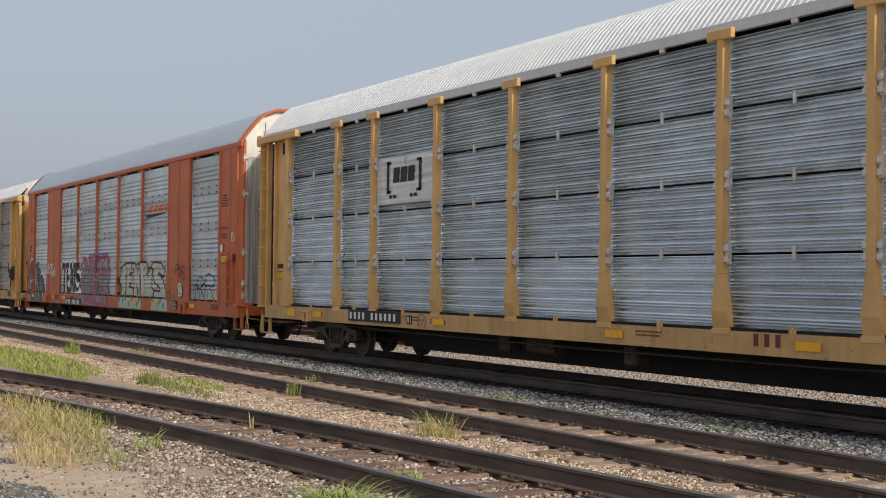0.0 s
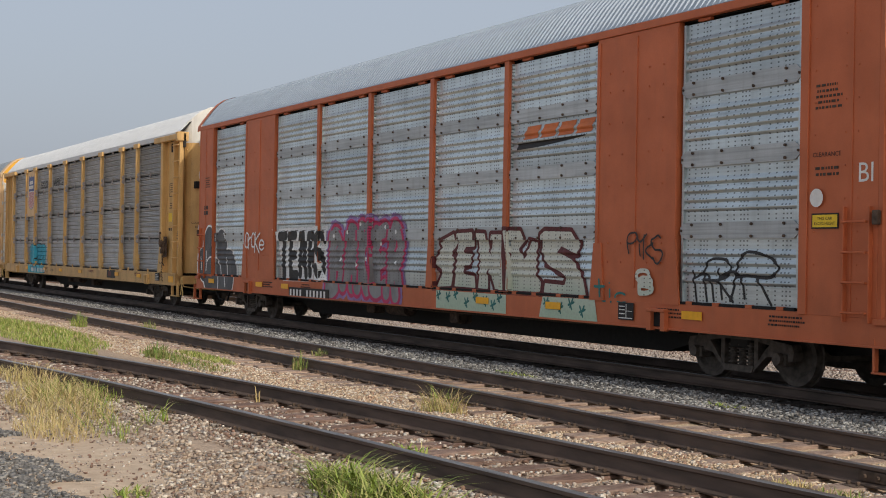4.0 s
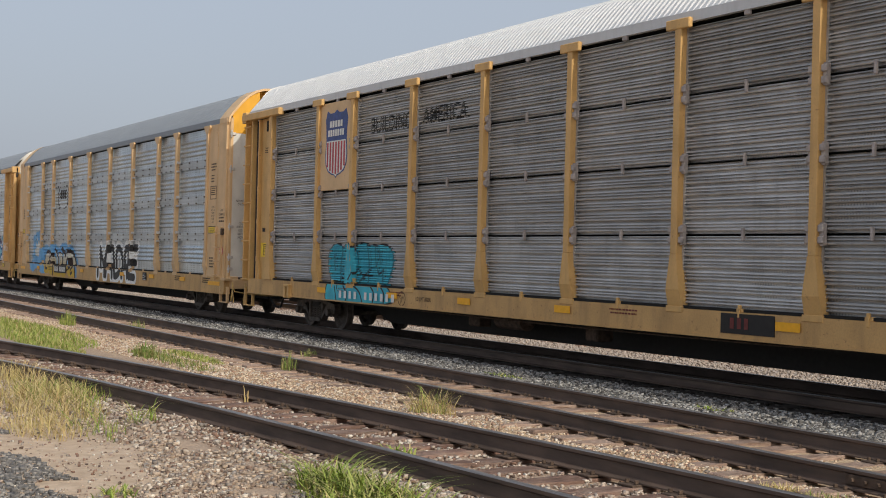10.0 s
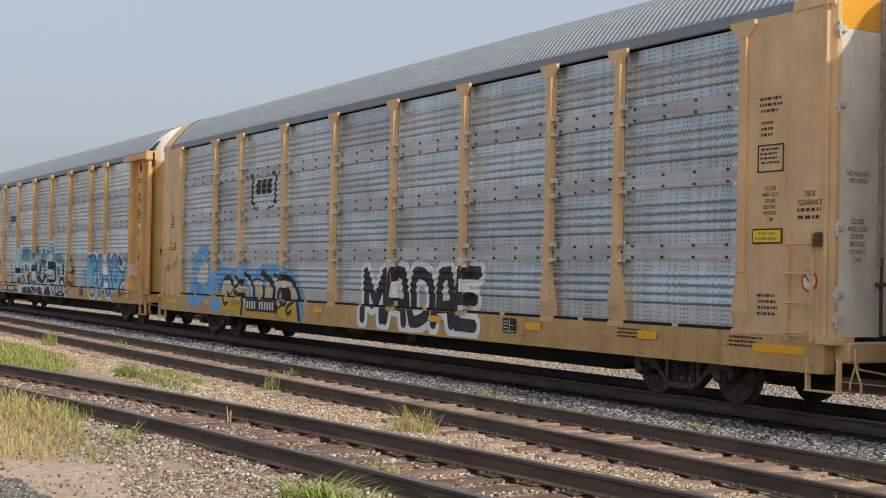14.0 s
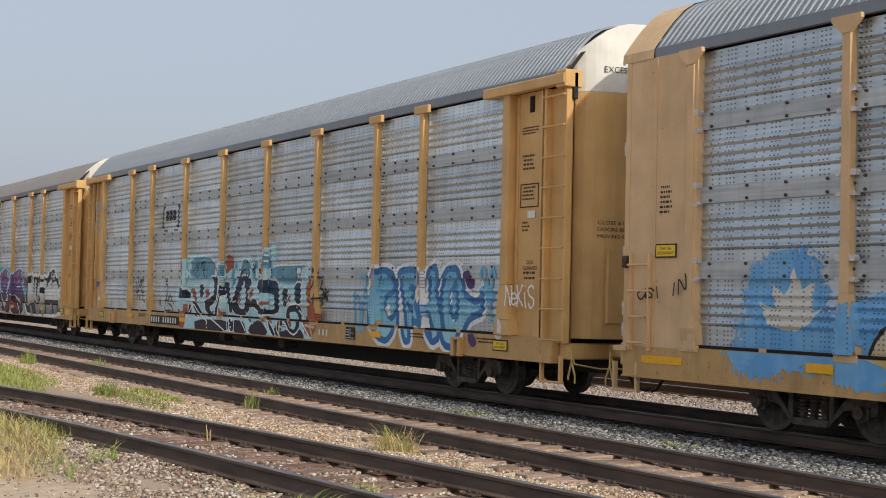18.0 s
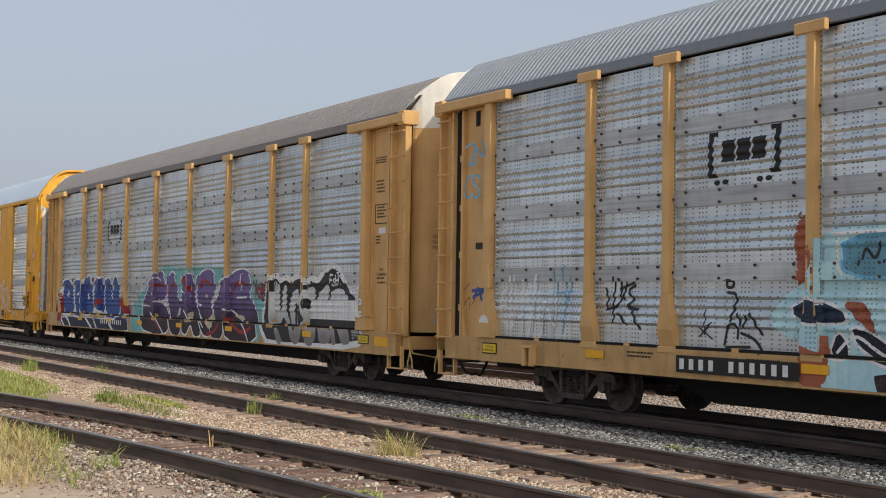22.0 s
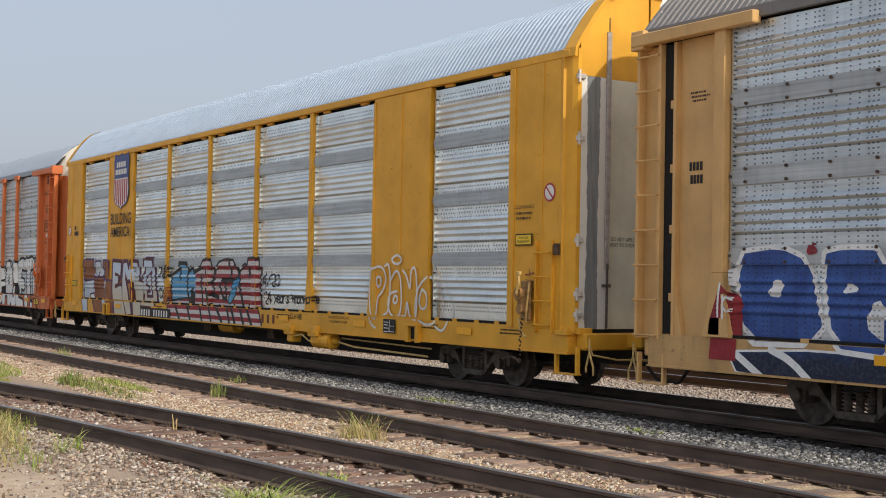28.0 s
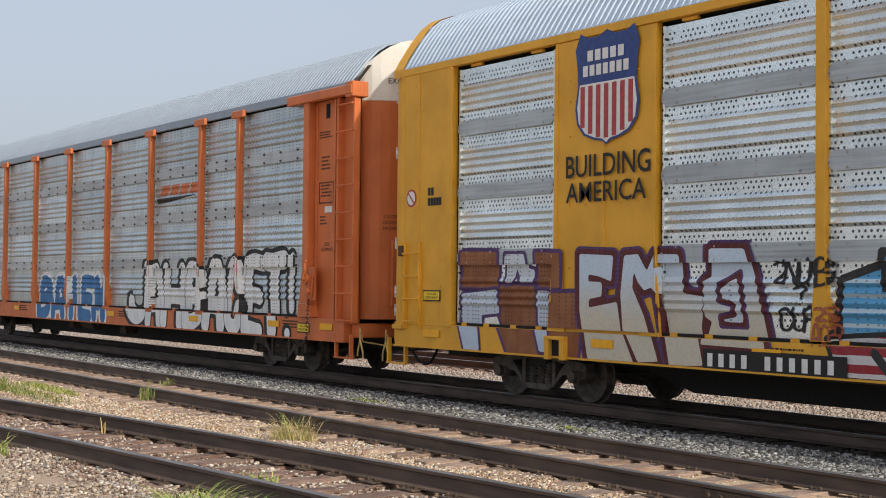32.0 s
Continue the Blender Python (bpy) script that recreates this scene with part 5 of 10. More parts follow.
def number_plate(car, x0, x1, backed=True, z=0.835, h=0.21, chars="mmmm mmmmmm", mat=None):
    if backed:
        decal(car, "number_board", M["ink"], x0, x1, z, z + h, SIDE - 0.024, "black board for the car number")
    n = len(chars)
    ch = h * 0.62
    w = (x1 - x0) - 0.16
    wide = 0.46 * (w / n) / ch
    gap = 0.54 * (w / n) / ch
    bars(car, mat or M["chalk"], x0 + 0.08, z + h * 0.19, ch, chars, SIDE - 0.030, gap, "car number, plain white bars", wide)


CUT_B = [-11.95, -9.38, -7.25, -4.46, -1.63, 1.27, 4.15, 7.02, 9.10, 11.70]
CUT_G = [-11.64, -9.07, -6.93, -4.17, -1.35, 1.48, 4.31, 7.05, 9.16, 11.73]
car_a = railcar("tan and grey car carrier with blue-grey corrugated sides", -19.24, M["tan"], M["roof_white"], "fine", M["fine_a"], None, ["radial"], clips=M["clip"], low=0.78, arch=ARCH["a"])
radial_end(car_a, -1, M["tan"], M["tan"], M["white"], out=0.12)
radial_end(car_a, 1, M["tan"], M["tan"], M["white"])
car_b = railcar("faded orange-red car carrier covered with graffiti", -47.89, M["rust_red"], M["roof_blue"], "wave", M["band_b"], M["plate"], ["sheet"], sheets=True, cut=CUT_B, low=0.70, arch=ARCH["b"])
sheet_end(car_b, 1, M["rust_red"], M["rust_red"], M["white"], patch=M["bare"], arch=ARCH["b"])
sheet_end(car_b, -1, M["rust_red"], M["rust_red"], M["white"], edge=11.95, arch=ARCH["b"])
car_c = railcar("tan car carrier with sooty corrugated sides", -76.71, M["tan_grimy"], M["roof_white"], "worn", M["fine_c"], None, ["radial"], clips=M["clip_dull"], low=0.71, arch=ARCH["c"])
radial_end(car_c, 1, M["tan_grimy"], M["tan_grimy"], M["white"], slot=True)
radial_end(car_c, -1, M["tan_grimy"], M["tan_grimy"], M["white"], out=0.11)
car_d = railcar("worn tan car carrier with grey punched sides and graffiti", -105.24, M["tan_worn"], M["roof_grey"], "wave", M["band_d"], M["plate"], ["sheet"], post="vee", low=0.61, arch=ARCH["d"])
sheet_end(car_d, 1, M["tan_worn"], M["white"], M["gold"], split_y=-0.66, corner=13.24, cap=12.72)
sheet_end(car_d, -1, M["tan_worn"], M["white"], M["white"], corner=13.24, cap=12.72)
car_e = railcar("tan car carrier with weathered punched sides and blue graffiti", -133.80, M["tan"], M["roof_grey"], "wave", M["band_e"], M["plate"], ["radial"], low=0.69, arch=ARCH["e"])
radial_end(car_e, 1, M["tan"], M["tan"], M["white"], slot=True)
radial_end(car_e, -1, M["tan"], M["tan"], M["white"])
car_f = railcar("tan car carrier with punched sides and a row of graffiti", -162.43, M["tan"], M["roof_brown"], "wave", M["band_e"], M["plate"], ["radial"], low=0.63, arch=ARCH["f"])
radial_end(car_f, 1, M["tan"], M["tan"], M["white"], hole=False)
radial_end(car_f, -1, M["tan"], M["tan"], M["white"], hole=False)
car_g = railcar("golden yellow car carrier with bright aluminium panels and graffiti", -191.02, M["gold"], M["roof_sky"], "rib", M["band_g"], M["plate_g"], ["sheet"], sheets=True, cut=CUT_G, low=0.69, arch=ARCH["g"])
sheet_end(car_g, 1, M["gold"], M["cream"], M["gold"], patch=M["bare_g"], arch=ARCH["g"])
sheet_end(car_g, -1, M["gold"], M["gold"], M["gold"], edge=11.64, arch=ARCH["g"])
car_h = railcar("orange car carrier with pale punched sides and graffiti", -219.45, M["orange"], M["roof_blue"], "wave", M["band_b"], M["plate"], ["radial"], low=0.67, arch=ARCH["h"])
radial_end(car_h, 1, M["orange"], M["orange"], M["white"])
radial_end(car_h, -1, M["orange"], M["orange"], M["white"])


# ------------------------------------------------------------------ paint on the cars: spray art, logos, lettering
def surface(car, x, z):
    """Where the outermost skin of a car's near side lies at the place x, z."""
    kind, sheets = SKIN[car]
    if z < 1.085:
        return SIDE
    if z < 1.13:
        return PANEL_Y - 0.012
    if sheets:
        flare = 0.02 + 0.10 * (2.0 - z) / 0.92 if z < 2.0 else 0.0
        if x < sheets[0] or x > sheets[9]:
            return -1.582
        if sheets[1] - flare < x < sheets[2] + flare or sheets[7] - flare < x < sheets[8] + flare:
            return -1.574
        if any(abs(x - p) < 0.075 + 0.09 * max(0, (1.95 - z) / 0.83) for p in sheets[3:7]):
            return POST_Y + 0.045
    else:
        if abs(x) > 11.68:
            return -1.602
        for p in EDGES[1:-1]:
            w = 0.074 if z > 1.88 else 0.074 + 0.09 * min(1, (1.88 - z) / 0.5)
            if abs(x - p) < w:
                return POST_Y
    for z0, z1 in zip(ROWS_Z[:-1], ROWS_Z[1:]):
        if z0 <= z < z1:
            if kind != "fine" and any(abs(z - q) < 0.12 for q in (2.18, 3.23, 4.26)):
                return PANEL_Y - 0.020
            return PANEL_Y + fold(kind, z - z0)
    return SIDE


SKIN = {car_a: ("fine", None), car_b: ("wave", CUT_B), car_c: ("worn", None), car_d: ("wave", None), car_e: ("wave", None), car_f: ("wave", None), car_g: ("rib", CUT_G), car_h: ("wave", None)}


LAID = {}


def lay_on(car, name, verts, faces, mat, lift, label=""):
    """Cuts flat paint along the folds of the car side and lays it onto the skin."""
    ax, bx, az, bz = min(v[0] for v in verts), max(v[0] for v in verts), min(v[1] for v in verts), max(v[1] for v in verts)
    under = [q[4] for q in LAID.setdefault(car, []) if q[0] < bx and ax < q[1] and q[2] < bz and az < q[3]]
    lift = max(under, default=0.0032) + 0.0008
    LAID[car].append((ax, bx, az, bz, lift))
    bm = bmesh.new()
    vs = [bm.verts.new((x, 0, z)) for x, z in verts]
    for q in faces:
        try:
            bm.faces.new([vs[i] for i in q])
        except ValueError:
            pass
    bmesh.ops.bisect_plane(bm, geom=bm.verts[:] + bm.edges[:] + bm.faces[:], plane_co=(0, 0, SILL[car] + 0.03), plane_no=(0, 0, 1), dist=1e-5, clear_inner=True)
    xs, zs = [v[0] for v in verts], [v[1] for v in verts]
    kind, sheets = SKIN[car]
    cuts_z = [1.085, 1.13] + [q + d for q in (2.18, 3.23, 4.26) for d in (-0.12, 0.12)]
    for z0, z1 in zip(ROWS_Z[:-1], ROWS_Z[1:]):
        k = fold_knots(kind, z1 - z0)
        cuts_z += [z0 + a for a in k]
    edges = sheets or EDGES
    cuts_x = [e + d for e in edges for d in ((-0.16, -0.12, -0.075, -0.02, 0.02, 0.075, 0.12, 0.16, 0) if abs(e) < 11 else (0,))]
    for z in cuts_z:
        if min(zs) < z < max(zs):
            bmesh.ops.bisect_plane(bm, geom=bm.verts[:] + bm.edges[:] + bm.faces[:], plane_co=(0, 0, z), plane_no=(0, 0, 1), dist=1e-5)
    for x in cuts_x:
        if min(xs) < x < max(xs):
            bmesh.ops.bisect_plane(bm, geom=bm.verts[:] + bm.edges[:] + bm.faces[:], plane_co=(x, 0, 0), plane_no=(1, 0, 0), dist=1e-5)
    out_v, out_f = [], []
    for f in bm.faces:
        c = f.calc_center_median()
        i = len(out_v)
        for v in f.verts:
            x, z = v.co.x + (c.x - v.co.x) * 0.02, v.co.z + (c.z - v.co.z) * 0.02
            out_v.append((v.co.x, surface(car, x, z) - lift, v.co.z))
        out_f.append(tuple(range(i, len(out_v))))
    bm.free()
    me = bpy.data.meshes.new(name)
    me.from_pydata(out_v, [], out_f)
    bm = bmesh.new()
    bm.from_mesh(me)
    bmesh.ops.remove_doubles(bm, verts=bm.verts, dist=0.0003)
    for f in bm.faces:
        if f.normal.y > 0:
            f.normal_flip()
    bm.to_mesh(me)
    bm.free()
    return piece(name, me, mat, car, label=label)


# Skeletons of hand-drawn letters on a grid of 5 by 7; strokes are split by "/".
BONES = {"A": "00 16 26 26 36 40/12 32", "B": "00 06 26 45 34 23 03/23 43 41 20 00", "C": "44 36 16 05 01 10 30 42", "D": "00 06 26 45 41 20 00", "E": "46 06 06 00 00 40/03 33", "F": "46 06 06 00/03 33",
         "G": "45 26 05 01 20 41 43 23", "H": "06 00/46 40/03 43", "I": "26 20", "J": "46 41 20 01 02", "K": "06 00/46 03 03 40", "L": "06 00 00 40", "M": "00 06 06 22 22 46 46 40", "N": "00 06 06 40 40 46",
         "O": "26 05 01 20 41 45 26", "P": "00 06 36 45 44 33 03", "R": "00 06 36 45 44 33 03/23 40", "S": "45 36 16 05 04 42 41 30 10 01", "T": "06 46/26 20", "U": "06 01 20 41 46",
         "V": "06 20 20 46", "W": "06 10 10 24 30 30 46", "X": "06 40/00 46", "Y": "06 23 46/23 20", "Z": "06 46 46 00 00 40", "!": "26 22/20 20", "/": "00 46", "+": "03 43/21 25", "?": "05 26 45 23 22/20 20",
         "0": "26 05 01 20 41 45 26", "2": "05 26 45 43 00 40", "4": "36 02 42/36 30", "a": "43 24 03 01 20 42/44 40", "c": "43 24 03 01 20 41", "e": "02 42 43 24 03 01 20 41", "i": "24 20/26 26",
         "k": "06 00/44 02 40", "l": "16 10", "m": "00 04/03 14 23 20/23 34 43 40", "n": "00 04/03 24 43 40", "o": "24 03 01 20 41 43 24", "p": "04 00/03 24 43 42 21 02", "r": "00 04/02 14 34",
         "s": "43 24 03 41 20 01", "y": "04 22 44/22 00", "t": "26 21 30 40/04 44", "h": "06 00/03 24 43 40"}


def bones(ch, x0, x1, z0, z1, half, rnd, wild=0.05, soft=2):
    """Line pieces of one letter that fills a box, softened at the bends."""
    segs = []
    tilt, bow = rnd.uniform(-wild, wild), rnd.uniform(-wild, wild)
    hx, hz = min(half, 0.47 * (x1 - x0)), min(half, 0.45 * (z1 - z0))
    for stroke in BONES.get(ch, "00 06 40 46").split("/"):
        pts = [(int(p[0]) / 4, int(p[1]) / 6) for p in stroke.split()]
        closed = len(pts) > 3 and pts[0] == pts[-1]
        for _ in range(soft):
            q = [] if closed else [pts[0]]
            for (ax, az), (bx, bz) in zip(pts[:-1], pts[1:]):
                q += [(0.75 * ax + 0.25 * bx, 0.75 * az + 0.25 * bz), (0.25 * ax + 0.75 * bx, 0.25 * az + 0.75 * bz)]
            q.append(q[0] if closed else pts[-1])
            pts = q
        out = []
        for u, v in pts:
            u2 = u + tilt * (v - 0.5) * 2 + bow * math.sin(3.1 * v)
            out.append((x0 + hx + u2 * (x1 - x0 - 2 * hx), z0 + hz + (v + 0.5 * tilt * math.sin(5 * u)) * (z1 - z0 - 2 * hz)))
        segs += [(*a, *b) for a, b in zip(out[:-1], out[1:])]
    return segs


def reach(shapes, x, z):
    """Distance from the grid points to the nearest edge of the shapes (negative inside)."""
    d = np.full(x.shape, 9.0)
    for kind, data in shapes:
        if kind == "oval":
            cx, cz, rx, rz = data
            k = np.sqrt(((x - cx) / rx) ** 2 + ((z - cz) / rz) ** 2)
            d = np.minimum(d, (k - 1) * min(rx, rz))
        elif kind == "blob":
            e, inside = np.full(x.shape, 9.0), np.zeros(x.shape, bool)
            for (ax, az), (bx, bz) in zip(data, data[1:] + data[:1]):
                dx, dz = bx - ax, bz - az
                t = np.clip(((x - ax) * dx + (z - az) * dz) / max(dx * dx + dz * dz, 1e-9), 0, 1)
                e = np.minimum(e, np.hypot(x - ax - t * dx, z - az - t * dz))
                if dz:
                    inside ^= ((az > z) != (bz > z)) & (x < ax + (z - az) * dx / dz)
            d = np.minimum(d, np.where(inside, -e, e))
        else:
            segs, half = data
            for ax, az, bx, bz in segs:
                dx, dz = bx - ax, bz - az
                t = np.clip(((x - ax) * dx + (z - az) * dz) / max(dx * dx + dz * dz, 1e-9), 0, 1)
                d = np.minimum(d, np.hypot(x - ax - t * dx, z - az - t * dz) - half)
    return d


def skin_cuts(car):
    kind, sheets = SKIN[car]
    cz = [1.085, 1.13] + [q + d for q in (2.18, 3.23, 4.26) for d in (-0.12, 0.12)]
    for z0, z1 in zip(ROWS_Z[:-1], ROWS_Z[1:]):
        cz += [z0 + a for a in fold_knots(kind, z1 - z0)]
    edges = sheets or EDGES
    return [e + d for e in edges for d in ((-0.16, -0.12, -0.075, -0.02, 0.02, 0.075, 0.12, 0.16, 0) if abs(e) < 11 else (0,))], cz


def spray_area(car, name, mat, shapes, grow, label, hollow=None, ragged=0.0, step=0.036, move=(0.0, 0.0)):
    """Paint on the folded skin wherever the shapes, widened by grow, reach; hollow keeps only a rim."""
    ax, bx, az, bz = 99, -99, 99, -99
    for kind, data in shapes:
        if kind == "oval":
            bb = (data[0] - data[2], data[0] + data[2], data[1] - data[3], data[1] + data[3])
        elif kind == "blob":
            bb = (min(p[0] for p in data), max(p[0] for p in data), min(p[1] for p in data), max(p[1] for p in data))
        else:
            sg, h = np.array(data[0]), data[1]
            bb = (sg[:, 0::2].min() - h, sg[:, 0::2].max() + h, sg[:, 1::2].min() - h, sg[:, 1::2].max() + h)
        ax, bx, az, bz = min(ax, bb[0]), max(bx, bb[1]), min(az, bb[2]), max(bz, bb[3])
    m = grow + ragged + 0.01
    ax, bx, az, bz = ax - m + move[0], bx + m + move[0], max(az - m + move[1], SILL[car] + 0.03), min(bz + m + move[1], 5.24)
    under = [q[4] for q in LAID.setdefault(car, []) if q[0] < bx and ax < q[1] and q[2] < bz and az < q[3]]
    lift = max(under, default=0.0032) + 0.0008
    LAID[car].append((ax, bx, az, bz, lift))
    cx, cz = skin_cuts(car)

    def lines(lo, hi, cuts):
        cuts = [lo] + sorted(c for c in cuts if lo + 0.004 < c < hi - 0.004) + [hi]
        out = []
        for a, b in zip(cuts[:-1], cuts[1:]):
            n = max(1, int((b - a) / step + 0.5))
            out += [a + (b - a) * i / n for i in range(n)]
        return np.array(out + [hi])
    xs, zs = lines(ax, bx, cx), lines(az, bz, cz)
    gx, gz = np.meshgrid(xs, zs)
    d = reach(shapes, gx - move[0], gz - move[1])
    if ragged:
        d = d + np.random.RandomState(len(name) + int(abs(ax) * 10)).uniform(-ragged, ragged, d.shape)
    f = d - grow
    if hollow is not None:
        f = np.maximum(f, hollow - d)
    f[np.abs(f) < 1e-6] = 1e-6
    ins = f < 0
    full = ins[:-1, :-1] & ins[1:, :-1] & ins[:-1, 1:] & ins[1:, 1:]
    some = (ins[:-1, :-1] | ins[1:, :-1] | ins[:-1, 1:] | ins[1:, 1:]) & ~full
    cuts = {int(np.abs(xs - c).argmin()) for c in cx if ax < c < bx}
    polys = []
    for r in range(len(zs) - 1):
        c = 0
        row = full[r]
        while c < len(xs) - 1:
            if row[c]:
                e = c + 1
                while e < len(xs) - 1 and row[e] and e not in cuts:
                    e += 1
                polys.append([(xs[c], zs[r]), (xs[e], zs[r]), (xs[e], zs[r + 1]), (xs[c], zs[r + 1])])
                c = e
            else:
                c += 1
    for r, c in zip(*np.nonzero(some)):
        ring = [(r, c), (r, c + 1), (r + 1, c + 1), (r + 1, c)]
        p = []
        for (r0, c0), (r1, c1) in zip(ring, ring[1:] + ring[:1]):
            fa, fb = f[r0, c0], f[r1, c1]
            if fa < 0:
                p.append((xs[c0], zs[r0]))
            if (fa < 0) != (fb < 0):
                k = fa / (fa - fb)
                p.append((xs[c0] + k * (xs[c1] - xs[c0]), zs[r0] + k * (zs[r1] - zs[r0])))
        if len(p) > 2:
            polys.append(p)
    index, verts, faces = {}, [], []
    for p in polys:
        mx, mz = sum(q[0] for q in p) / len(p), sum(q[1] for q in p) / len(p)
        ids = []
        for x, z in p:
            y = surface(car, x + (mx - x) * 0.03, z + (mz - z) * 0.03) - lift
            key = (round(x * 4000), round(y * 4000), round(z * 4000))
            if key not in index:
                index[key] = len(verts)
                verts.append((x, y, z))
            if index[key] not in ids:
                ids.append(index[key])
        if len(ids) > 2:
            faces.append(ids)
    # the paint also covers the flanks of the posts
    kind, sheets = SKIN[car]
    face_y, base = (POST_Y + 0.045, 1.95) if sheets else (POST_Y, 1.88)
    for p in (sheets[3:7] if sheets else EDGES[1:-1]):
        if not ax < p + 0.1 < bx:
            continue
        for r in range(len(zs) - 1):
            if zs[r] < 1.14:
                continue
            hw = [0.0755 + 0.083 * min(1.0, max(0.0, (base - z) / 0.52)) for z in (zs[r], zs[r + 1])]
            c = int(np.abs(xs - (p + hw[0] + 0.02)).argmin())
            if ins[r, c] and ins[r + 1, c]:
                i = len(verts)
                for y in (face_y - lift, PANEL_Y + 0.03):
                    verts += [(p + hw[0] + lift, y, zs[r]), (p + hw[1] + lift, y, zs[r + 1])]
                faces.append((i, i + 1, i + 3, i + 2))
    if not faces:
        return None
    me = bpy.data.meshes.new(name)
    me.from_pydata(verts, [], faces)
    return piece(name, me, mat, car, label=label)


def spray_word(car, boxes, fat, layers, seed, label, wild=0.05, soft=2, ovals=(), step=0.036):
    """Graffiti: each letter fills its box with strokes; layers (grow, paint, "word" or "letter", extras) from the wall outwards."""
    rnd = random.Random(seed)
    shapes = []
    step = min(step, 0.02) if fat < 0.07 else step
    for ch, x0, x1, z0, z1 in boxes:
        half = fat * min(x1 - x0, 0.7 * (z1 - z0))
        shapes.append(("line", (bones(ch, x0, x1, z0, z1, half, rnd, wild, soft), half)))
    cloud = [("oval", o) for o in ovals]
    for grow, mat, how, extra in layers:
        if how == "word":
            spray_area(car, "graffiti_outline", mat, shapes + cloud, grow, label, step=step, **extra)
        elif how == "letter":
            for s in shapes:
                for q, paint_, ex in ((grow, mat, extra),) if "core" not in extra else ((grow + extra["rim"], extra["edge"], {}), (grow, mat, {}), (grow - extra["core"], extra["inner"], {}))[:3 if extra["core"] < 1 else 2]:
                    spray_area(car, "graffiti_letter", paint_, [s], q, label, step=step, **ex)


def spray_piece(car, letters, layers, label, soft=1, step=0.036):
    """Filled graffiti letters drawn by their corners; layers (grow, paint) from the wall outwards."""
    blobs = []
    for pts in letters:
        for _ in range(soft):
            pts = [q for a, b in zip(pts, pts[1:] + pts[:1]) for q in ((0.8 * a[0] + 0.2 * b[0], 0.8 * a[1] + 0.2 * b[1]), (0.2 * a[0] + 0.8 * b[0], 0.2 * a[1] + 0.8 * b[1]))]
        blobs.append(("blob", pts))
    for k, (grow, mat) in enumerate(layers):
        for b in blobs:
            spray_area(car, "graffiti_outline" if k < len(layers) - 1 else "graffiti_letter", mat, [b], grow, label, step=step)


def spray_line(car, mat, strokes, half, label, soft=2, **extra):
    """Free strokes of the spray can, each one a piece of paint of its own."""
    for pts in strokes:
        for _ in range(soft):
            q = [pts[0]]
            for (ax, az), (bx, bz) in zip(pts[:-1], pts[1:]):
                q += [(0.75 * ax + 0.25 * bx, 0.75 * az + 0.25 * bz), (0.25 * ax + 0.75 * bx, 0.25 * az + 0.75 * bz)]
            pts = q + [pts[-1]]
        segs = [(*a, *b) for a, b in zip(pts[:-1], pts[1:])]
        spray_area(car, "spray_stroke", mat, [("line", (segs, half))], 0.0, label, step=0.03, **extra)


def tag(car, text, x0, x1, z0, z1, half, mat, seed, label):
    """One thin handwritten tag."""
    w = (x1 - x0) / len(text)
    spray_word(car, [(ch, x0 + i * w, x0 + (i + 1.1) * w, z0, z1) for i, ch in enumerate(text)], 0.02, [(half, mat, "word", {})], seed, label, wild=0.15, step=0.03)


def ellipse(car, mat, x, z, rx, rz, lift=0.005, n=22, wob=0.06, name="paint_patch", label="patch of spray paint"):
    rnd = random.Random(int(x * 100) + int(z * 77))
    ph = rnd.uniform(0, 6)
    v = []
    for i in range(n):
        a = 2 * math.pi * i / n
        r = 1 + wob * math.sin(3 * a + ph) + wob * 0.7 * math.sin(5 * a + 2 * ph)
        v.append((x + rx * r * math.cos(a), z + rz * r * math.sin(a)))
    return lay_on(car, name, v, [tuple(range(n))], mat, lift, label)


def poly(car, mat, pts, lift=0.006, name="paint_patch", label=""):
    return lay_on(car, name, pts, [tuple(range(len(pts)))], mat, lift, label)


def stripes(name, a, b, pitch, lo=0.5):
    m = Mat(name, 0.62, 0.0, 0.3)
    _, _, z = xyz(m)
    wob = m.noise(3, 2)
    s = m.math("GREATER_THAN", m.math("FRACT", m.math("MULTIPLY", m.math("ADD", z, m.math("MULTIPLY", wob, 0.03)), 1 / pitch)), lo)
    col = m.mix(s, a, b)
    col = m.mix(m.math("MULTIPLY", m.ramp(m.noise(26, 4), (0.45, 0.0), (0.8, 1.0)), 0.25), col, (0.2, 0.2, 0.2))
    return m.color(m.mix(m.math("MULTIPLY", sheet_holes(m), 0.5), col, (0.02, 0.02, 0.02)))


def fade(name, low, high, z0, z1, punch=True):
    """Spray paint that changes from one colour to another up the side."""
    m = Mat(name, 0.62, 0.0, 0.3)
    _, _, z = xyz(m)
    t = m.math("ADD", m.math("MULTIPLY", m.math("SUBTRACT", z, z0), 1 / (z1 - z0)), m.math("MULTIPLY", m.math("SUBTRACT", m.noise(2.5, 3), 0.5), 0.6))
    col = m.ramp(t, (0.1, low), (0.9, high))
    col = m.mix(m.math("MULTIPLY", m.ramp(m.noise(26, 4), (0.45, 0.0), (0.8, 1.0)), 0.28), col, (0.18, 0.18, 0.18))
    if not punch:
        return m.color(col)
    return m.color(m.mix(m.math("MULTIPLY", sheet_holes(m), 0.7), col, (0.015, 0.015, 0.016)))


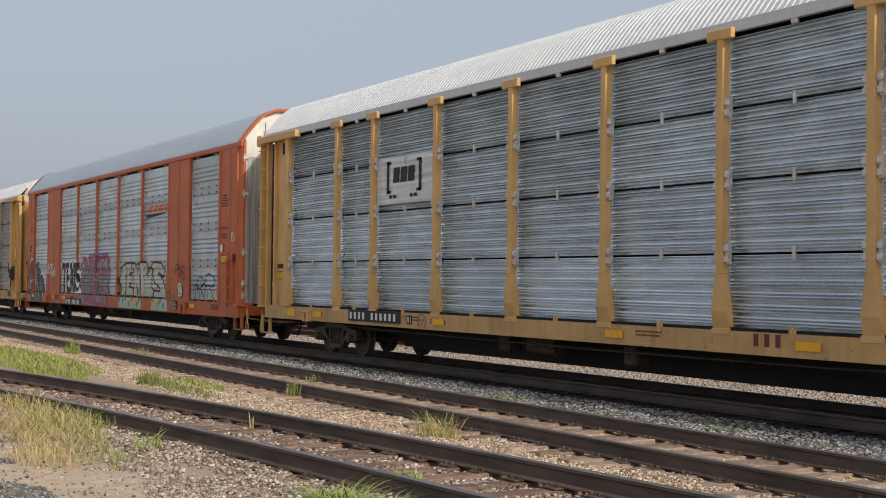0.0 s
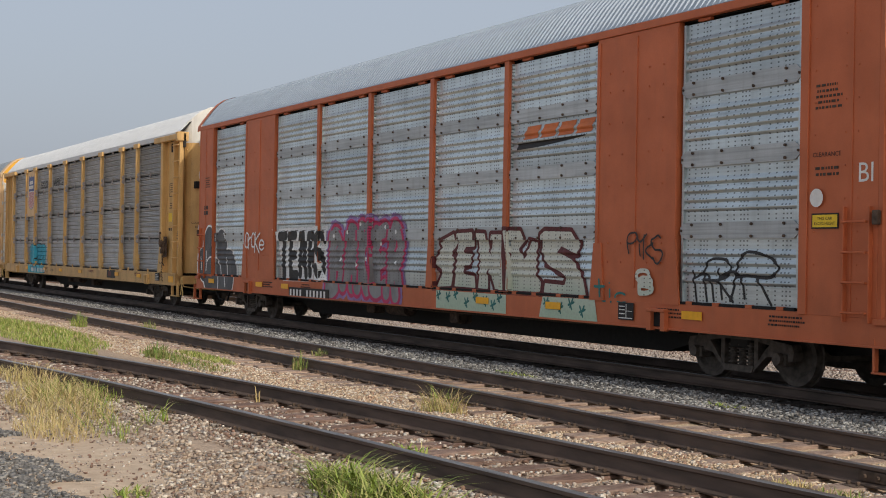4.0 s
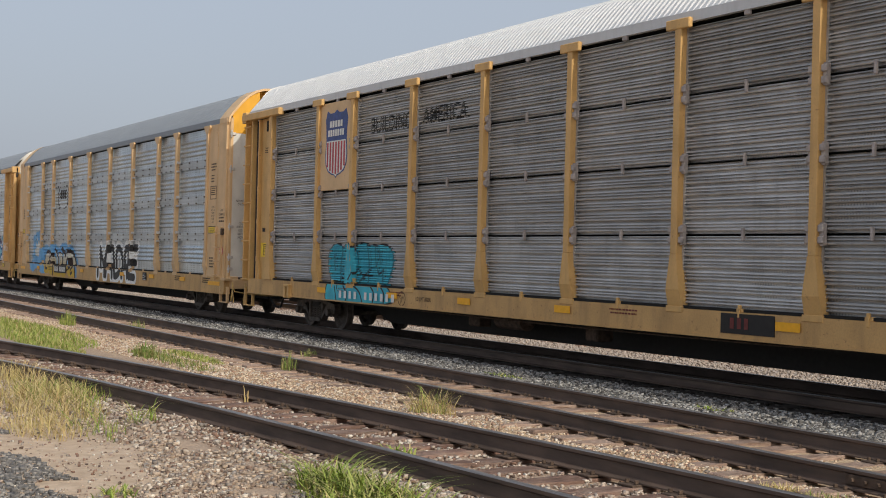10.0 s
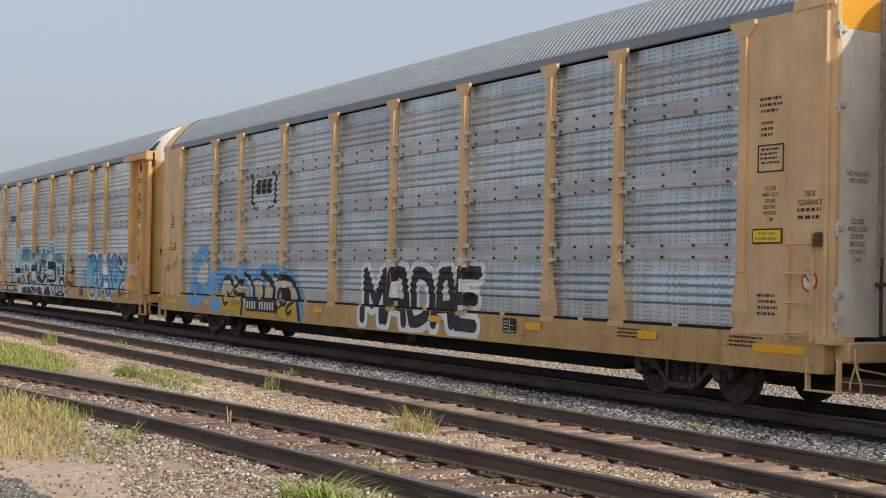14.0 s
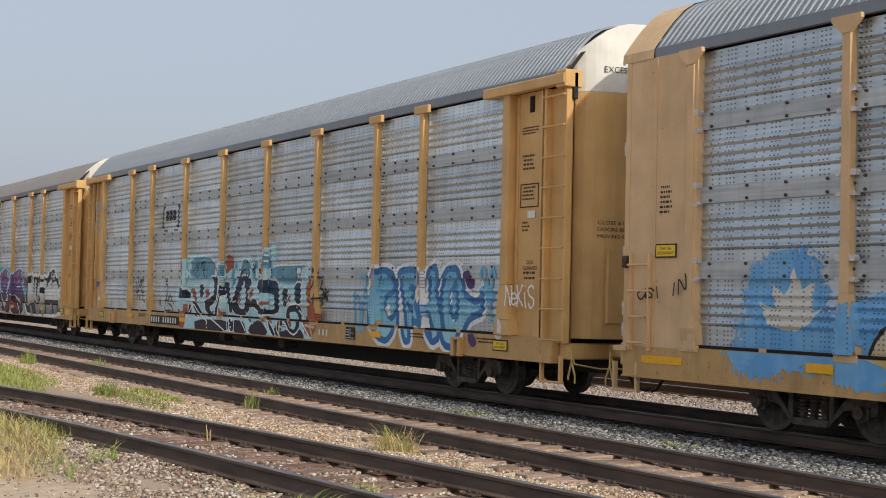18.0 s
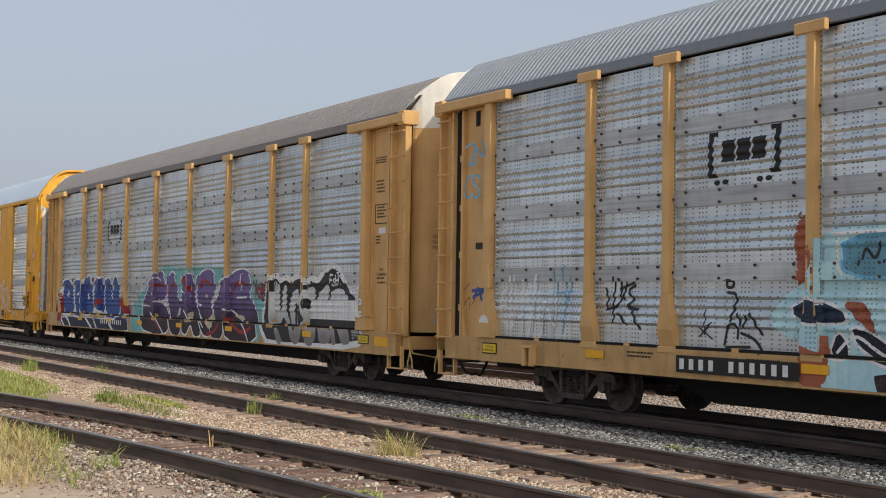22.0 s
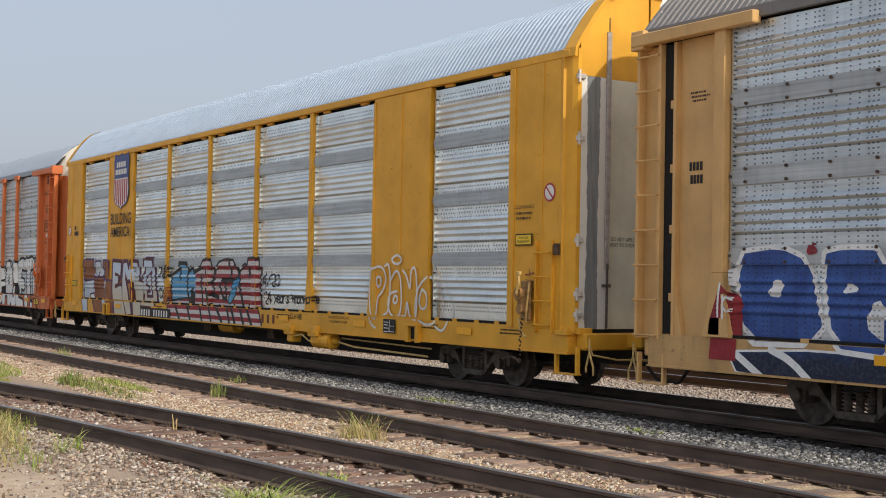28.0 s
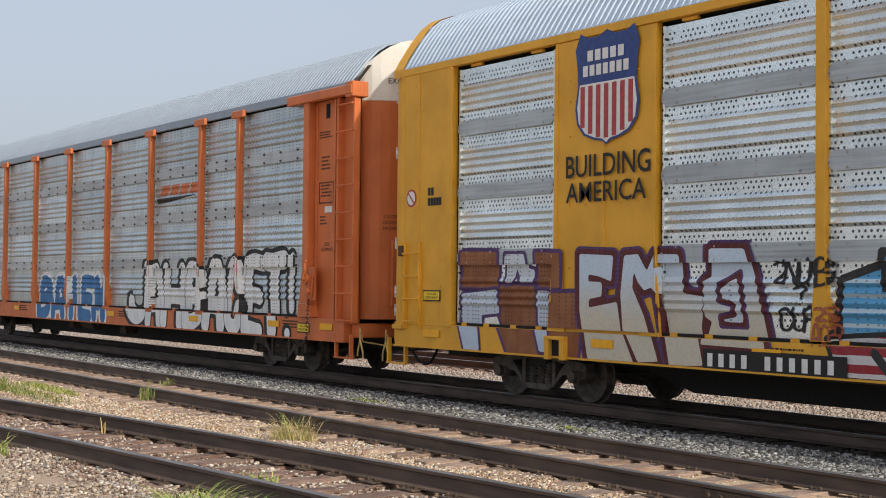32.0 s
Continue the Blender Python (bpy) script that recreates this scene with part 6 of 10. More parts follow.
P = {
    "white": spray("white_spray", (0.86, 0.87, 0.86), (0.78, 0.80, 0.80)), "black": spray("black_spray", (0.020, 0.020, 0.022), (0.035, 0.035, 0.036)),
    "silver": fade("silver_spray", (0.24, 0.225, 0.21), (0.66, 0.68, 0.68), 0.8, 1.5), "grey": spray("grey_spray", (0.085, 0.09, 0.10), (0.12, 0.125, 0.13)),
    "ash": spray("ash_grey_spray", (0.20, 0.20, 0.21), (0.28, 0.285, 0.29)), "magenta": spray("magenta_spray", (0.56, 0.045, 0.14), (0.46, 0.040, 0.12)), "lilac": spray("lilac_spray", (0.33, 0.22, 0.46)),
    "mint": fade("mint_spray", (0.42, 0.55, 0.42), (0.60, 0.62, 0.55), 0.7, 1.6), "wine": spray("wine_spray", (0.12, 0.022, 0.024)), "teal": spray("teal_spray", (0.03, 0.18, 0.17), punch=False),
    "cyan": spray("cyan_spray", (0.06, 0.50, 0.63), (0.05, 0.41, 0.54)), "sky": spray("sky_blue_spray", (0.12, 0.40, 0.66), (0.20, 0.50, 0.70)),
    "sun": fade("yellow_white_spray", (0.62, 0.40, 0.03), (0.66, 0.66, 0.60), 0.85, 1.55), "azure": fade("azure_spray", (0.16, 0.50, 0.72), (0.035, 0.22, 0.52), 0.7, 2.3),
    "pale": spray("pale_blue_spray", (0.54, 0.80, 0.84), (0.44, 0.70, 0.77)),
    "brick": spray("brick_red_spray", (0.32, 0.085, 0.045), (0.40, 0.12, 0.06)), "plum": fade("plum_spray", (0.030, 0.016, 0.024), (0.17, 0.12, 0.32), 0.9, 2.1),
    "navy": fade("navy_blue_spray", (0.014, 0.022, 0.05), (0.035, 0.09, 0.32), 0.8, 1.5), "turq": spray("turquoise_spray", (0.22, 0.55, 0.56)), "crimson": spray("crimson_spray", (0.33, 0.03, 0.04)),
    "brown": spray("brown_spray", (0.24, 0.085, 0.03), (0.30, 0.12, 0.05)), "ice": fade("ice_blue_spray", (0.50, 0.60, 0.72), (0.62, 0.68, 0.74), 0.7, 2.0), "violet": spray("violet_spray", (0.10, 0.045, 0.16)),
    "flag": stripes("red_white_stripes", (0.30, 0.028, 0.035), (0.62, 0.60, 0.60), 0.20), "flagblue": stripes("blue_white_dashes", (0.10, 0.36, 0.62), (0.50, 0.64, 0.72), 0.17, 0.72),
    "glow": fade("light_azure_spray", (0.34, 0.66, 0.78), (0.16, 0.44, 0.66), 0.8, 2.2), "midblue": spray("mid_blue_spray", (0.045, 0.17, 0.40), (0.06, 0.22, 0.46)), "slate": spray("slate_blue_spray", (0.15, 0.36, 0.47)),
    "haze": spray("bright_blue_spray", (0.13, 0.38, 0.70), (0.20, 0.46, 0.74)), "creamice": fade("cream_to_ice_spray", (0.60, 0.55, 0.44), (0.55, 0.66, 0.78), 1.2, 2.0, False), "umber": spray("dark_brown_spray", (0.035, 0.018, 0.014)),
    "line": spray("white_marker_line", (0.80, 0.80, 0.78), punch=False),
    "inkblue": fade("dark_ink_blue_spray", (0.012, 0.016, 0.030), (0.022, 0.085, 0.17), 1.3, 2.5), "cream": spray("cream_spray", (0.72, 0.62, 0.44)),
    "bluefill": spray("royal_blue_spray", (0.045, 0.11, 0.36), (0.03, 0.07, 0.26)), "ghost": spray("faded_white_spray", (0.50, 0.52, 0.53)),
}


spray_line(car_a, P["ghost"], [[(-10.76, 5.09), (-10.80, 4.46)], [(-10.76, 5.09), (-10.45, 4.78)], [(-11.48, 4.71), (-10.45, 4.64)], [(-11.16, 5.11), (-10.46, 5.09)]], 0.02, "faint scraped strokes", soft=0)
# orange-red car
poly(car_b, P["white"], [(-7.28, 2.37), (-4.02, 2.42), (-3.95, 1.09), (-6.51, 1.07), (-6.71, 1.28)], 0.0050)
spray_word(car_b, [("T", -7.02, -6.37, 1.09, 2.31), ("E", -6.37, -5.75, 1.11, 2.32), ("A", -5.75, -5.16, 1.14, 2.32), ("R", -5.16, -4.59, 1.16, 2.33), ("S", -4.59, -4.05, 1.18, 2.33)], 0.19, [(0.0, P["black"], "letter", {})], 3, "block graffiti letters in black on white", soft=1)
spray_word(car_b, [("B", -3.88, -2.99, 0.71, 2.39), ("A", -3.07, -2.17, 0.88, 2.46), ("K", -2.30, -1.39, 0.84, 2.53), ("E", -1.52, -0.67, 0.84, 2.43), ("R", -0.79, 0.01, 0.78, 2.46)], 0.23, [(0.14, P["lilac"], "word", {"ragged": 0.03}), (-0.02, P["ash"], "letter", {"rim": 0.085, "edge": P["magenta"], "core": 9, "inner": P["ash"]})], 5, "large graffiti letters in grey with magenta rims", wild=0.08)
spray_area(car_b, "paint_patch", P["white"], [("oval", (-3.53, 2.17, 0.06, 0.05))], 0.0, "white spray dots")
spray_area(car_b, "paint_patch", P["white"], [("oval", (-2.77, 2.25, 0.05, 0.05))], 0.0, "white spray dots")
spray_area(car_b, "paint_patch", P["white"], [("oval", (-2.19, 2.43, 0.05, 0.05))], 0.0, "white spray dots")
spray_area(car_b, "paint_patch", P["white"], [("oval", (-0.93, 2.35, 0.04, 0.05))], 0.0, "white spray dots")
spray_area(car_b, "paint_patch", P["white"], [("oval", (-0.31, 2.24, 0.04, 0.05))], 0.0, "white spray dots")
spray_area(car_b, "paint_patch", P["white"], [("oval", (-1.12, 1.99, 0.05, 0.05))], 0.0, "white spray dots")
spray_area(car_b, "paint_patch", P["white"], [("oval", (-2.37, 1.53, 0.05, 0.05))], 0.0, "white spray dots")
spray_area(car_b, "paint_patch", P["white"], [("oval", (-0.36, 1.59, 0.05, 0.05))], 0.0, "white spray dots")
spray_area(car_b, "paint_patch", P["white"], [("oval", (-1.65, 1.66, 0.05, 0.05))], 0.0, "white spray dots")
spray_area(car_b, "paint_patch", P["white"], [("oval", (-3.21, 1.64, 0.06, 0.05))], 0.0, "white spray dots")
spray_area(car_b, "paint_patch", P["white"], [("oval", (-12.66, 1.39, 0.50, 0.48)), ("oval", (-12.15, 1.67, 0.55, 0.81)), ("oval", (-11.49, 1.75, 0.54, 0.65)), ("oval", (-10.78, 1.15, 0.61, 0.69)), ("oval", (-11.76, 1.02, 0.92, 0.53))], 0.045, "white outline round a grey graffiti cloud")
spray_area(car_b, "paint_patch", P["grey"], [("oval", (-12.66, 1.39, 0.50, 0.48)), ("oval", (-12.15, 1.67, 0.55, 0.81)), ("oval", (-11.49, 1.75, 0.54, 0.65)), ("oval", (-10.78, 1.15, 0.61, 0.69)), ("oval", (-11.76, 1.02, 0.92, 0.53))], 0.0, "grey graffiti cloud")
spray_line(car_b, P["white"], [[(-12.40, 1.22), (-12.35, 1.49), (-12.08, 1.63), (-11.75, 1.61), (-11.51, 1.38), (-11.43, 1.03), (-11.46, 0.69)], [(-10.97, 1.61), (-10.94, 1.18), (-10.85, 0.81)], [(-11.87, 2.25), (-11.85, 1.94), (-11.83, 1.68)], [(-12.86, 1.62), (-12.79, 1.25)], [(-12.39, 1.78), (-12.38, 1.49)]], 0.025, "thin white graffiti strokes")
spray_word(car_b, [("C", -9.25, -8.94, 1.88, 2.27), ("r", -8.99, -8.71, 1.86, 2.30), ("O", -8.77, -8.47, 1.88, 2.28), ("K", -8.49, -8.14, 1.77, 2.29), ("e", -8.18, -7.83, 1.81, 2.25)], 0.02, [(0.018, P["white"], "word", {})], 2, "thin white graffiti tag", wild=0.12)
spray_piece(car_b, [[(1.39, 1.65), (1.67, 1.91), (1.56, 2.01), (2.19, 2.18), (2.27, 2.01), (2.03, 1.76), (2.17, 1.73), (2.08, 1.37), (2.02, 1.17), (1.44, 1.14), (1.72, 1.47), (1.50, 1.54)], [(2.30, 2.19), (2.91, 2.21), (2.92, 1.94), (2.58, 1.93), (2.55, 1.81), (2.86, 1.79), (2.80, 1.59), (2.53, 1.57), (2.57, 1.41), (2.94, 1.38), (2.98, 1.16), (2.16, 1.17), (2.28, 1.73)], [(3.05, 2.19), (3.38, 2.18), (3.56, 1.74), (3.61, 2.16), (3.99, 2.16), (4.10, 1.67), (4.14, 1.15), (3.71, 1.16), (3.57, 1.39), (3.43, 1.56), (3.45, 1.15), (3.08, 1.16), (3.17, 1.66)], [(4.11, 2.23), (4.64, 2.22), (4.76, 2.07), (4.53, 1.91), (4.75, 1.71), (4.95, 2.04), (5.15, 2.01), (5.14, 1.42), (5.27, 1.32), (5.24, 1.15), (4.24, 1.15), (4.26, 1.67)], [(5.30, 2.14), (5.44, 2.21), (6.26, 2.19), (6.47, 2.00), (6.41, 1.82), (5.88, 1.95), (5.81, 1.84), (6.27, 1.72), (6.53, 1.47), (6.65, 1.14), (5.36, 1.15), (5.40, 1.31), (6.01, 1.29), (6.08, 1.45), (5.46, 1.65), (5.31, 1.88)]], [(0.075, P["wine"]), (0.0, P["mint"])], "graffiti letters in pale mint and wine red", 0, step=0.028)
poly(car_b, P["mint"], [(1.59, 1.08), (4.26, 1.07), (4.27, 0.70), (1.60, 0.71)], 0.0085)
poly(car_b, P["mint"], [(5.49, 1.10), (7.04, 1.09), (7.13, 0.73), (5.37, 0.72)], 0.0085)
for x, z in [(1.70, 0.99), (2.09, 0.96), (2.40, 1.02), (2.82, 0.88), (3.15, 1.00), (3.52, 0.93), (3.81, 0.87), (4.03, 1.00), (5.60, 0.98), (6.03, 0.91), (6.36, 0.99), (6.69, 0.88)]:
    spray_line(car_b, P["teal"], [[(x - 0.07, z + 0.08), (x + 0.02, z - 0.09)], [(x - 0.08, z - 0.02), (x + 0.09, z + 0.03)], [(x + 0.06, z + 0.09), (x - 0.03, z - 0.06)]], 0.02, "small teal splash", soft=0)
spray_word(car_b, [("n", 9.47, 9.87, 1.14, 1.82), ("R", 9.71, 10.30, 1.15, 1.79), ("n", 10.01, 10.51, 1.19, 1.85), ("R", 10.30, 11.17, 1.17, 1.86)], 0.02, [(0.012, P["black"], "word", {})], 4, "thin black graffiti tag", wild=0.1)
spray_word(car_b, [("P", 7.96, 8.22, 1.83, 2.17), ("Y", 8.16, 8.42, 1.79, 2.15), ("k", 8.36, 8.61, 1.75, 2.13), ("S", 8.56, 8.81, 1.71, 2.11)], 0.02, [(0.01, P["black"], "word", {})], 7, "thin black graffiti tag", wild=0.2)
spray_word(car_b, [("O", 8.18, 8.53, 1.39, 1.60), ("B", 8.25, 8.62, 1.21, 1.48)], 0.1, [(0.02, P["mint"], "word", {})], 7, "small pale graffiti tag")
spray_word(car_b, [("t", 7.04, 7.34, 1.06, 1.43), ("i", 7.34, 7.63, 1.05, 1.38), ("c", 7.63, 7.92, 1.04, 1.33)], 0.05, [(0.008, P["teal"], "word", {})], 8, "thin teal graffiti tag")
# sooty tan car
spray_piece(car_c, [[(-8.27, 0.60), (-8.40, 0.84), (-8.29, 1.09), (-8.19, 1.16), (-8.40, 1.46), (-8.37, 1.83), (-8.08, 2.00), (-7.74, 1.97), (-7.62, 1.87), (-7.43, 2.02), (-7.11, 2.02), (-6.98, 1.92), (-6.75, 2.02), (-6.48, 2.01), (-6.34, 1.93), (-6.17, 1.98), (-5.97, 1.95), (-5.72, 1.99), (-5.32, 1.94), (-5.14, 1.80), (-5.10, 1.59), (-5.27, 1.32), (-5.37, 1.15), (-5.08, 1.00), (-4.89, 0.77), (-6.89, 0.72)]], [(0.035, P["black"]), (0.0, P["cyan"])], "rounded cyan graffiti letters with black rims")
for stroke in [[(-7.62, 1.87), (-7.72, 1.53), (-7.70, 1.27), (-7.76, 0.99)], [(-8.19, 1.16), (-7.83, 1.16)], [(-6.98, 1.92), (-6.79, 1.73), (-6.82, 1.44), (-7.07, 1.22)], [(-7.69, 1.22), (-7.46, 1.27), (-7.29, 1.13)], [(-6.78, 1.46), (-6.46, 1.22)], [(-6.70, 1.19), (-6.19, 1.46)], [(-6.71, 1.34), (-6.20, 1.32)], [(-6.34, 1.93), (-6.23, 1.57), (-6.28, 1.16)], [(-5.97, 1.95), (-5.94, 1.57), (-5.77, 1.33), (-5.56, 1.47)], [(-5.56, 1.47), (-5.60, 1.21)], [(-5.78, 1.89), (-5.72, 1.58)], [(-7.31, 1.78), (-7.37, 1.42)], [(-8.07, 1.77), (-8.02, 1.41)], [(-7.88, 1.05), (-7.75, 0.67)], [(-7.42, 1.07), (-7.19, 0.90), (-7.29, 0.69)], [(-7.07, 1.14), (-6.57, 0.99), (-6.42, 0.75)], [(-6.08, 1.12), (-5.82, 0.97), (-5.91, 0.75)], [(-5.61, 1.14), (-5.33, 0.96), (-5.39, 0.76)]]:
    spray_line(car_c, P["black"], [stroke], 0.022, "black graffiti outline")
spray_line(car_c, P["ghost"], [[(-11.37, 1.23), (-11.24, 1.60), (-10.83, 1.66)], [(-10.83, 1.66), (-10.66, 1.97), (-10.32, 2.00), (-10.19, 1.69), (-9.79, 1.54), (-9.79, 1.29)], [(-9.77, 4.19), (-9.67, 1.43)], [(-10.15, 4.58), (-10.19, 5.04), (-9.51, 4.60)], [(-9.96, 4.96), (-10.15, 4.61)]], 0.014, "faint chalk strokes", soft=1)
# worn tan car with black and white letters
spray_word(car_d, [("M", 0.03, 1.15, 0.73, 1.91), ("A", 1.11, 2.17, 0.73, 1.92), ("D", 2.13, 3.12, 0.73, 1.93), ("A", 3.08, 4.01, 0.74, 1.94), ("E", 3.98, 4.85, 0.74, 1.95)], 0.145, [(0.13, P["white"], "word", {}), (0.0, P["black"], "letter", {})], 11, "tall black graffiti letters with white rims", soft=1)
spray_area(car_d, "paint_patch", P["haze"], [("oval", (-10.08, 1.85, 0.75, 0.51)), ("oval", (-9.90, 1.29, 1.08, 0.42)), ("oval", (-10.01, 2.22, 0.54, 0.24)), ("oval", (-10.48, 1.08, 0.60, 0.34))], 0.0, "bright blue spray haze", ragged=0.10)
spray_area(car_d, "paint_patch", P["haze"], [("blob", [(-9.13, 0.77), (-9.21, 1.67), (-8.43, 1.86), (-7.45, 1.74), (-6.99, 1.92), (-6.17, 1.73), (-5.76, 1.91), (-4.92, 1.94), (-4.10, 1.83), (-3.59, 1.66), (-3.24, 1.34), (-2.98, 1.01), (-2.89, 0.68), (-3.20, 0.66), (-3.34, 1.06), (-5.26, 1.04), (-8.45, 0.72)])], 0.03, "bright blue spray haze", ragged=0.06)
spray_piece(car_d, [[(-8.71, 1.10), (-8.61, 1.34), (-8.34, 1.54), (-8.00, 1.59), (-7.63, 1.49), (-7.57, 1.37), (-7.96, 1.17), (-7.49, 1.29), (-7.44, 0.73), (-8.38, 0.74), (-8.28, 0.99)], [(-7.79, 1.18), (-7.44, 1.46), (-7.18, 1.65), (-6.94, 1.56), (-6.84, 1.41), (-6.58, 1.34), (-6.60, 1.14), (-6.55, 0.67), (-6.83, 0.66), (-7.46, 0.73)], [(-6.84, 1.66), (-6.70, 1.74), (-6.45, 1.67), (-6.20, 1.44), (-6.16, 1.14), (-6.21, 0.62), (-6.53, 0.63), (-6.34, 1.07), (-6.48, 1.39)], [(-6.27, 1.54), (-6.03, 1.61), (-5.70, 1.60), (-5.44, 1.49), (-5.60, 1.33), (-5.48, 1.17), (-5.37, 0.64), (-6.21, 0.63), (-6.14, 1.08)], [(-5.70, 1.76), (-5.34, 1.65), (-4.99, 1.57), (-4.89, 1.45), (-4.80, 1.14), (-4.59, 0.64), (-5.37, 0.64), (-5.53, 1.34), (-5.28, 1.50)]], [(0.0, P["sun"])], "graffiti letters fading from white to yellow")
spray_piece(car_d, [[(-4.92, 1.69), (-4.64, 1.69), (-4.31, 1.62), (-4.54, 1.38), (-4.68, 1.13), (-4.41, 0.86), (-4.60, 1.00), (-4.85, 1.28)], [(-4.34, 1.62), (-3.98, 1.69), (-3.64, 1.57), (-3.40, 1.34), (-3.31, 1.19), (-3.46, 1.05), (-3.21, 0.93), (-3.05, 0.67), (-4.20, 0.66), (-4.37, 0.86), (-4.68, 1.13), (-4.58, 1.38)]], [(0.0, P["sun"])], "graffiti letters fading from white to yellow")
spray_line(car_d, P["umber"], [[(-8.22, 1.59), (-8.02, 1.62), (-7.77, 1.56), (-7.66, 1.42)], [(-6.79, 1.71), (-6.51, 1.66), (-6.24, 1.42), (-6.20, 1.14)], [(-5.58, 1.40), (-5.53, 1.24), (-5.64, 1.10)], [(-7.49, 1.26), (-6.96, 1.21), (-6.74, 1.04), (-6.83, 0.71)]], 0.070, "dark brown graffiti shadows")
spray_line(car_d, P["umber"], [[(-5.65, 1.74), (-5.22, 1.61), (-4.95, 1.49), (-4.87, 1.34), (-4.93, 1.13)], [(-4.21, 1.65), (-3.88, 1.65), (-3.54, 1.46), (-3.33, 1.18)], [(-3.23, 1.07), (-3.12, 0.68)]], 0.090, "dark brown graffiti shadows")
spray_line(car_d, P["umber"], [[(-8.07, 1.20), (-7.97, 1.16)], [(-8.17, 1.06), (-8.06, 0.89), (-7.83, 0.95)], [(-7.18, 1.65), (-6.97, 1.57), (-6.90, 1.45), (-7.17, 1.36), (-7.51, 1.31)], [(-4.86, 1.69), (-4.59, 1.67), (-4.33, 1.59)], [(-3.33, 1.17), (-3.61, 1.04), (-3.94, 0.92), (-3.80, 0.75), (-3.62, 0.86)]], 0.050, "dark brown graffiti shadows")
spray_line(car_d, P["umber"], [[(-7.85, 1.17), (-7.55, 1.36), (-7.18, 1.63)], [(-6.27, 1.55), (-5.86, 1.61), (-5.51, 1.51)], [(-4.33, 1.59), (-4.56, 1.37), (-4.67, 1.13), (-4.41, 0.87), (-4.10, 1.05)], [(-8.67, 1.15), (-8.57, 1.35), (-8.31, 1.55)]], 0.025, "dark brown graffiti shadows")
spray_area(car_d, "paint_patch", P["umber"], [("oval", (-4.10, 1.18, 0.26, 0.24))], 0.0, "dark brown blot")
spray_area(car_d, "paint_patch", P["haze"], [("oval", (-4.07, 1.18, 0.13, 0.13))], 0.0, "blue blot")
spray_line(car_d, P["haze"], [[(-4.06, 1.74), (-3.65, 1.67), (-3.37, 1.42), (-3.21, 1.19)], [(-3.14, 1.07), (-3.02, 0.69)], [(-6.67, 1.77), (-6.39, 1.70), (-6.14, 1.44), (-6.09, 1.16)]], 0.035, "bright blue graffiti rim")
poly(car_d, P["sun"], [(-10.41, 1.47), (-10.54, 1.75), (-10.24, 1.66), (-10.34, 1.99), (-10.08, 1.85), (-9.89, 2.22), (-9.80, 1.92), (-9.58, 2.03), (-9.60, 1.62), (-9.42, 1.71), (-9.66, 1.48), (-9.90, 1.38), (-10.15, 1.40)], 0.0080)
spray_word(car_d, [("a", -12.97, -12.78, 1.75, 1.97), ("s", -12.78, -12.59, 1.77, 2.00), ("i", -12.59, -12.41, 1.78, 2.03), ("i", -12.23, -12.05, 1.81, 2.09), ("g", -12.05, -11.88, 1.83, 2.12)], 0.02, [(0.01, P["black"], "word", {})], 14, "thin black graffiti tag", wild=0.15)
# tan car with blue letters
spray_piece(car_e, [[(6.71, 2.21), (7.45, 2.31), (7.89, 2.19), (8.00, 1.78), (8.01, 1.38), (8.02, 1.00), (7.69, 0.75), (7.24, 0.82), (6.85, 1.16)], [(7.98, 2.25), (8.59, 2.31), (8.97, 2.22), (9.06, 2.01), (8.84, 1.77), (9.08, 1.41), (9.20, 1.09), (8.81, 1.19), (8.63, 1.33), (8.65, 1.12), (8.66, 0.81), (8.40, 0.77), (8.24, 1.03), (8.17, 1.56), (8.01, 1.92)], [(9.09, 2.14), (9.30, 2.36), (9.55, 2.30), (9.62, 2.10), (9.52, 1.85), (9.72, 1.43), (9.81, 0.92), (9.48, 0.79), (9.22, 0.99), (9.00, 1.37), (8.91, 1.54), (9.18, 1.76)], [(9.65, 2.08), (9.92, 2.32), (10.31, 2.30), (10.46, 2.02), (10.57, 1.79), (10.96, 1.70), (11.04, 1.93), (11.19, 1.93), (11.17, 1.41), (10.71, 1.30), (10.52, 1.11), (10.32, 0.73), (9.88, 0.77), (9.64, 1.18), (9.58, 1.68)]], [(0.085, P["white"]), (0.0, P["midblue"]), (-0.13, P["glow"])], "big light blue bubble graffiti letters with white rims")
spray_line(car_e, P["midblue"], [[(7.61, 2.14), (7.85, 1.92), (7.77, 1.75), (7.47, 1.75), (7.42, 1.44), (7.69, 1.24), (7.84, 1.38)], [(8.46, 1.90), (8.73, 1.84), (8.56, 1.71)], [(8.38, 1.57), (8.62, 1.40), (8.81, 1.18)], [(10.14, 1.98), (9.98, 1.78), (10.00, 1.44), (10.16, 1.28), (10.29, 1.57), (10.14, 1.98)], [(9.17, 1.41), (9.31, 1.16), (9.44, 1.00)]], 0.06, "blue graffiti strokes")
spray_piece(car_e, [[(7.49, 1.57), (7.63, 1.55), (7.69, 1.37), (7.56, 1.29), (7.46, 1.41)], [(9.10, 1.74), (9.18, 1.80), (9.19, 1.63), (9.11, 1.54), (9.05, 1.58)], [(9.99, 1.83), (10.05, 1.85), (10.05, 1.60), (9.98, 1.56)], [(10.03, 1.31), (10.16, 1.33), (10.08, 1.24)]], [(0.0, P["white"])], "white letter cores")
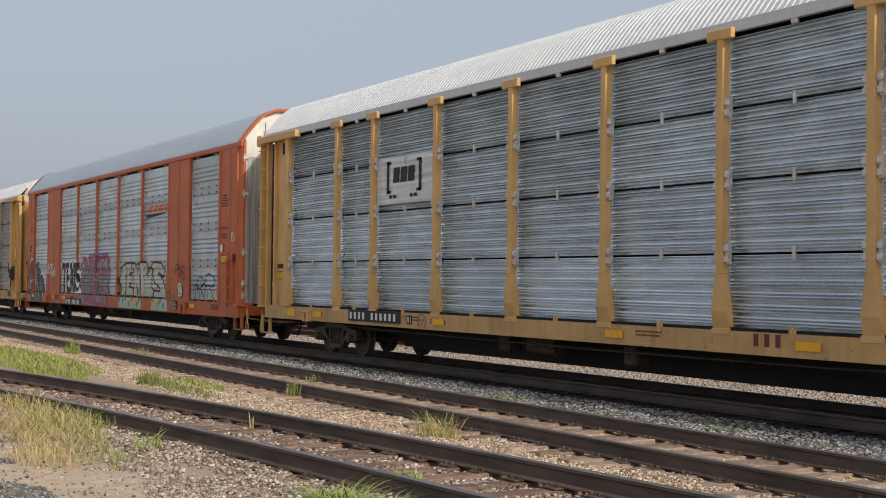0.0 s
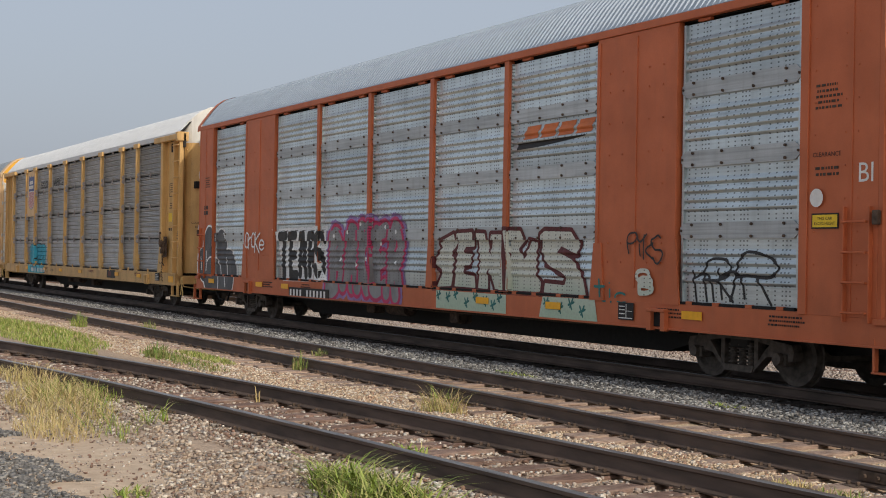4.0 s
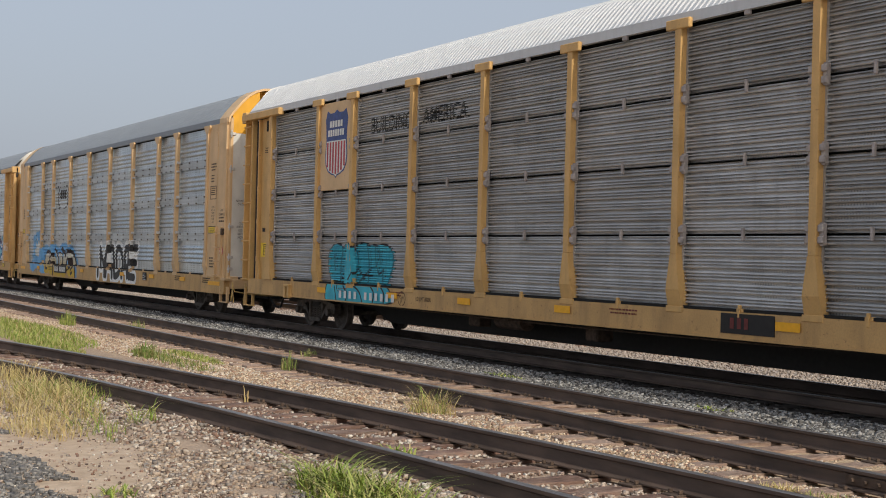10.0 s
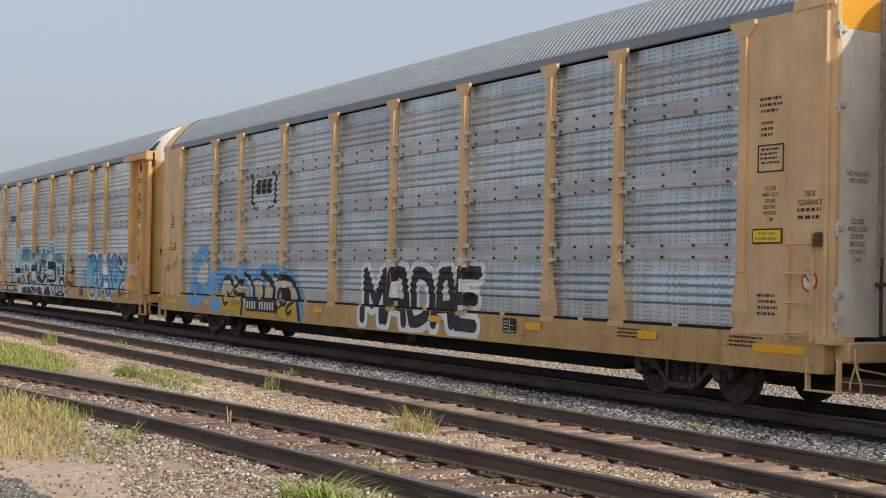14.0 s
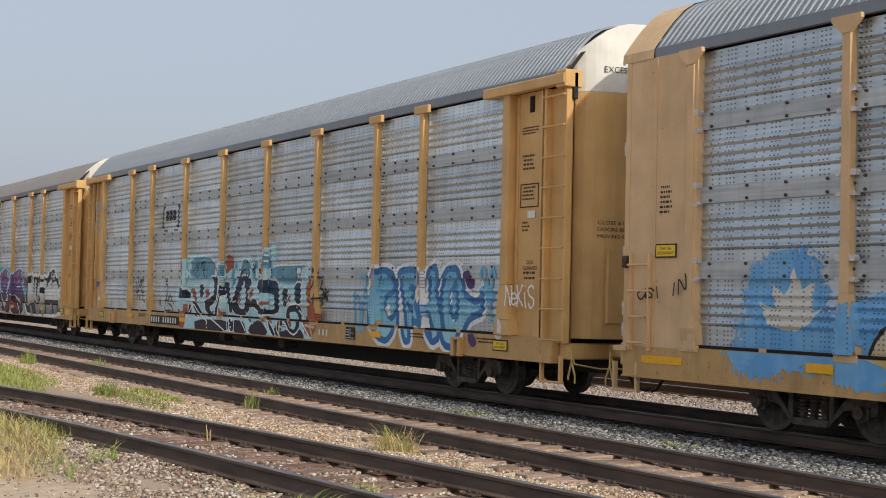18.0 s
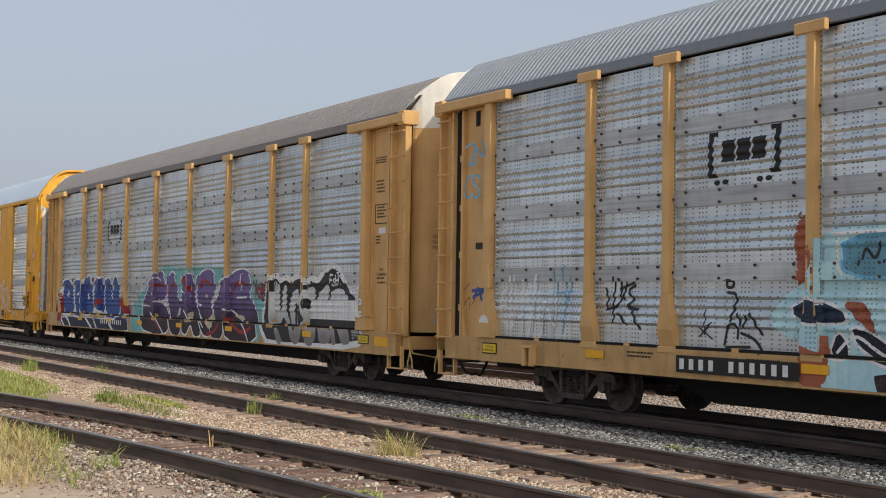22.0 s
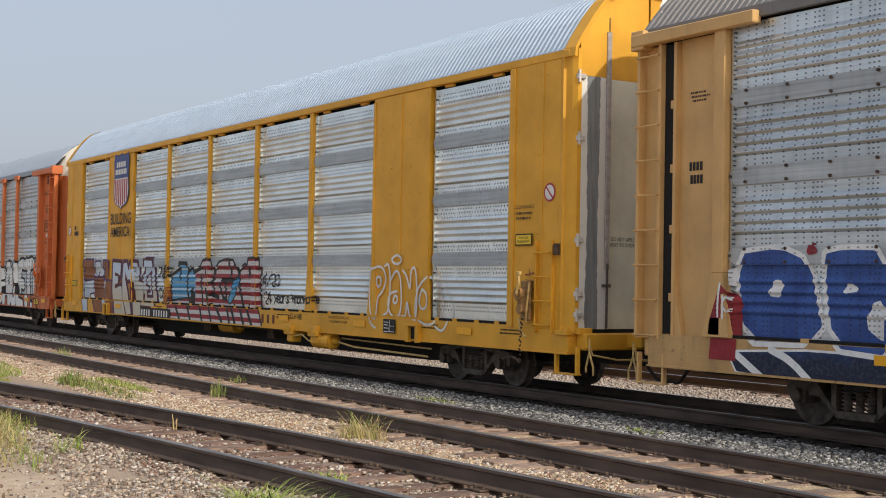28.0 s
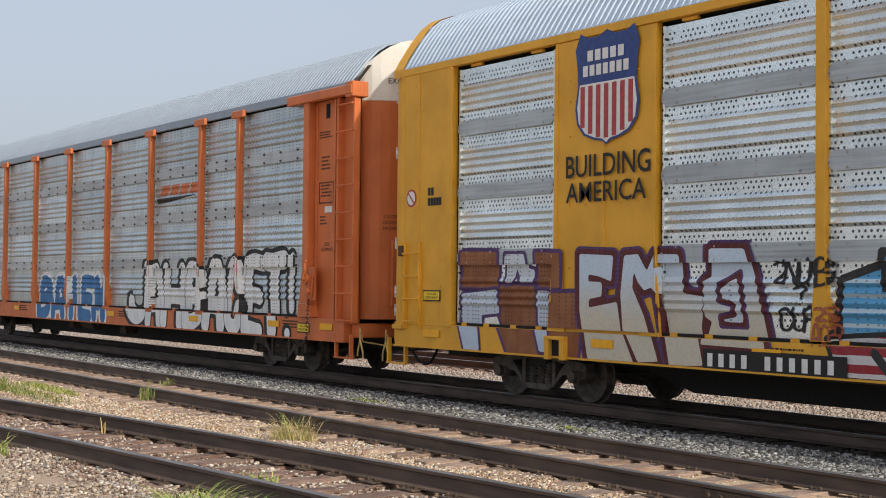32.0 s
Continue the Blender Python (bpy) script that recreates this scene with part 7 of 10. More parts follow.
spray_piece(car_e, [[(10.48, 2.18), (10.67, 2.22), (10.78, 2.02), (10.74, 1.86), (10.55, 1.90), (10.46, 2.06)], [(10.75, 1.10), (10.88, 1.14), (11.07, 0.92), (10.92, 0.83), (10.76, 0.94)]], [(0.0, P["violet"])], "dark purple blots")
spray_word(car_e, [("S", 11.06, 11.25, 1.81, 2.23), ("W", 11.22, 11.40, 1.55, 2.21), ("E", 11.38, 11.56, 1.30, 2.19)], 0.08, [(0.02, P["sky"], "word", {})], 15, "light blue graffiti tag", wild=0.2)
spray_word(car_e, [("n", 6.05, 6.34, 1.02, 2.14), ("Z", 6.34, 6.63, 1.00, 2.12), ("r", 6.63, 6.92, 0.98, 2.11)], 0.07, [(0.02, P["sky"], "word", {})], 16, "light blue graffiti tag", wild=0.2)
spray_line(car_e, P["pale"], [[(-3.79, 1.58), (-1.43, 1.48), (1.35, 1.42), (3.58, 1.37)], [(-1.29, 1.84), (0.70, 1.86), (2.51, 1.75), (3.47, 1.69)]], 0.62, "pale blue spray ground", ragged=0.02)
spray_line(car_e, P["pale"], [[(-4.00, 1.03), (-1.42, 1.01), (1.36, 0.96), (3.78, 0.91)]], 0.4, "pale blue spray ground")
spray_line(car_e, P["pale"], [[(-3.76, 0.72), (-1.41, 0.71), (1.36, 0.70), (3.98, 0.67)]], 0.22, "pale blue spray ground")
spray_line(car_e, P["inkblue"], [[(2.75, 0.76), (3.58, 0.73)]], 0.12, "dark blue base of the piece")
spray_line(car_e, P["pale"], [[(-1.11, 2.02), (-1.38, 2.29)], [(-0.51, 2.02), (-0.33, 2.28), (0.18, 2.49), (0.56, 2.19)], [(0.89, 2.02), (0.89, 2.43)], [(1.64, 2.18), (1.71, 2.70)], [(-4.30, 1.57), (-4.70, 1.53)], [(2.40, 2.02), (3.76, 2.24)], [(-3.81, 2.02), (-1.85, 2.07)]], 0.22, "pale blue spray ground")
spray_area(car_e, "paint_patch", P["brick"], [("oval", (-4.36, 2.03, 0.21, 0.45)), ("oval", (-4.23, 1.02, 0.25, 0.40)), ("oval", (-4.51, 2.53, 0.11, 0.36))], 0.0, "brick red spray patches", ragged=0.04)
spray_area(car_e, "paint_patch", P["brick"], [("oval", (-1.00, 2.41, 0.29, 0.25))], 0.0, "brick red spray patch", ragged=0.03)
spray_area(car_e, "paint_patch", P["brick"], [("oval", (1.21, 2.33, 0.25, 0.28)), ("oval", (1.39, 2.50, 0.10, 0.17))], 0.0, "brick red spray patches", ragged=0.03)
spray_area(car_e, "paint_patch", P["brick"], [("oval", (3.89, 1.77, 0.24, 0.30)), ("oval", (4.05, 1.19, 0.40, 0.41)), ("oval", (3.82, 1.45, 0.18, 0.24))], 0.0, "brick red spray patches", ragged=0.03)
spray_piece(car_e, [[(-5.10, 1.47), (-4.77, 1.85), (-4.21, 2.13), (-4.14, 2.68), (-3.07, 2.69), (-1.95, 2.53), (-1.68, 2.28), (-1.36, 2.44), (-1.17, 2.11), (-0.74, 2.27), (-0.45, 2.50), (0.01, 2.56), (0.34, 2.33), (0.51, 2.02), (0.92, 2.47), (1.00, 2.10), (1.18, 2.17), (1.21, 1.30), (-1.06, 1.06), (-3.95, 1.13)]], [(0.03, P["pale"])], "pale blue spray ground")
spray_piece(car_e, [[(-3.26, 0.97), (-0.82, 1.02), (-0.75, 0.73), (-3.17, 0.66)], [(-0.48, 1.03), (0.22, 1.02), (0.46, 0.70), (-0.44, 0.71)], [(0.51, 0.73), (0.64, 0.94), (1.23, 1.09), (1.75, 0.81), (1.57, 0.69)], [(2.02, 0.78), (2.30, 1.09), (2.61, 1.10), (2.43, 0.70)], [(2.49, 0.86), (2.93, 0.83), (3.17, 0.70), (2.43, 0.70)], [(3.35, 0.82), (3.53, 0.96), (3.85, 0.73), (3.39, 0.68)]], [(0.0, P["plum"])], "dark purple base of the piece")
spray_piece(car_e, [[(-3.80, 2.58), (-2.30, 2.60), (-1.95, 2.40), (-1.94, 2.16), (-2.20, 2.10), (-3.74, 2.10)], [(-1.73, 2.35), (-1.54, 2.44), (-1.29, 2.34), (-1.24, 2.16), (-1.77, 2.14)], [(-0.21, 2.37), (-0.07, 2.55), (0.21, 2.54), (0.40, 2.28), (0.41, 2.13), (-0.14, 2.13), (-0.29, 2.24)], [(1.73, 2.27), (1.94, 2.34), (3.48, 2.36), (3.43, 2.17), (3.36, 1.96), (2.25, 1.98), (1.82, 2.10)], [(1.43, 2.64), (1.59, 2.68), (1.63, 2.31), (1.50, 2.31)], [(-0.73, 2.11), (-0.62, 2.43), (-0.53, 2.42), (-0.58, 2.11), (-0.70, 1.84), (-0.80, 1.89)], [(0.62, 2.45), (0.77, 2.45), (0.78, 2.04), (0.66, 2.04)]], [(0.045, P["sky"]), (0.0, P["slate"])], "blue letter cap")
spray_piece(car_e, [[(-2.23, 2.11), (-1.66, 2.09), (-1.63, 1.84), (-1.81, 1.55), (-2.09, 1.40), (-2.38, 1.33), (-2.31, 1.21), (-1.91, 1.06), (-2.31, 1.07), (-2.73, 1.25), (-2.70, 1.49), (-2.26, 1.55), (-2.06, 1.66), (-2.02, 1.88)], [(-3.08, 1.90), (-2.77, 1.91), (-2.83, 1.58), (-2.92, 1.53), (-3.10, 1.63)], [(-4.72, 1.66), (-4.38, 1.84), (-3.86, 1.70), (-3.70, 1.54), (-4.37, 1.51)], [(-3.66, 1.47), (-3.39, 1.43), (-2.71, 1.05), (-3.15, 1.04), (-3.58, 1.27)], [(-3.89, 1.42), (-3.73, 1.27), (-3.72, 1.07), (-4.02, 1.13)], [(-1.28, 1.98), (-0.96, 1.95), (-0.91, 1.61), (-0.74, 1.21), (-0.96, 1.19), (-1.06, 1.48), (-1.16, 1.72), (-1.27, 1.61), (-1.42, 1.28), (-1.47, 1.10), (-1.75, 1.09), (-1.59, 1.37), (-1.43, 1.61), (-1.36, 1.84)], [(-0.36, 2.11), (-0.02, 2.11), (-0.10, 1.85), (-0.33, 1.62), (-0.37, 1.36), (-0.11, 1.29), (0.14, 1.37), (0.18, 1.16), (-0.11, 1.15), (-0.56, 1.17), (-0.79, 1.30), (-0.84, 1.48), (-0.64, 1.62), (-0.53, 1.84)], [(-0.05, 2.13), (0.37, 2.11), (0.47, 1.92), (0.37, 1.81), (0.25, 1.76), (0.31, 1.55), (0.42, 1.51), (0.32, 1.25), (0.06, 1.17), (0.00, 1.32), (0.14, 1.50), (0.13, 1.76), (0.02, 1.93)], [(0.31, 1.44), (0.52, 1.55), (0.79, 1.56), (0.96, 1.42), (0.96, 1.25), (0.81, 1.31), (0.59, 1.38), (0.39, 1.34)], [(0.85, 2.02), (1.25, 2.05), (2.15, 1.98), (2.20, 1.39), (2.08, 1.24), (1.27, 1.19), (1.16, 1.36), (0.99, 1.77), (0.86, 1.79)], [(2.34, 1.82), (2.66, 1.83), (2.63, 1.55), (2.61, 1.40), (2.44, 1.43), (2.37, 1.59)], [(3.05, 1.96), (3.38, 1.96), (3.38, 1.57), (3.33, 1.48), (3.08, 1.50), (3.03, 1.72)], [(2.61, 1.41), (3.28, 1.48), (3.44, 1.31), (3.52, 1.16), (3.53, 0.98), (3.37, 0.86), (3.22, 0.80), (2.95, 0.87), (2.77, 1.03), (2.55, 1.16)], [(-0.78, 1.05), (-0.48, 1.03), (-0.41, 0.83), (-0.50, 0.73), (-0.68, 0.77)], [(1.71, 1.11), (1.99, 0.90), (2.18, 0.75), (2.06, 0.71), (1.81, 0.89)]], [(0.04, P["white"]), (0.0, P["inkblue"])], "dark blue graffiti letter with a white rim", step=0.03)
spray_piece(car_e, [[(1.25, 1.73), (1.89, 1.70), (1.92, 1.34), (1.71, 1.31), (1.33, 1.35)], [(2.72, 1.29), (3.19, 1.31), (3.36, 1.03), (3.24, 0.89), (2.97, 0.94), (2.83, 1.10)], [(0.62, 1.30), (0.84, 1.18), (0.89, 0.97), (0.73, 0.94), (0.59, 1.07)]], [(0.0, P["pale"])], "pale blue letter core")
spray_piece(car_e, [[(1.32, 1.51), (1.64, 1.52), (1.64, 1.41), (1.33, 1.42)], [(2.86, 1.11), (3.04, 1.14), (3.10, 0.96), (2.99, 0.95)], [(0.52, 1.10), (0.63, 1.14), (0.78, 1.01), (0.64, 0.99)], [(-3.83, 1.80), (-3.41, 1.78), (-3.32, 1.53), (-3.24, 1.38), (-3.51, 1.52)], [(-2.68, 1.79), (-2.39, 1.77), (-2.35, 1.59), (-2.61, 1.54)], [(2.67, 1.67), (2.81, 1.67), (2.80, 1.52), (2.69, 1.52)], [(-0.30, 1.67), (-0.20, 1.69), (-0.21, 1.45), (-0.32, 1.44)], [(0.34, 1.68), (0.55, 1.83), (0.61, 1.77), (0.50, 1.59), (0.37, 1.57)], [(-2.25, 1.21), (-2.03, 1.22), (-2.13, 1.12)], [(-1.37, 1.33), (-1.24, 1.27), (-1.14, 1.13), (-1.33, 1.12)], [(1.71, 1.11), (1.92, 1.11), (1.99, 0.98), (1.87, 1.02)]], [(0.0, P["brick"])], "brick red letter core", step=0.03)
for stroke in [[(-3.95, 2.63), (-2.74, 2.66), (-2.21, 2.59), (-1.86, 2.35), (-1.89, 2.19)], [(-1.82, 2.16), (-1.67, 2.41), (-1.41, 2.47), (-1.21, 2.32), (-1.17, 2.13)], [(-0.36, 2.11), (-0.26, 2.39), (-0.03, 2.57), (0.29, 2.54), (0.48, 2.24)], [(1.70, 2.12), (1.73, 2.28), (1.90, 2.38), (3.42, 2.37), (3.89, 2.40)], [(3.87, 2.37), (3.56, 2.25), (3.44, 2.06), (3.40, 1.87)], [(-3.89, 2.58), (-3.92, 2.33), (-3.78, 2.12)], [(1.31, 2.27), (1.34, 2.60), (1.55, 2.78)], [(-1.80, 1.09), (-1.47, 1.42), (-1.35, 1.65)], [(-2.57, 1.04), (-2.25, 0.93), (-2.35, 0.86)], [(-2.05, 1.03), (-1.54, 0.89), (-1.06, 0.75)], [(-0.08, 1.10), (0.21, 0.90), (0.36, 0.78)], [(1.40, 1.10), (1.68, 0.89), (2.00, 0.73)], [(3.28, 1.34), (3.44, 1.27), (3.50, 1.14)], [(2.29, 1.09), (2.21, 0.91), (2.41, 0.73)], [(-0.91, 1.03), (-0.84, 0.76)], [(-3.90, 1.16), (-3.62, 1.42), (-3.24, 1.18), (-2.84, 1.03)], [(0.38, 1.55), (0.66, 1.61), (0.93, 1.48), (1.03, 1.27)], [(3.63, 1.09), (3.84, 0.92), (4.04, 0.79)]]:
    spray_line(car_e, P["white"], [stroke], 0.022, "thin white graffiti highlight")
for x, z, rx, rz in [(-1.92, 2.40, 0.10, 0.06), (-1.66, 2.33, 0.04, 0.03), (-1.53, 2.39, 0.04, 0.03), (1.56, 2.61, 0.05, 0.05), (1.50, 2.47, 0.04, 0.04), (3.34, 2.23, 0.11, 0.07), (3.33, 2.10, 0.05, 0.04), (-1.54, 1.40, 0.06, 0.05), (-1.27, 1.79, 0.04, 0.03), (-1.39, 1.79, 0.03, 0.03), (-0.67, 1.47, 0.04, 0.03), (-0.56, 1.49, 0.03, 0.03), (-0.72, 0.93, 0.04, 0.03), (-0.57, 1.02, 0.06, 0.04), (-0.63, 0.84, 0.04, 0.03), (0.15, 1.22, 0.03, 0.03), (3.47, 1.18, 0.04, 0.05), (3.58, 1.04, 0.03, 0.03), (3.77, 0.88, 0.03, 0.03), (2.54, 1.55, 0.04, 0.03), (3.17, 1.41, 0.03, 0.03), (0.93, 1.28, 0.03, 0.03), (-2.30, 0.78, 0.03, 0.03), (-3.00, 1.01, 0.04, 0.03), (1.95, 2.05, 0.07, 0.05), (-0.17, 2.20, 0.07, 0.05)]:
    spray_area(car_e, "paint_patch", P["white"], [("oval", (x, z, rx, rz))], 0.0, "white spray dot", step=0.025)
spray_line(car_e, P["cream"], [[(3.42, 1.45), (3.69, 1.47), (3.97, 1.49)], [(3.69, 1.70), (3.70, 1.23)], [(4.05, 1.38), (4.07, 1.03), (4.17, 0.84)], [(3.83, 1.02), (4.07, 1.00), (4.31, 0.99)], [(2.36, 0.95), (2.53, 0.94)], [(2.41, 1.06), (2.40, 0.76)]], 0.03, "cream star gleams")
spray_line(car_e, P["black"], [[(-3.52, 2.24), (-3.45, 2.49), (-3.30, 2.27), (-3.20, 2.51)], [(-3.12, 2.27), (-3.04, 2.53), (-2.91, 2.31)], [(-2.81, 2.48), (-2.84, 2.23), (-2.60, 2.31)], [(-3.04, 2.46), (-2.69, 2.50)], [(-2.77, 2.21), (-2.66, 2.10)]], 0.021, "black handwritten tag")
spray_line(car_e, P["black"], [[(0.02, 2.24), (-0.09, 2.15), (-0.00, 1.98), (0.16, 2.02)], [(-0.18, 2.07), (-0.09, 2.24), (0.23, 2.29)], [(0.23, 2.19), (0.33, 2.02)], [(0.43, 2.21), (0.35, 2.04)], [(0.53, 2.40), (0.76, 2.19)], [(0.63, 2.23), (0.69, 2.40)], [(0.54, 2.29), (0.77, 2.30)], [(0.13, 2.45), (0.21, 2.48)]], 0.021, "black handwritten tag")
spray_line(car_e, P["black"], [[(4.17, 2.27), (4.29, 2.27), (4.29, 2.20), (4.17, 2.19), (4.17, 2.27)], [(4.20, 2.09), (4.52, 2.08)], [(4.32, 2.08), (4.27, 1.88), (4.06, 1.82), (4.04, 1.91)], [(4.45, 2.02), (4.40, 1.81), (4.53, 1.83)], [(4.33, 1.71), (4.31, 1.50)], [(4.21, 1.61), (4.44, 1.64)], [(4.53, 1.71), (4.48, 1.47)], [(4.66, 1.85), (4.64, 1.61)], [(4.53, 1.78), (4.80, 1.58)], [(4.80, 1.78), (4.53, 1.61)], [(4.12, 1.58), (4.14, 1.55)]], 0.024, "black handwritten tag")
spray_line(car_e, P["black"], [[(-8.40, 2.13), (-8.43, 1.44)], [(-8.64, 1.96), (-8.54, 1.83), (-8.60, 1.63)], [(-8.26, 2.09), (-8.21, 1.70), (-8.60, 1.63)], [(-8.12, 2.04), (-8.18, 1.79)], [(-7.91, 2.00), (-8.11, 1.92), (-7.88, 1.79), (-8.15, 1.66), (-7.84, 1.64)], [(-7.97, 1.66), (-7.93, 1.49), (-7.79, 1.35)], [(-8.32, 1.57), (-8.11, 1.41)], [(-8.28, 1.94), (-7.94, 2.04)]], 0.021, "black handwritten tag")
spray_line(car_e, P["black"], [[(-5.92, 2.05), (-5.78, 2.07), (-5.78, 1.97), (-5.91, 1.96), (-5.92, 2.05)], [(-5.89, 1.90), (-5.67, 1.88), (-5.74, 1.69), (-5.85, 1.50)], [(-5.96, 1.18), (-5.89, 1.46), (-5.68, 1.48), (-5.70, 1.27)], [(-5.93, 1.15), (-5.46, 1.17)], [(-5.52, 1.58), (-5.57, 1.43)], [(-5.69, 1.61), (-5.62, 1.46)], [(-5.46, 1.62), (-5.22, 1.34)], [(-5.63, 1.35), (-5.35, 1.28), (-5.19, 1.08)]], 0.021, "black handwritten tag")
spray_line(car_e, P["black"], [[(-6.34, 1.64), (-6.37, 1.31)], [(-6.47, 1.40), (-6.20, 1.25)], [(-6.20, 1.49), (-6.47, 1.28)]], 0.013, "black handwritten star")
spray_line(car_e, P["sky"], [[(-9.99, 2.28), (-9.90, 1.87), (-10.00, 1.41)], [(-9.75, 2.32), (-9.66, 1.78), (-9.78, 1.23)], [(-9.51, 2.14), (-9.63, 1.69)], [(-10.01, 1.87), (-9.51, 1.91)]], 0.016, "faint blue handwritten tag")
spray_line(car_e, P["white"], [[(-11.45, 1.98), (-11.60, 1.78), (-11.57, 1.39), (-11.39, 1.31)], [(-11.63, 1.64), (-11.42, 1.70)], [(-11.27, 2.14), (-11.36, 1.47), (-11.27, 1.26), (-11.18, 1.47), (-11.13, 2.16)], [(-11.04, 2.04), (-11.09, 1.63), (-11.00, 1.40), (-10.89, 1.63), (-10.92, 1.98)], [(-10.86, 2.08), (-10.78, 1.78), (-10.69, 1.63)], [(-10.47, 2.17), (-10.63, 1.63), (-10.77, 1.15)]], 0.03, "white handwritten tag")
spray_line(car_e, P["navy"], [[(-12.33, 1.91), (-11.98, 1.93)], [(-12.27, 1.76), (-12.14, 2.01), (-12.02, 1.75)], [(-11.98, 1.89), (-12.30, 1.80)]], 0.03, "small dark blue tag")
spray_line(car_e, P["brown"], [[(-12.60, 1.93), (-12.43, 2.04)], [(-12.60, 1.66), (-12.40, 1.85), (-12.43, 1.55)], [(-12.35, 1.66), (-12.23, 1.77)]], 0.014, "thin dark tag")
ellipse(car_e, M["chalk"], 11.76, 1.20, 0.17, 0.19, lift=0.012, wob=0.0, name="round_sticker", label="round white sticker")
spray_word(car_e, [("N", 12.02, 12.21, 1.60, 1.95), ("e", 12.21, 12.38, 1.60, 1.95), ("K", 12.38, 12.56, 1.59, 1.95), ("i", 12.56, 12.73, 1.58, 1.95), ("S", 12.73, 12.90, 1.58, 1.95)], 0.03, [(0.012, P["white"], "word", {})], 19, "thin white handwritten tag", wild=0.2)
# tan car with three big pieces
spray_piece(car_f, [[(-11.79, 0.99), (-4.71, 0.96), (-4.73, 1.53), (-4.32, 1.41), (-3.93, 1.00), (-3.80, 0.61), (-11.52, 0.59)]], [(0.03, P["white"]), (0.0, P["navy"])], "dark blue base of the graffiti")
spray_piece(car_f, [[(-11.54, 1.07), (-11.65, 2.19), (-10.88, 2.27), (-10.40, 2.10), (-10.15, 1.10)], [(-10.03, 1.06), (-10.17, 2.18), (-9.83, 2.24), (-9.23, 2.22), (-8.98, 0.99)], [(-9.10, 1.12), (-8.94, 2.16), (-8.52, 2.39), (-8.09, 2.21), (-7.76, 1.11)], [(-7.84, 1.29), (-7.75, 2.14), (-7.25, 2.30), (-6.67, 2.27), (-6.54, 1.09), (-7.38, 1.43)], [(-6.44, 1.04), (-6.57, 2.20), (-5.89, 2.29), (-5.71, 1.79), (-5.52, 2.28), (-5.28, 2.32), (-5.04, 2.13), (-4.95, 1.01)]], [(0.07, P["white"]), (0.0, P["bluefill"])], "blue graffiti letters with white rims")
spray_piece(car_f, [[(-11.12, 1.66), (-10.98, 1.88), (-10.82, 1.85), (-10.88, 1.64)], [(-9.88, 1.70), (-9.77, 1.86), (-9.58, 1.74)], [(-8.52, 1.59), (-8.43, 1.89), (-8.30, 1.59)], [(-5.82, 1.61), (-5.78, 1.96), (-5.67, 1.64)], [(-9.55, 1.32), (-9.35, 1.68), (-9.12, 1.47), (-9.21, 1.12)]], [(0.0, P["white"])], "white letter cores")
spray_piece(car_f, [[(-7.57, 1.22), (-7.45, 1.56), (-6.83, 1.66), (-6.91, 1.39)], [(-10.44, 2.17), (-10.37, 2.37), (-10.21, 2.20)], [(-7.99, 2.16), (-7.89, 2.35), (-7.68, 2.18)], [(-5.10, 1.40), (-5.02, 1.67), (-4.28, 1.73), (-4.10, 1.42), (-3.82, 1.06), (-4.20, 1.23), (-4.49, 1.43)]], [(0.0, P["crimson"])], "crimson patches between the letters")
spray_line(car_f, P["white"], [[(-11.62, 0.91), (-11.11, 0.61)], [(-10.97, 0.98), (-10.64, 0.87), (-10.32, 0.63)], [(-8.48, 0.96), (-7.77, 0.66)], [(-7.65, 1.01), (-7.16, 0.64)], [(-5.84, 0.85), (-5.40, 0.64)]], 0.05, "white graffiti stripes")
spray_area(car_f, "paint_patch", P["turq"], [("blob", [(-3.59, 0.62), (-3.51, 1.54), (-2.74, 1.84), (-2.24, 2.02), (-2.29, 0.65)]), ("blob", [(-2.25, 2.13), (-0.85, 2.56), (1.83, 2.51), (3.76, 2.49), (3.93, 2.10), (0.89, 1.60)]), ("blob", [(5.65, 2.26), (6.40, 2.09), (6.54, 1.34), (6.45, 0.64), (6.12, 0.66), (5.59, 1.75)])], 0.0, "turquoise spray haze", ragged=0.08)
spray_piece(car_f, [[(-2.63, 0.77), (-2.70, 1.50), (-2.36, 1.76), (-2.10, 2.13), (-1.53, 2.32), (-1.07, 2.48), (-0.61, 2.18), (-0.47, 1.85), (-0.68, 1.63), (-1.27, 1.58), (-0.45, 1.48), (-0.22, 1.16), (-0.08, 0.74), (-1.10, 0.63)], [(-0.47, 1.80), (-0.42, 2.28), (-0.14, 2.43), (0.21, 2.28), (0.39, 1.91), (0.44, 1.62), (0.89, 1.60), (0.98, 1.19), (0.84, 0.65), (0.12, 0.68), (-0.18, 1.16)], [(0.68, 1.81), (0.81, 2.27), (1.16, 2.43), (1.65, 2.31), (1.81, 2.01), (1.84, 1.61), (2.09, 1.37), (2.55, 0.73), (2.01, 0.65), (1.71, 1.03), (1.34, 0.68), (1.00, 0.78), (0.96, 1.19)]], [(0.05, P["white"]), (0.0, P["plum"])], "purple and dark bubble graffiti letters with white rims")
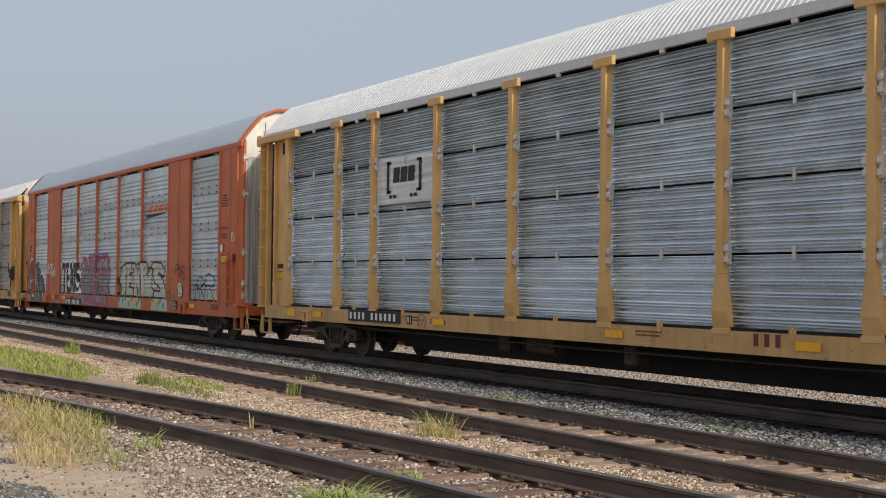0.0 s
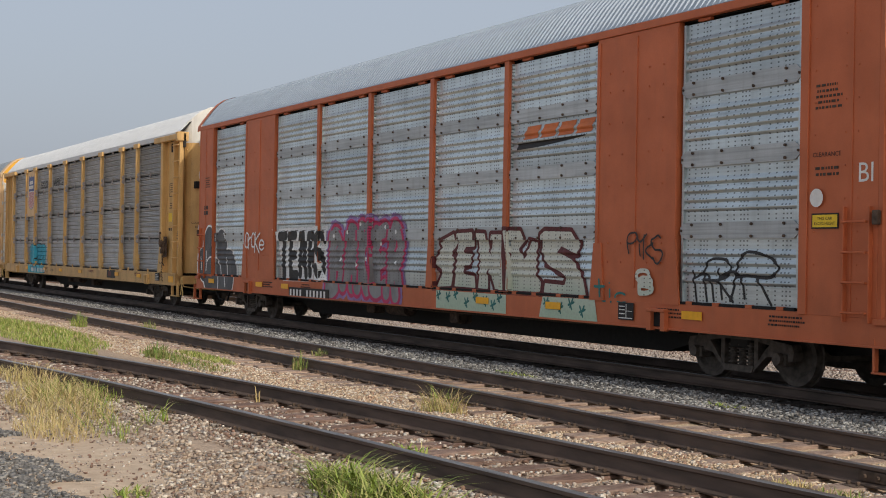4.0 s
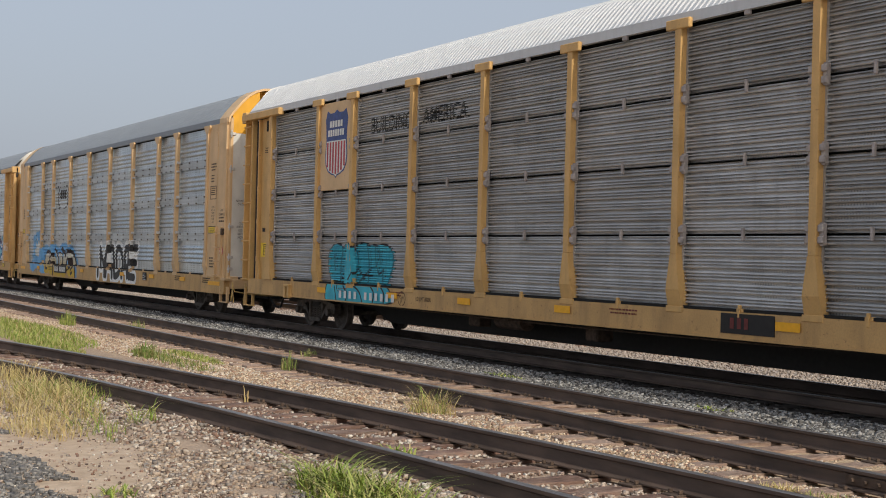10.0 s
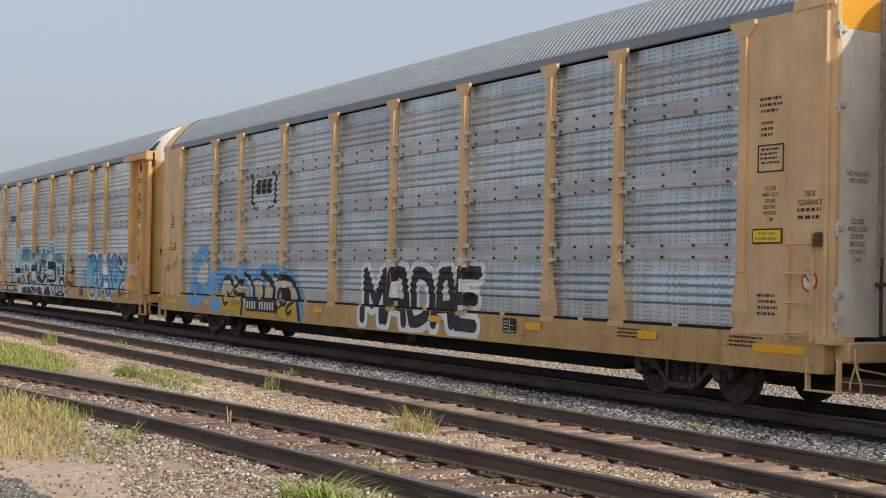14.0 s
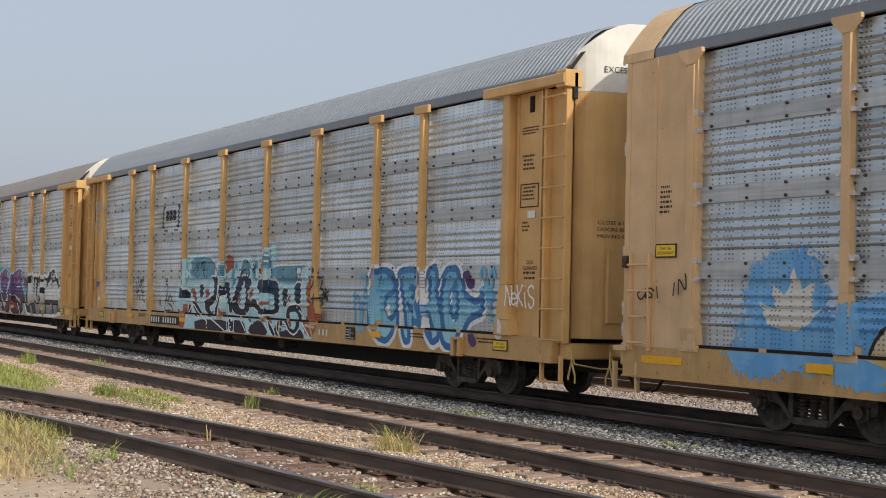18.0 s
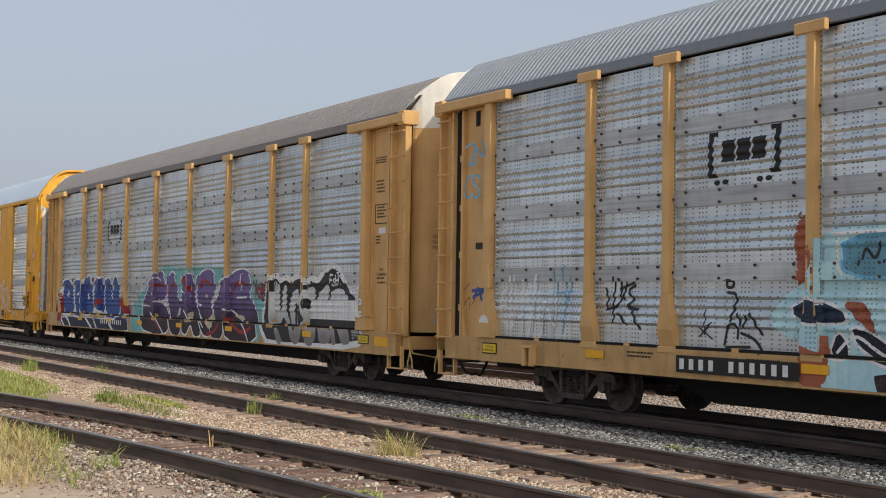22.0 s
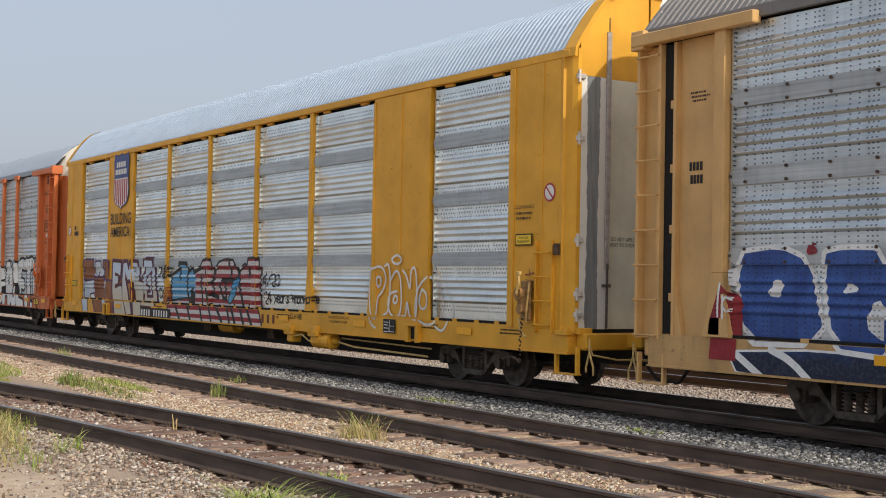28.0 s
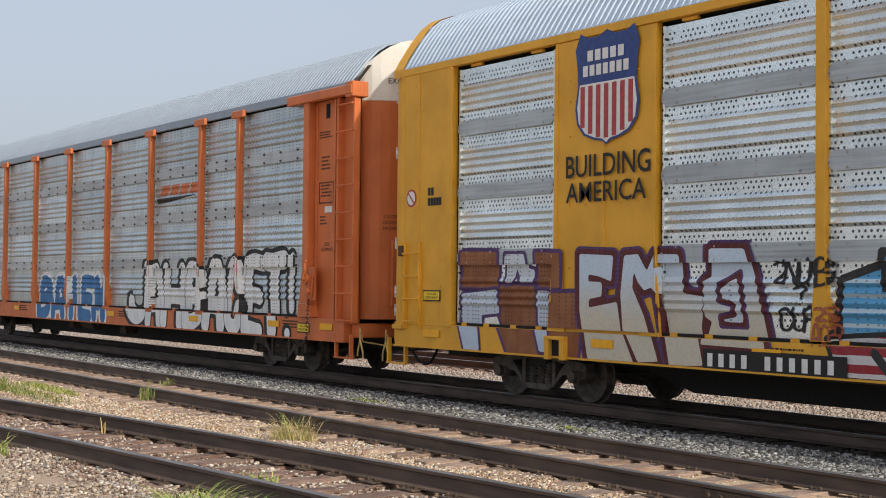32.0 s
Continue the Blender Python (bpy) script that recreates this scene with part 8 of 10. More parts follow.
spray_piece(car_f, [[(1.96, 1.81), (1.95, 2.21), (2.30, 2.41), (2.88, 2.46), (3.26, 2.29), (3.35, 2.01), (3.21, 1.74), (3.02, 1.63), (3.14, 1.25), (3.16, 0.69), (2.62, 0.74), (2.09, 1.37)], [(3.21, 1.58), (3.53, 1.73), (3.64, 2.06), (3.89, 2.19), (4.04, 2.10), (4.01, 1.83), (3.98, 1.46), (4.13, 0.66), (3.16, 0.69), (3.21, 1.16)], [(4.01, 1.83), (4.17, 2.14), (4.55, 2.36), (5.14, 2.44), (5.58, 2.34), (5.79, 2.13), (5.62, 1.77), (5.95, 1.58), (6.16, 1.33), (6.35, 0.66), (4.31, 0.63), (4.01, 1.28)]], [(0.05, P["white"]), (0.0, P["plum"])], "purple and dark bubble graffiti letters with white rims")
spray_line(car_f, P["crimson"], [[(-1.64, 1.99), (-1.17, 2.06), (-0.78, 2.04)], [(2.18, 1.99), (2.57, 2.19), (3.05, 2.05)], [(4.53, 1.83), (4.65, 2.03), (5.08, 2.11), (5.47, 2.04)], [(4.27, 1.24), (4.83, 1.01), (5.42, 0.83), (5.95, 0.99)], [(0.87, 2.20), (1.38, 2.15), (1.62, 1.81)], [(-0.27, 1.80), (-0.12, 2.04), (0.15, 2.06)], [(-1.49, 1.12), (-0.88, 0.81)], [(2.99, 0.75), (3.41, 0.81), (3.74, 0.99)]], 0.05, "thin crimson graffiti arcs")
spray_line(car_f, P["white"], [[(-2.67, 1.44), (-1.98, 1.45), (-1.37, 1.17), (-0.56, 0.69)], [(-1.32, 1.57), (-0.68, 1.54), (-0.31, 1.24)], [(4.18, 1.42), (4.51, 1.41), (5.42, 1.09), (5.79, 0.68)], [(2.16, 1.26), (2.65, 0.93)], [(4.87, 1.72), (5.48, 1.73)], [(-1.53, 2.24), (-1.20, 2.28), (-0.97, 2.19)], [(5.15, 2.31), (5.07, 1.90)], [(1.29, 1.35), (1.71, 1.06)], [(0.41, 1.18), (0.65, 1.49), (0.57, 1.22)], [(1.85, 1.76), (2.08, 1.52), (2.30, 1.50)], [(-1.86, 2.04), (-1.42, 1.77)], [(0.68, 1.89), (1.04, 1.81), (1.24, 1.69)]], 0.026, "thin white graffiti highlights")
spray_piece(car_f, [[(2.72, 1.10), (3.12, 1.30), (3.29, 1.26), (3.38, 0.98), (3.11, 0.87)], [(4.57, 1.29), (5.24, 1.29), (5.43, 1.18), (5.17, 1.16)], [(1.53, 1.21), (1.64, 1.36), (1.72, 1.26), (1.61, 1.13)], [(-1.32, 1.52), (-1.18, 1.68), (-1.09, 1.62)], [(2.55, 1.77), (2.65, 1.82), (2.90, 1.65)]], [(0.0, P["cream"])], "cream letter cores")
spray_piece(car_f, [[(6.50, 1.33), (6.75, 1.45), (6.79, 1.84), (7.04, 2.12), (7.35, 2.20), (7.59, 2.05), (7.90, 2.15), (8.24, 2.05), (8.46, 2.15), (8.78, 2.18), (9.07, 2.02), (9.34, 2.10), (9.67, 2.05), (9.92, 2.21), (10.16, 2.38), (10.43, 2.37), (10.79, 2.17), (11.20, 1.83), (11.61, 1.68), (11.77, 1.23), (11.75, 0.80), (7.03, 0.70), (6.64, 1.02)]], [(0.14, P["white"]), (0.0, P["black"])], "black graffiti cloud with a white rim")
spray_piece(car_f, [[(7.14, 1.10), (7.14, 1.92), (7.26, 2.14), (7.43, 2.10), (7.50, 1.85), (7.52, 1.49), (7.63, 1.41), (7.65, 1.85), (7.71, 2.04), (7.85, 2.02), (7.91, 1.85), (7.90, 1.38), (8.13, 1.14), (7.91, 1.13), (7.71, 1.31), (7.54, 1.12)], [(7.33, 1.03), (7.56, 1.04), (7.84, 0.76), (7.75, 0.66), (7.54, 0.68)], [(8.42, 1.97), (8.60, 1.85), (8.77, 1.59), (8.83, 1.26), (8.90, 0.93), (8.77, 0.72), (8.54, 0.68), (8.32, 0.78), (8.18, 1.08), (8.05, 1.42), (8.13, 1.76)]], [(0.0, P["silver"])], "silver graffiti letters on a black cloud")
spray_piece(car_f, [[(8.87, 1.71), (9.02, 1.96), (9.33, 2.00), (9.50, 1.86), (9.43, 1.65), (9.54, 1.43), (9.66, 1.14), (9.66, 0.86), (9.42, 0.66), (9.12, 0.71), (8.98, 0.97), (8.94, 1.17), (9.17, 1.25), (8.92, 1.42)], [(9.56, 1.77), (9.77, 1.92), (10.05, 2.06), (10.18, 1.93), (10.15, 1.69), (9.93, 1.61), (9.97, 1.44), (10.24, 1.53), (10.27, 1.32), (9.93, 1.20), (9.80, 1.11), (10.42, 1.09), (10.43, 0.78), (9.86, 0.74), (9.76, 1.08), (9.63, 1.43)], [(10.22, 1.85), (10.51, 1.96), (10.86, 1.93), (11.13, 1.73), (11.14, 1.50), (10.90, 1.36), (11.29, 1.07), (11.37, 0.80), (10.99, 0.75), (10.73, 1.11), (10.52, 1.25), (10.72, 0.78), (10.50, 0.72), (10.36, 1.17), (10.26, 1.45)], [(11.37, 1.21), (11.46, 1.58), (11.59, 1.56), (11.70, 1.23), (11.77, 0.85), (11.64, 0.97), (11.47, 0.83)]], [(0.0, P["silver"])], "silver graffiti letters on a black cloud")
spray_area(car_f, "paint_patch", P["black"], [("oval", (8.47, 1.31, 0.10, 0.32)), ("oval", (9.10, 1.61, 0.14, 0.12)), ("oval", (10.58, 1.56, 0.11, 0.13))], 0.0, "black letter cores")
spray_word(car_f, [("U", -3.99, -3.51, 1.55, 2.00), ("S", -3.51, -3.04, 1.55, 2.00)], 0.1, [(0.03, P["ghost"], "word", {})], 22, "faded pale graffiti letters")
spray_word(car_f, [("N", 6.01, 6.20, 1.74, 2.13), ("o", 6.20, 6.39, 1.71, 2.11), ("B", 6.39, 6.57, 1.68, 2.09)], 0.05, [(0.02, P["crimson"], "word", {})], 28, "thin crimson tag", wild=0.2)
spray_word(car_f, [("E", 10.26, 10.40, 2.01, 2.25), ("s", 10.40, 10.54, 2.01, 2.24), ("H", 10.54, 10.68, 2.02, 2.24)], 0.04, [(0.014, P["white"], "word", {})], 26, "small white handwritten letters", wild=0.1)
spray_word(car_f, [("R", 11.65, 11.80, 1.54, 1.73), ("P", 11.80, 11.97, 1.53, 1.73), ("R", 11.68, 11.83, 1.32, 1.48), ("E", 11.83, 11.97, 1.31, 1.47)], 0.05, [(0.014, P["white"], "word", {})], 25, "small white handwritten letters", wild=0.1)
# golden yellow car
spray_piece(car_g, [[(-10.46, 1.74), (-9.62, 1.75), (-9.47, 0.99), (-9.31, 0.63), (-10.13, 0.65), (-10.50, 1.26)], [(-9.22, 1.63), (-8.42, 1.65), (-8.45, 1.31), (-8.51, 0.67), (-8.98, 0.64), (-9.34, 1.12)]], [(0.06, P["violet"]), (0.0, P["brown"])], "brown graffiti fill with violet rims", 0)
spray_piece(car_g, [[(-11.48, 2.28), (-10.51, 2.26), (-10.53, 1.70), (-11.50, 1.71)], [(-9.56, 2.24), (-8.90, 2.22), (-8.89, 1.71), (-9.52, 1.72)]], [(0.06, P["violet"]), (0.0, P["brown"])], "brown graffiti block with violet rims", 0)
spray_piece(car_g, [[(-11.47, 1.60), (-10.56, 1.68), (-10.50, 1.31), (-10.97, 1.27), (-10.89, 0.72), (-11.29, 0.69), (-11.51, 1.24)], [(-10.30, 2.22), (-9.83, 2.22), (-9.76, 2.00), (-9.62, 1.98), (-9.63, 1.79), (-9.94, 1.79), (-10.05, 2.00), (-10.13, 1.79), (-10.32, 1.77)], [(-9.55, 1.67), (-9.28, 1.67), (-9.25, 1.29), (-9.15, 0.76), (-9.38, 0.77), (-9.54, 1.20)]], [(0.05, P["violet"]), (0.0, P["ice"])], "ice blue graffiti letter with violet rims", 0)
spray_piece(car_g, [[(-8.45, 2.20), (-7.73, 2.17), (-7.77, 1.81), (-8.03, 1.88), (-8.25, 1.91), (-8.25, 1.81), (-7.96, 1.80), (-7.97, 1.60), (-8.24, 1.56), (-8.24, 1.44), (-7.65, 1.53), (-7.56, 1.10), (-7.33, 0.69), (-8.29, 0.72), (-8.44, 1.39)], [(-7.51, 2.17), (-7.23, 2.18), (-7.06, 1.95), (-6.92, 2.18), (-6.53, 2.17), (-6.47, 1.66), (-6.12, 1.62), (-6.16, 1.22), (-6.04, 0.74), (-6.65, 0.70), (-6.73, 1.06), (-6.87, 1.65), (-6.98, 1.73), (-7.11, 1.69), (-7.23, 1.80), (-7.32, 1.95), (-7.34, 1.72), (-7.11, 1.35), (-6.86, 0.75), (-7.25, 0.72), (-7.53, 1.14), (-7.58, 1.64)], [(-5.99, 2.24), (-5.39, 2.23), (-5.25, 1.88), (-5.11, 1.39), (-5.00, 0.99), (-6.09, 1.01), (-5.98, 1.30), (-6.11, 1.37), (-6.12, 1.81), (-5.99, 1.88)]], [(0.11, P["violet"]), (0.075, P["wine"]), (0.0, P["creamice"])], "cream and ice blue graffiti letter with wine red rims", 0)
spray_piece(car_g, [[(-5.72, 1.84), (-5.49, 1.95), (-5.37, 1.25), (-5.82, 1.25), (-5.85, 1.38), (-5.60, 1.42), (-5.62, 1.52), (-5.85, 1.56), (-5.87, 1.77)]], [(0.03, P["violet"]), (0.0, P["wine"]), (-0.055, P["ice"])], "dark letter core", 0)
spray_piece(car_g, [[(-2.43, 1.92), (-1.88, 2.04), (-1.70, 2.20), (-1.27, 2.23), (-1.09, 1.99), (-1.00, 1.92), (-0.67, 2.15), (-0.30, 2.21), (0.16, 2.19), (0.28, 2.09), (0.45, 1.91), (0.89, 2.10), (1.02, 2.01), (1.07, 2.23), (1.64, 2.23), (1.68, 1.98), (1.70, 1.20), (1.95, 0.71), (-3.89, 0.73), (-4.05, 1.15), (-2.30, 1.28)]], [(0.06, P["black"]), (0.0, P["flag"])], "graffiti letters filled with red and white stripes", 0)
spray_piece(car_g, [[(-3.97, 1.87), (-3.38, 2.02), (-3.31, 2.13), (-2.83, 2.13), (-2.79, 1.93), (-2.51, 2.04), (-2.42, 1.92), (-2.26, 1.84), (-2.28, 1.33), (-3.98, 1.22)]], [(0.0, P["flagblue"])], "graffiti letters filled with blue and white dashes", 0)
spray_line(car_g, P["black"], [[(-3.98, 1.18), (-3.93, 1.85), (-3.35, 2.03), (-3.34, 2.16), (-2.81, 2.15), (-2.79, 1.93), (-2.50, 2.05), (-2.42, 1.92), (-1.88, 2.05)], [(-3.35, 2.03), (-3.32, 1.75)], [(-2.82, 1.93), (-2.80, 1.36), (-2.58, 1.04), (-2.38, 0.72)], [(-1.88, 1.85), (-1.82, 1.23), (-1.60, 0.73)], [(-1.09, 2.01), (-1.03, 1.78), (-1.26, 1.63)], [(-1.00, 1.92), (-1.10, 1.78), (-1.02, 1.44)], [(-1.37, 1.51), (-1.18, 1.10), (-1.00, 0.74)]], 0.05, "black graffiti outlines", 0)
spray_line(car_g, P["black"], [[(-0.72, 1.11), (-0.33, 0.73)], [(-0.01, 1.05), (0.13, 0.72)], [(0.19, 1.14), (0.47, 0.71)], [(1.07, 1.16), (1.44, 0.70)], [(0.28, 2.09), (0.47, 1.86), (0.56, 1.44), (0.78, 1.03), (0.97, 0.71)], [(0.47, 1.91), (0.58, 1.44)], [(-0.04, 2.18), (-0.01, 1.79)], [(-0.56, 1.74), (0.18, 1.74)], [(-0.31, 1.72), (-0.31, 1.31)], [(-0.67, 1.63), (-0.49, 1.30), (-0.31, 1.29)], [(1.02, 2.01), (1.07, 1.86)], [(-3.40, 1.02), (-3.14, 0.74)], [(-1.26, 1.40), (-0.78, 1.32)]], 0.055, "black graffiti outlines", 0)
spray_area(car_g, "paint_patch", P["black"], [("oval", (-1.49, 1.93, 0.13, 0.12)), ("oval", (-2.46, 1.27, 0.16, 0.26))], 0.0, "black letter cores")
spray_line(car_g, P["black"], [[(0.41, 1.72), (0.15, 1.59), (0.22, 1.49), (-0.09, 1.28)]], 0.12, "black rim of the lightning mark", 0)
spray_line(car_g, P["azure"], [[(0.41, 1.72), (0.15, 1.59), (0.22, 1.49), (-0.09, 1.28)]], 0.085, "blue lightning mark", 0)
spray_word(car_g, [("2", -4.96, -4.77, 1.80, 2.07), ("N", -4.77, -4.58, 1.79, 2.08), ("U", -4.58, -4.40, 1.78, 2.09), ("M", -4.40, -4.22, 1.77, 2.10), ("B", -4.22, -4.04, 1.77, 2.10)], 0.02, [(0.014, P["black"], "word", {})], 33, "thin black handwritten tag", wild=0.1)
spray_word(car_g, [("?", -4.64, -4.42, 1.54, 1.78)], 0.02, [(0.014, P["black"], "word", {})], 33, "thin black handwritten tag", wild=0.1)
spray_word(car_g, [("C", -4.85, -4.66, 1.23, 1.50), ("U", -4.66, -4.48, 1.22, 1.51), ("P", -4.48, -4.29, 1.22, 1.51)], 0.02, [(0.014, P["black"], "word", {})], 34, "thin black handwritten tag", wild=0.1)
spray_word(car_g, [("2", -4.25, -4.11, 1.36, 1.52), ("S", -4.11, -3.96, 1.36, 1.52)], 0.02, [(0.014, P["brick"], "word", {})], 34, "thin red handwritten tag")
spray_word(car_g, [("A", -4.28, -4.16, 1.07, 1.32), ("O", -4.16, -4.03, 1.07, 1.32), ("R", -4.03, -3.91, 1.07, 1.32)], 0.02, [(0.014, P["brick"], "word", {})], 34, "thin red handwritten tag")
spray_word(car_g, [("4", 1.79, 2.03, 1.60, 1.91), ("/", 2.03, 2.26, 1.61, 1.90), ("2", 2.26, 2.49, 1.62, 1.90), ("0", 2.49, 2.72, 1.62, 1.89)], 0.02, [(0.015, P["black"], "word", {})], 37, "thin black handwritten date")
spray_word(car_g, [("2", 1.93, 2.11, 1.22, 1.50), ("4", 2.09, 2.27, 1.23, 1.50), ("y", 2.41, 2.57, 1.23, 1.50), ("e", 2.56, 2.72, 1.24, 1.50), ("a", 2.71, 2.87, 1.24, 1.50), ("r", 2.86, 3.02, 1.24, 1.50), ("s", 3.01, 3.17, 1.25, 1.50), ("+", 3.29, 3.45, 1.25, 1.50), ("m", 3.44, 3.59, 1.26, 1.50), ("a", 3.58, 3.73, 1.26, 1.49), ("n", 3.72, 3.87, 1.26, 1.49), ("y", 3.85, 4.00, 1.27, 1.49), ("m", 4.12, 4.27, 1.27, 1.49), ("o", 4.25, 4.40, 1.28, 1.49), ("r", 4.38, 4.53, 1.28, 1.49), ("e", 4.51, 4.65, 1.28, 1.49)], 0.02, [(0.014, P["black"], "word", {})], 38, "thin black handwritten line", wild=0.1)
spray_line(car_g, P["line"], [[(7.07, 2.00), (7.52, 2.08), (7.72, 1.81), (7.53, 1.54), (7.35, 1.48), (7.33, 1.13), (7.12, 1.01), (7.02, 1.49), (7.07, 2.00)], [(7.31, 1.84), (7.49, 1.86), (7.49, 1.69), (7.33, 1.65), (7.31, 1.84)]], 0.023, "white outlined graffiti letter")
spray_line(car_g, P["line"], [[(7.62, 2.05), (7.77, 2.13), (7.86, 1.81), (7.81, 1.20), (7.58, 1.12)]], 0.023, "white outlined graffiti letter")
spray_line(car_g, P["line"], [[(7.84, 1.77), (8.08, 2.02), (8.26, 1.81), (8.28, 1.15), (7.98, 1.08), (7.75, 1.28), (7.82, 1.55), (8.11, 1.59)], [(8.03, 1.51), (8.15, 1.48), (8.09, 1.35), (7.95, 1.39), (8.03, 1.51)]], 0.023, "white outlined graffiti letter")
spray_line(car_g, P["line"], [[(7.89, 2.19), (8.07, 2.28), (8.28, 2.20), (8.20, 2.10), (7.96, 2.10), (7.89, 2.19)]], 0.023, "white outlined graffiti letter")
spray_line(car_g, P["line"], [[(8.30, 1.98), (8.46, 1.89), (8.60, 1.56), (8.60, 2.02), (8.81, 2.04), (8.86, 1.09), (8.60, 1.07), (8.47, 1.48), (8.46, 1.12), (8.28, 1.13)]], 0.023, "white outlined graffiti letter")
spray_line(car_g, P["line"], [[(9.18, 1.86), (8.90, 1.71), (8.77, 1.38), (8.80, 1.09), (9.14, 0.98), (9.47, 1.05), (9.59, 1.40), (9.45, 1.72), (9.18, 1.86)], [(9.02, 1.64), (8.90, 1.42), (9.00, 1.26), (9.20, 1.32), (9.18, 1.57), (9.02, 1.64)]], 0.023, "white outlined graffiti letter")
spray_line(car_g, P["line"], [[(9.58, 1.74), (9.86, 1.48), (9.91, 1.13), (9.70, 0.88), (9.45, 0.98)]], 0.023, "white outlined graffiti letter")
spray_line(car_g, P["line"], [[(6.79, 1.78), (6.69, 1.52), (6.91, 1.32), (6.86, 1.10)]], 0.023, "white outlined graffiti letter")
spray_line(car_g, P["line"], [[(6.96, 1.14), (7.07, 0.93), (7.26, 0.88)]], 0.023, "white outlined graffiti letter")
spray_line(car_g, P["brown"], [[(12.24, 1.91), (12.49, 1.94)], [(12.28, 1.84), (12.27, 1.69), (12.38, 1.87), (12.45, 1.67)], [(12.20, 1.78), (12.53, 1.81)], [(12.35, 2.00), (12.38, 1.91)]], 0.014, "thin brown handwritten tag")
# orange car
spray_word(car_h, [("J", 2.78, 4.20, 0.67, 2.25), ("A", 4.00, 5.01, 0.64, 2.19), ("H", 4.95, 6.23, 0.65, 2.20), ("B", 6.17, 7.37, 0.67, 2.22), ("A", 7.25, 8.39, 0.65, 2.26), ("C", 8.33, 9.30, 0.64, 2.30), ("E", 9.19, 10.16, 0.62, 2.33), ("T", 9.96, 11.08, 0.63, 2.37), ("!", 10.89, 11.54, 0.64, 2.34)], 0.17, [(0.09, P["black"], "word", {'move': (-0.05, 0.0)}), (0.0, P["white"], "letter", {"rim": 0.022, "edge": P["black"], "core": 9, "inner": P["ice"]})], 41, "tall white graffiti letters with black rims")
spray_word(car_h, [("B", -3.92, -2.75, 0.64, 1.90), ("A", -2.75, -1.63, 0.65, 1.90), ("I", -1.63, -0.57, 0.66, 1.91), ("E", -0.57, 0.44, 0.67, 1.91), ("M", 0.44, 1.41, 0.68, 1.92)], 0.2, [(0.1, P["white"], "word", {}), (0.0, P["midblue"], "letter", {})], 42, "blue graffiti letters with white rims", soft=1)


def skin_words(car, text, x0, x1, z0, z1, mat=None):
    v, f = glyphs(text, 0.010)
    w = v.max(0) - v.min(0)
    v = (v - v.min(0)) / w * ((x1 - x0), z1 - z0) + (x0, z0)
    lay_on(car, "lettering", [tuple(q) for q in v], f, mat or M["ink"], 0.012, "black painted words " + text.lower())


def flat_sheet(parent, name, mat, pts, y, label=""):
    bm = bmesh.new()
    prism(bm, pts, y - 0.003, y)
    bmesh.ops.recalc_face_normals(bm, faces=bm.faces)
    return part(name, bm, mat, parent, label)


def shield(car, x0, x1, z0, z1, y):
    """Railway shield: dark blue chief with two white bars, red and white stripes below."""
    w, h, cx = x1 - x0, z1 - z0, (x0 + x1) / 2
    half = [(0.0, 1.0), (0.12, 0.955), (0.30, 0.955), (0.42, 1.0), (0.50, 0.86), (0.47, 0.72), (0.455, 0.55), (0.50, 0.34), (0.47, 0.20), (0.36, 0.10), (0.20, 0.055), (0.06, 0.035), (0.0, 0.0)]
    out = [(cx + a * w, z0 + b * h) for a, b in half] + [(cx - a * w, z0 + b * h) for a, b in half[-2:0:-1]]
    s = flat_sheet(car, "shield_logo", M["blue"], out, y, "blue shield emblem with red and white stripes")
    low = [(a, b) for a, b in half if b <= 0.55]
    inner = [(cx + a * 0.93 * w, z0 + 0.02 * h + b * 0.96 * h) for a, b in low] + [(cx - a * 0.93 * w, z0 + 0.02 * h + b * 0.96 * h) for a, b in low[-2::-1]]
    flat_sheet(s, "shield_field", M["chalk"], inner, y - 0.004)
    for k in range(-3, 4):
        xa, xb = cx + (k * 0.125 - 0.034) * w, cx + (k * 0.125 + 0.034) * w
        lo = 0.06 + 0.14 * (abs(k) / 3.4) ** 2
        flat_sheet(s, "shield_stripe", M["red"], [(xa, z0 + lo * h), (xb, z0 + lo * h), (xb, z0 + 0.53 * h), (xa, z0 + 0.53 * h)], y - 0.008)
    for zb, ww, n in ((0.745, 0.60, 5), (0.615, 0.74, 7)):
        for i in range(n):
            xa = cx - ww * w / 2 + i * ww * w / n
            flat_sheet(s, "shield_bar", M["chalk"], [(xa, z0 + zb * h), (xa + ww * w / n * 0.72, z0 + zb * h), (xa + ww * w / n * 0.72, z0 + (zb + 0.095) * h), (xa, z0 + (zb + 0.095) * h)], y - 0.008)


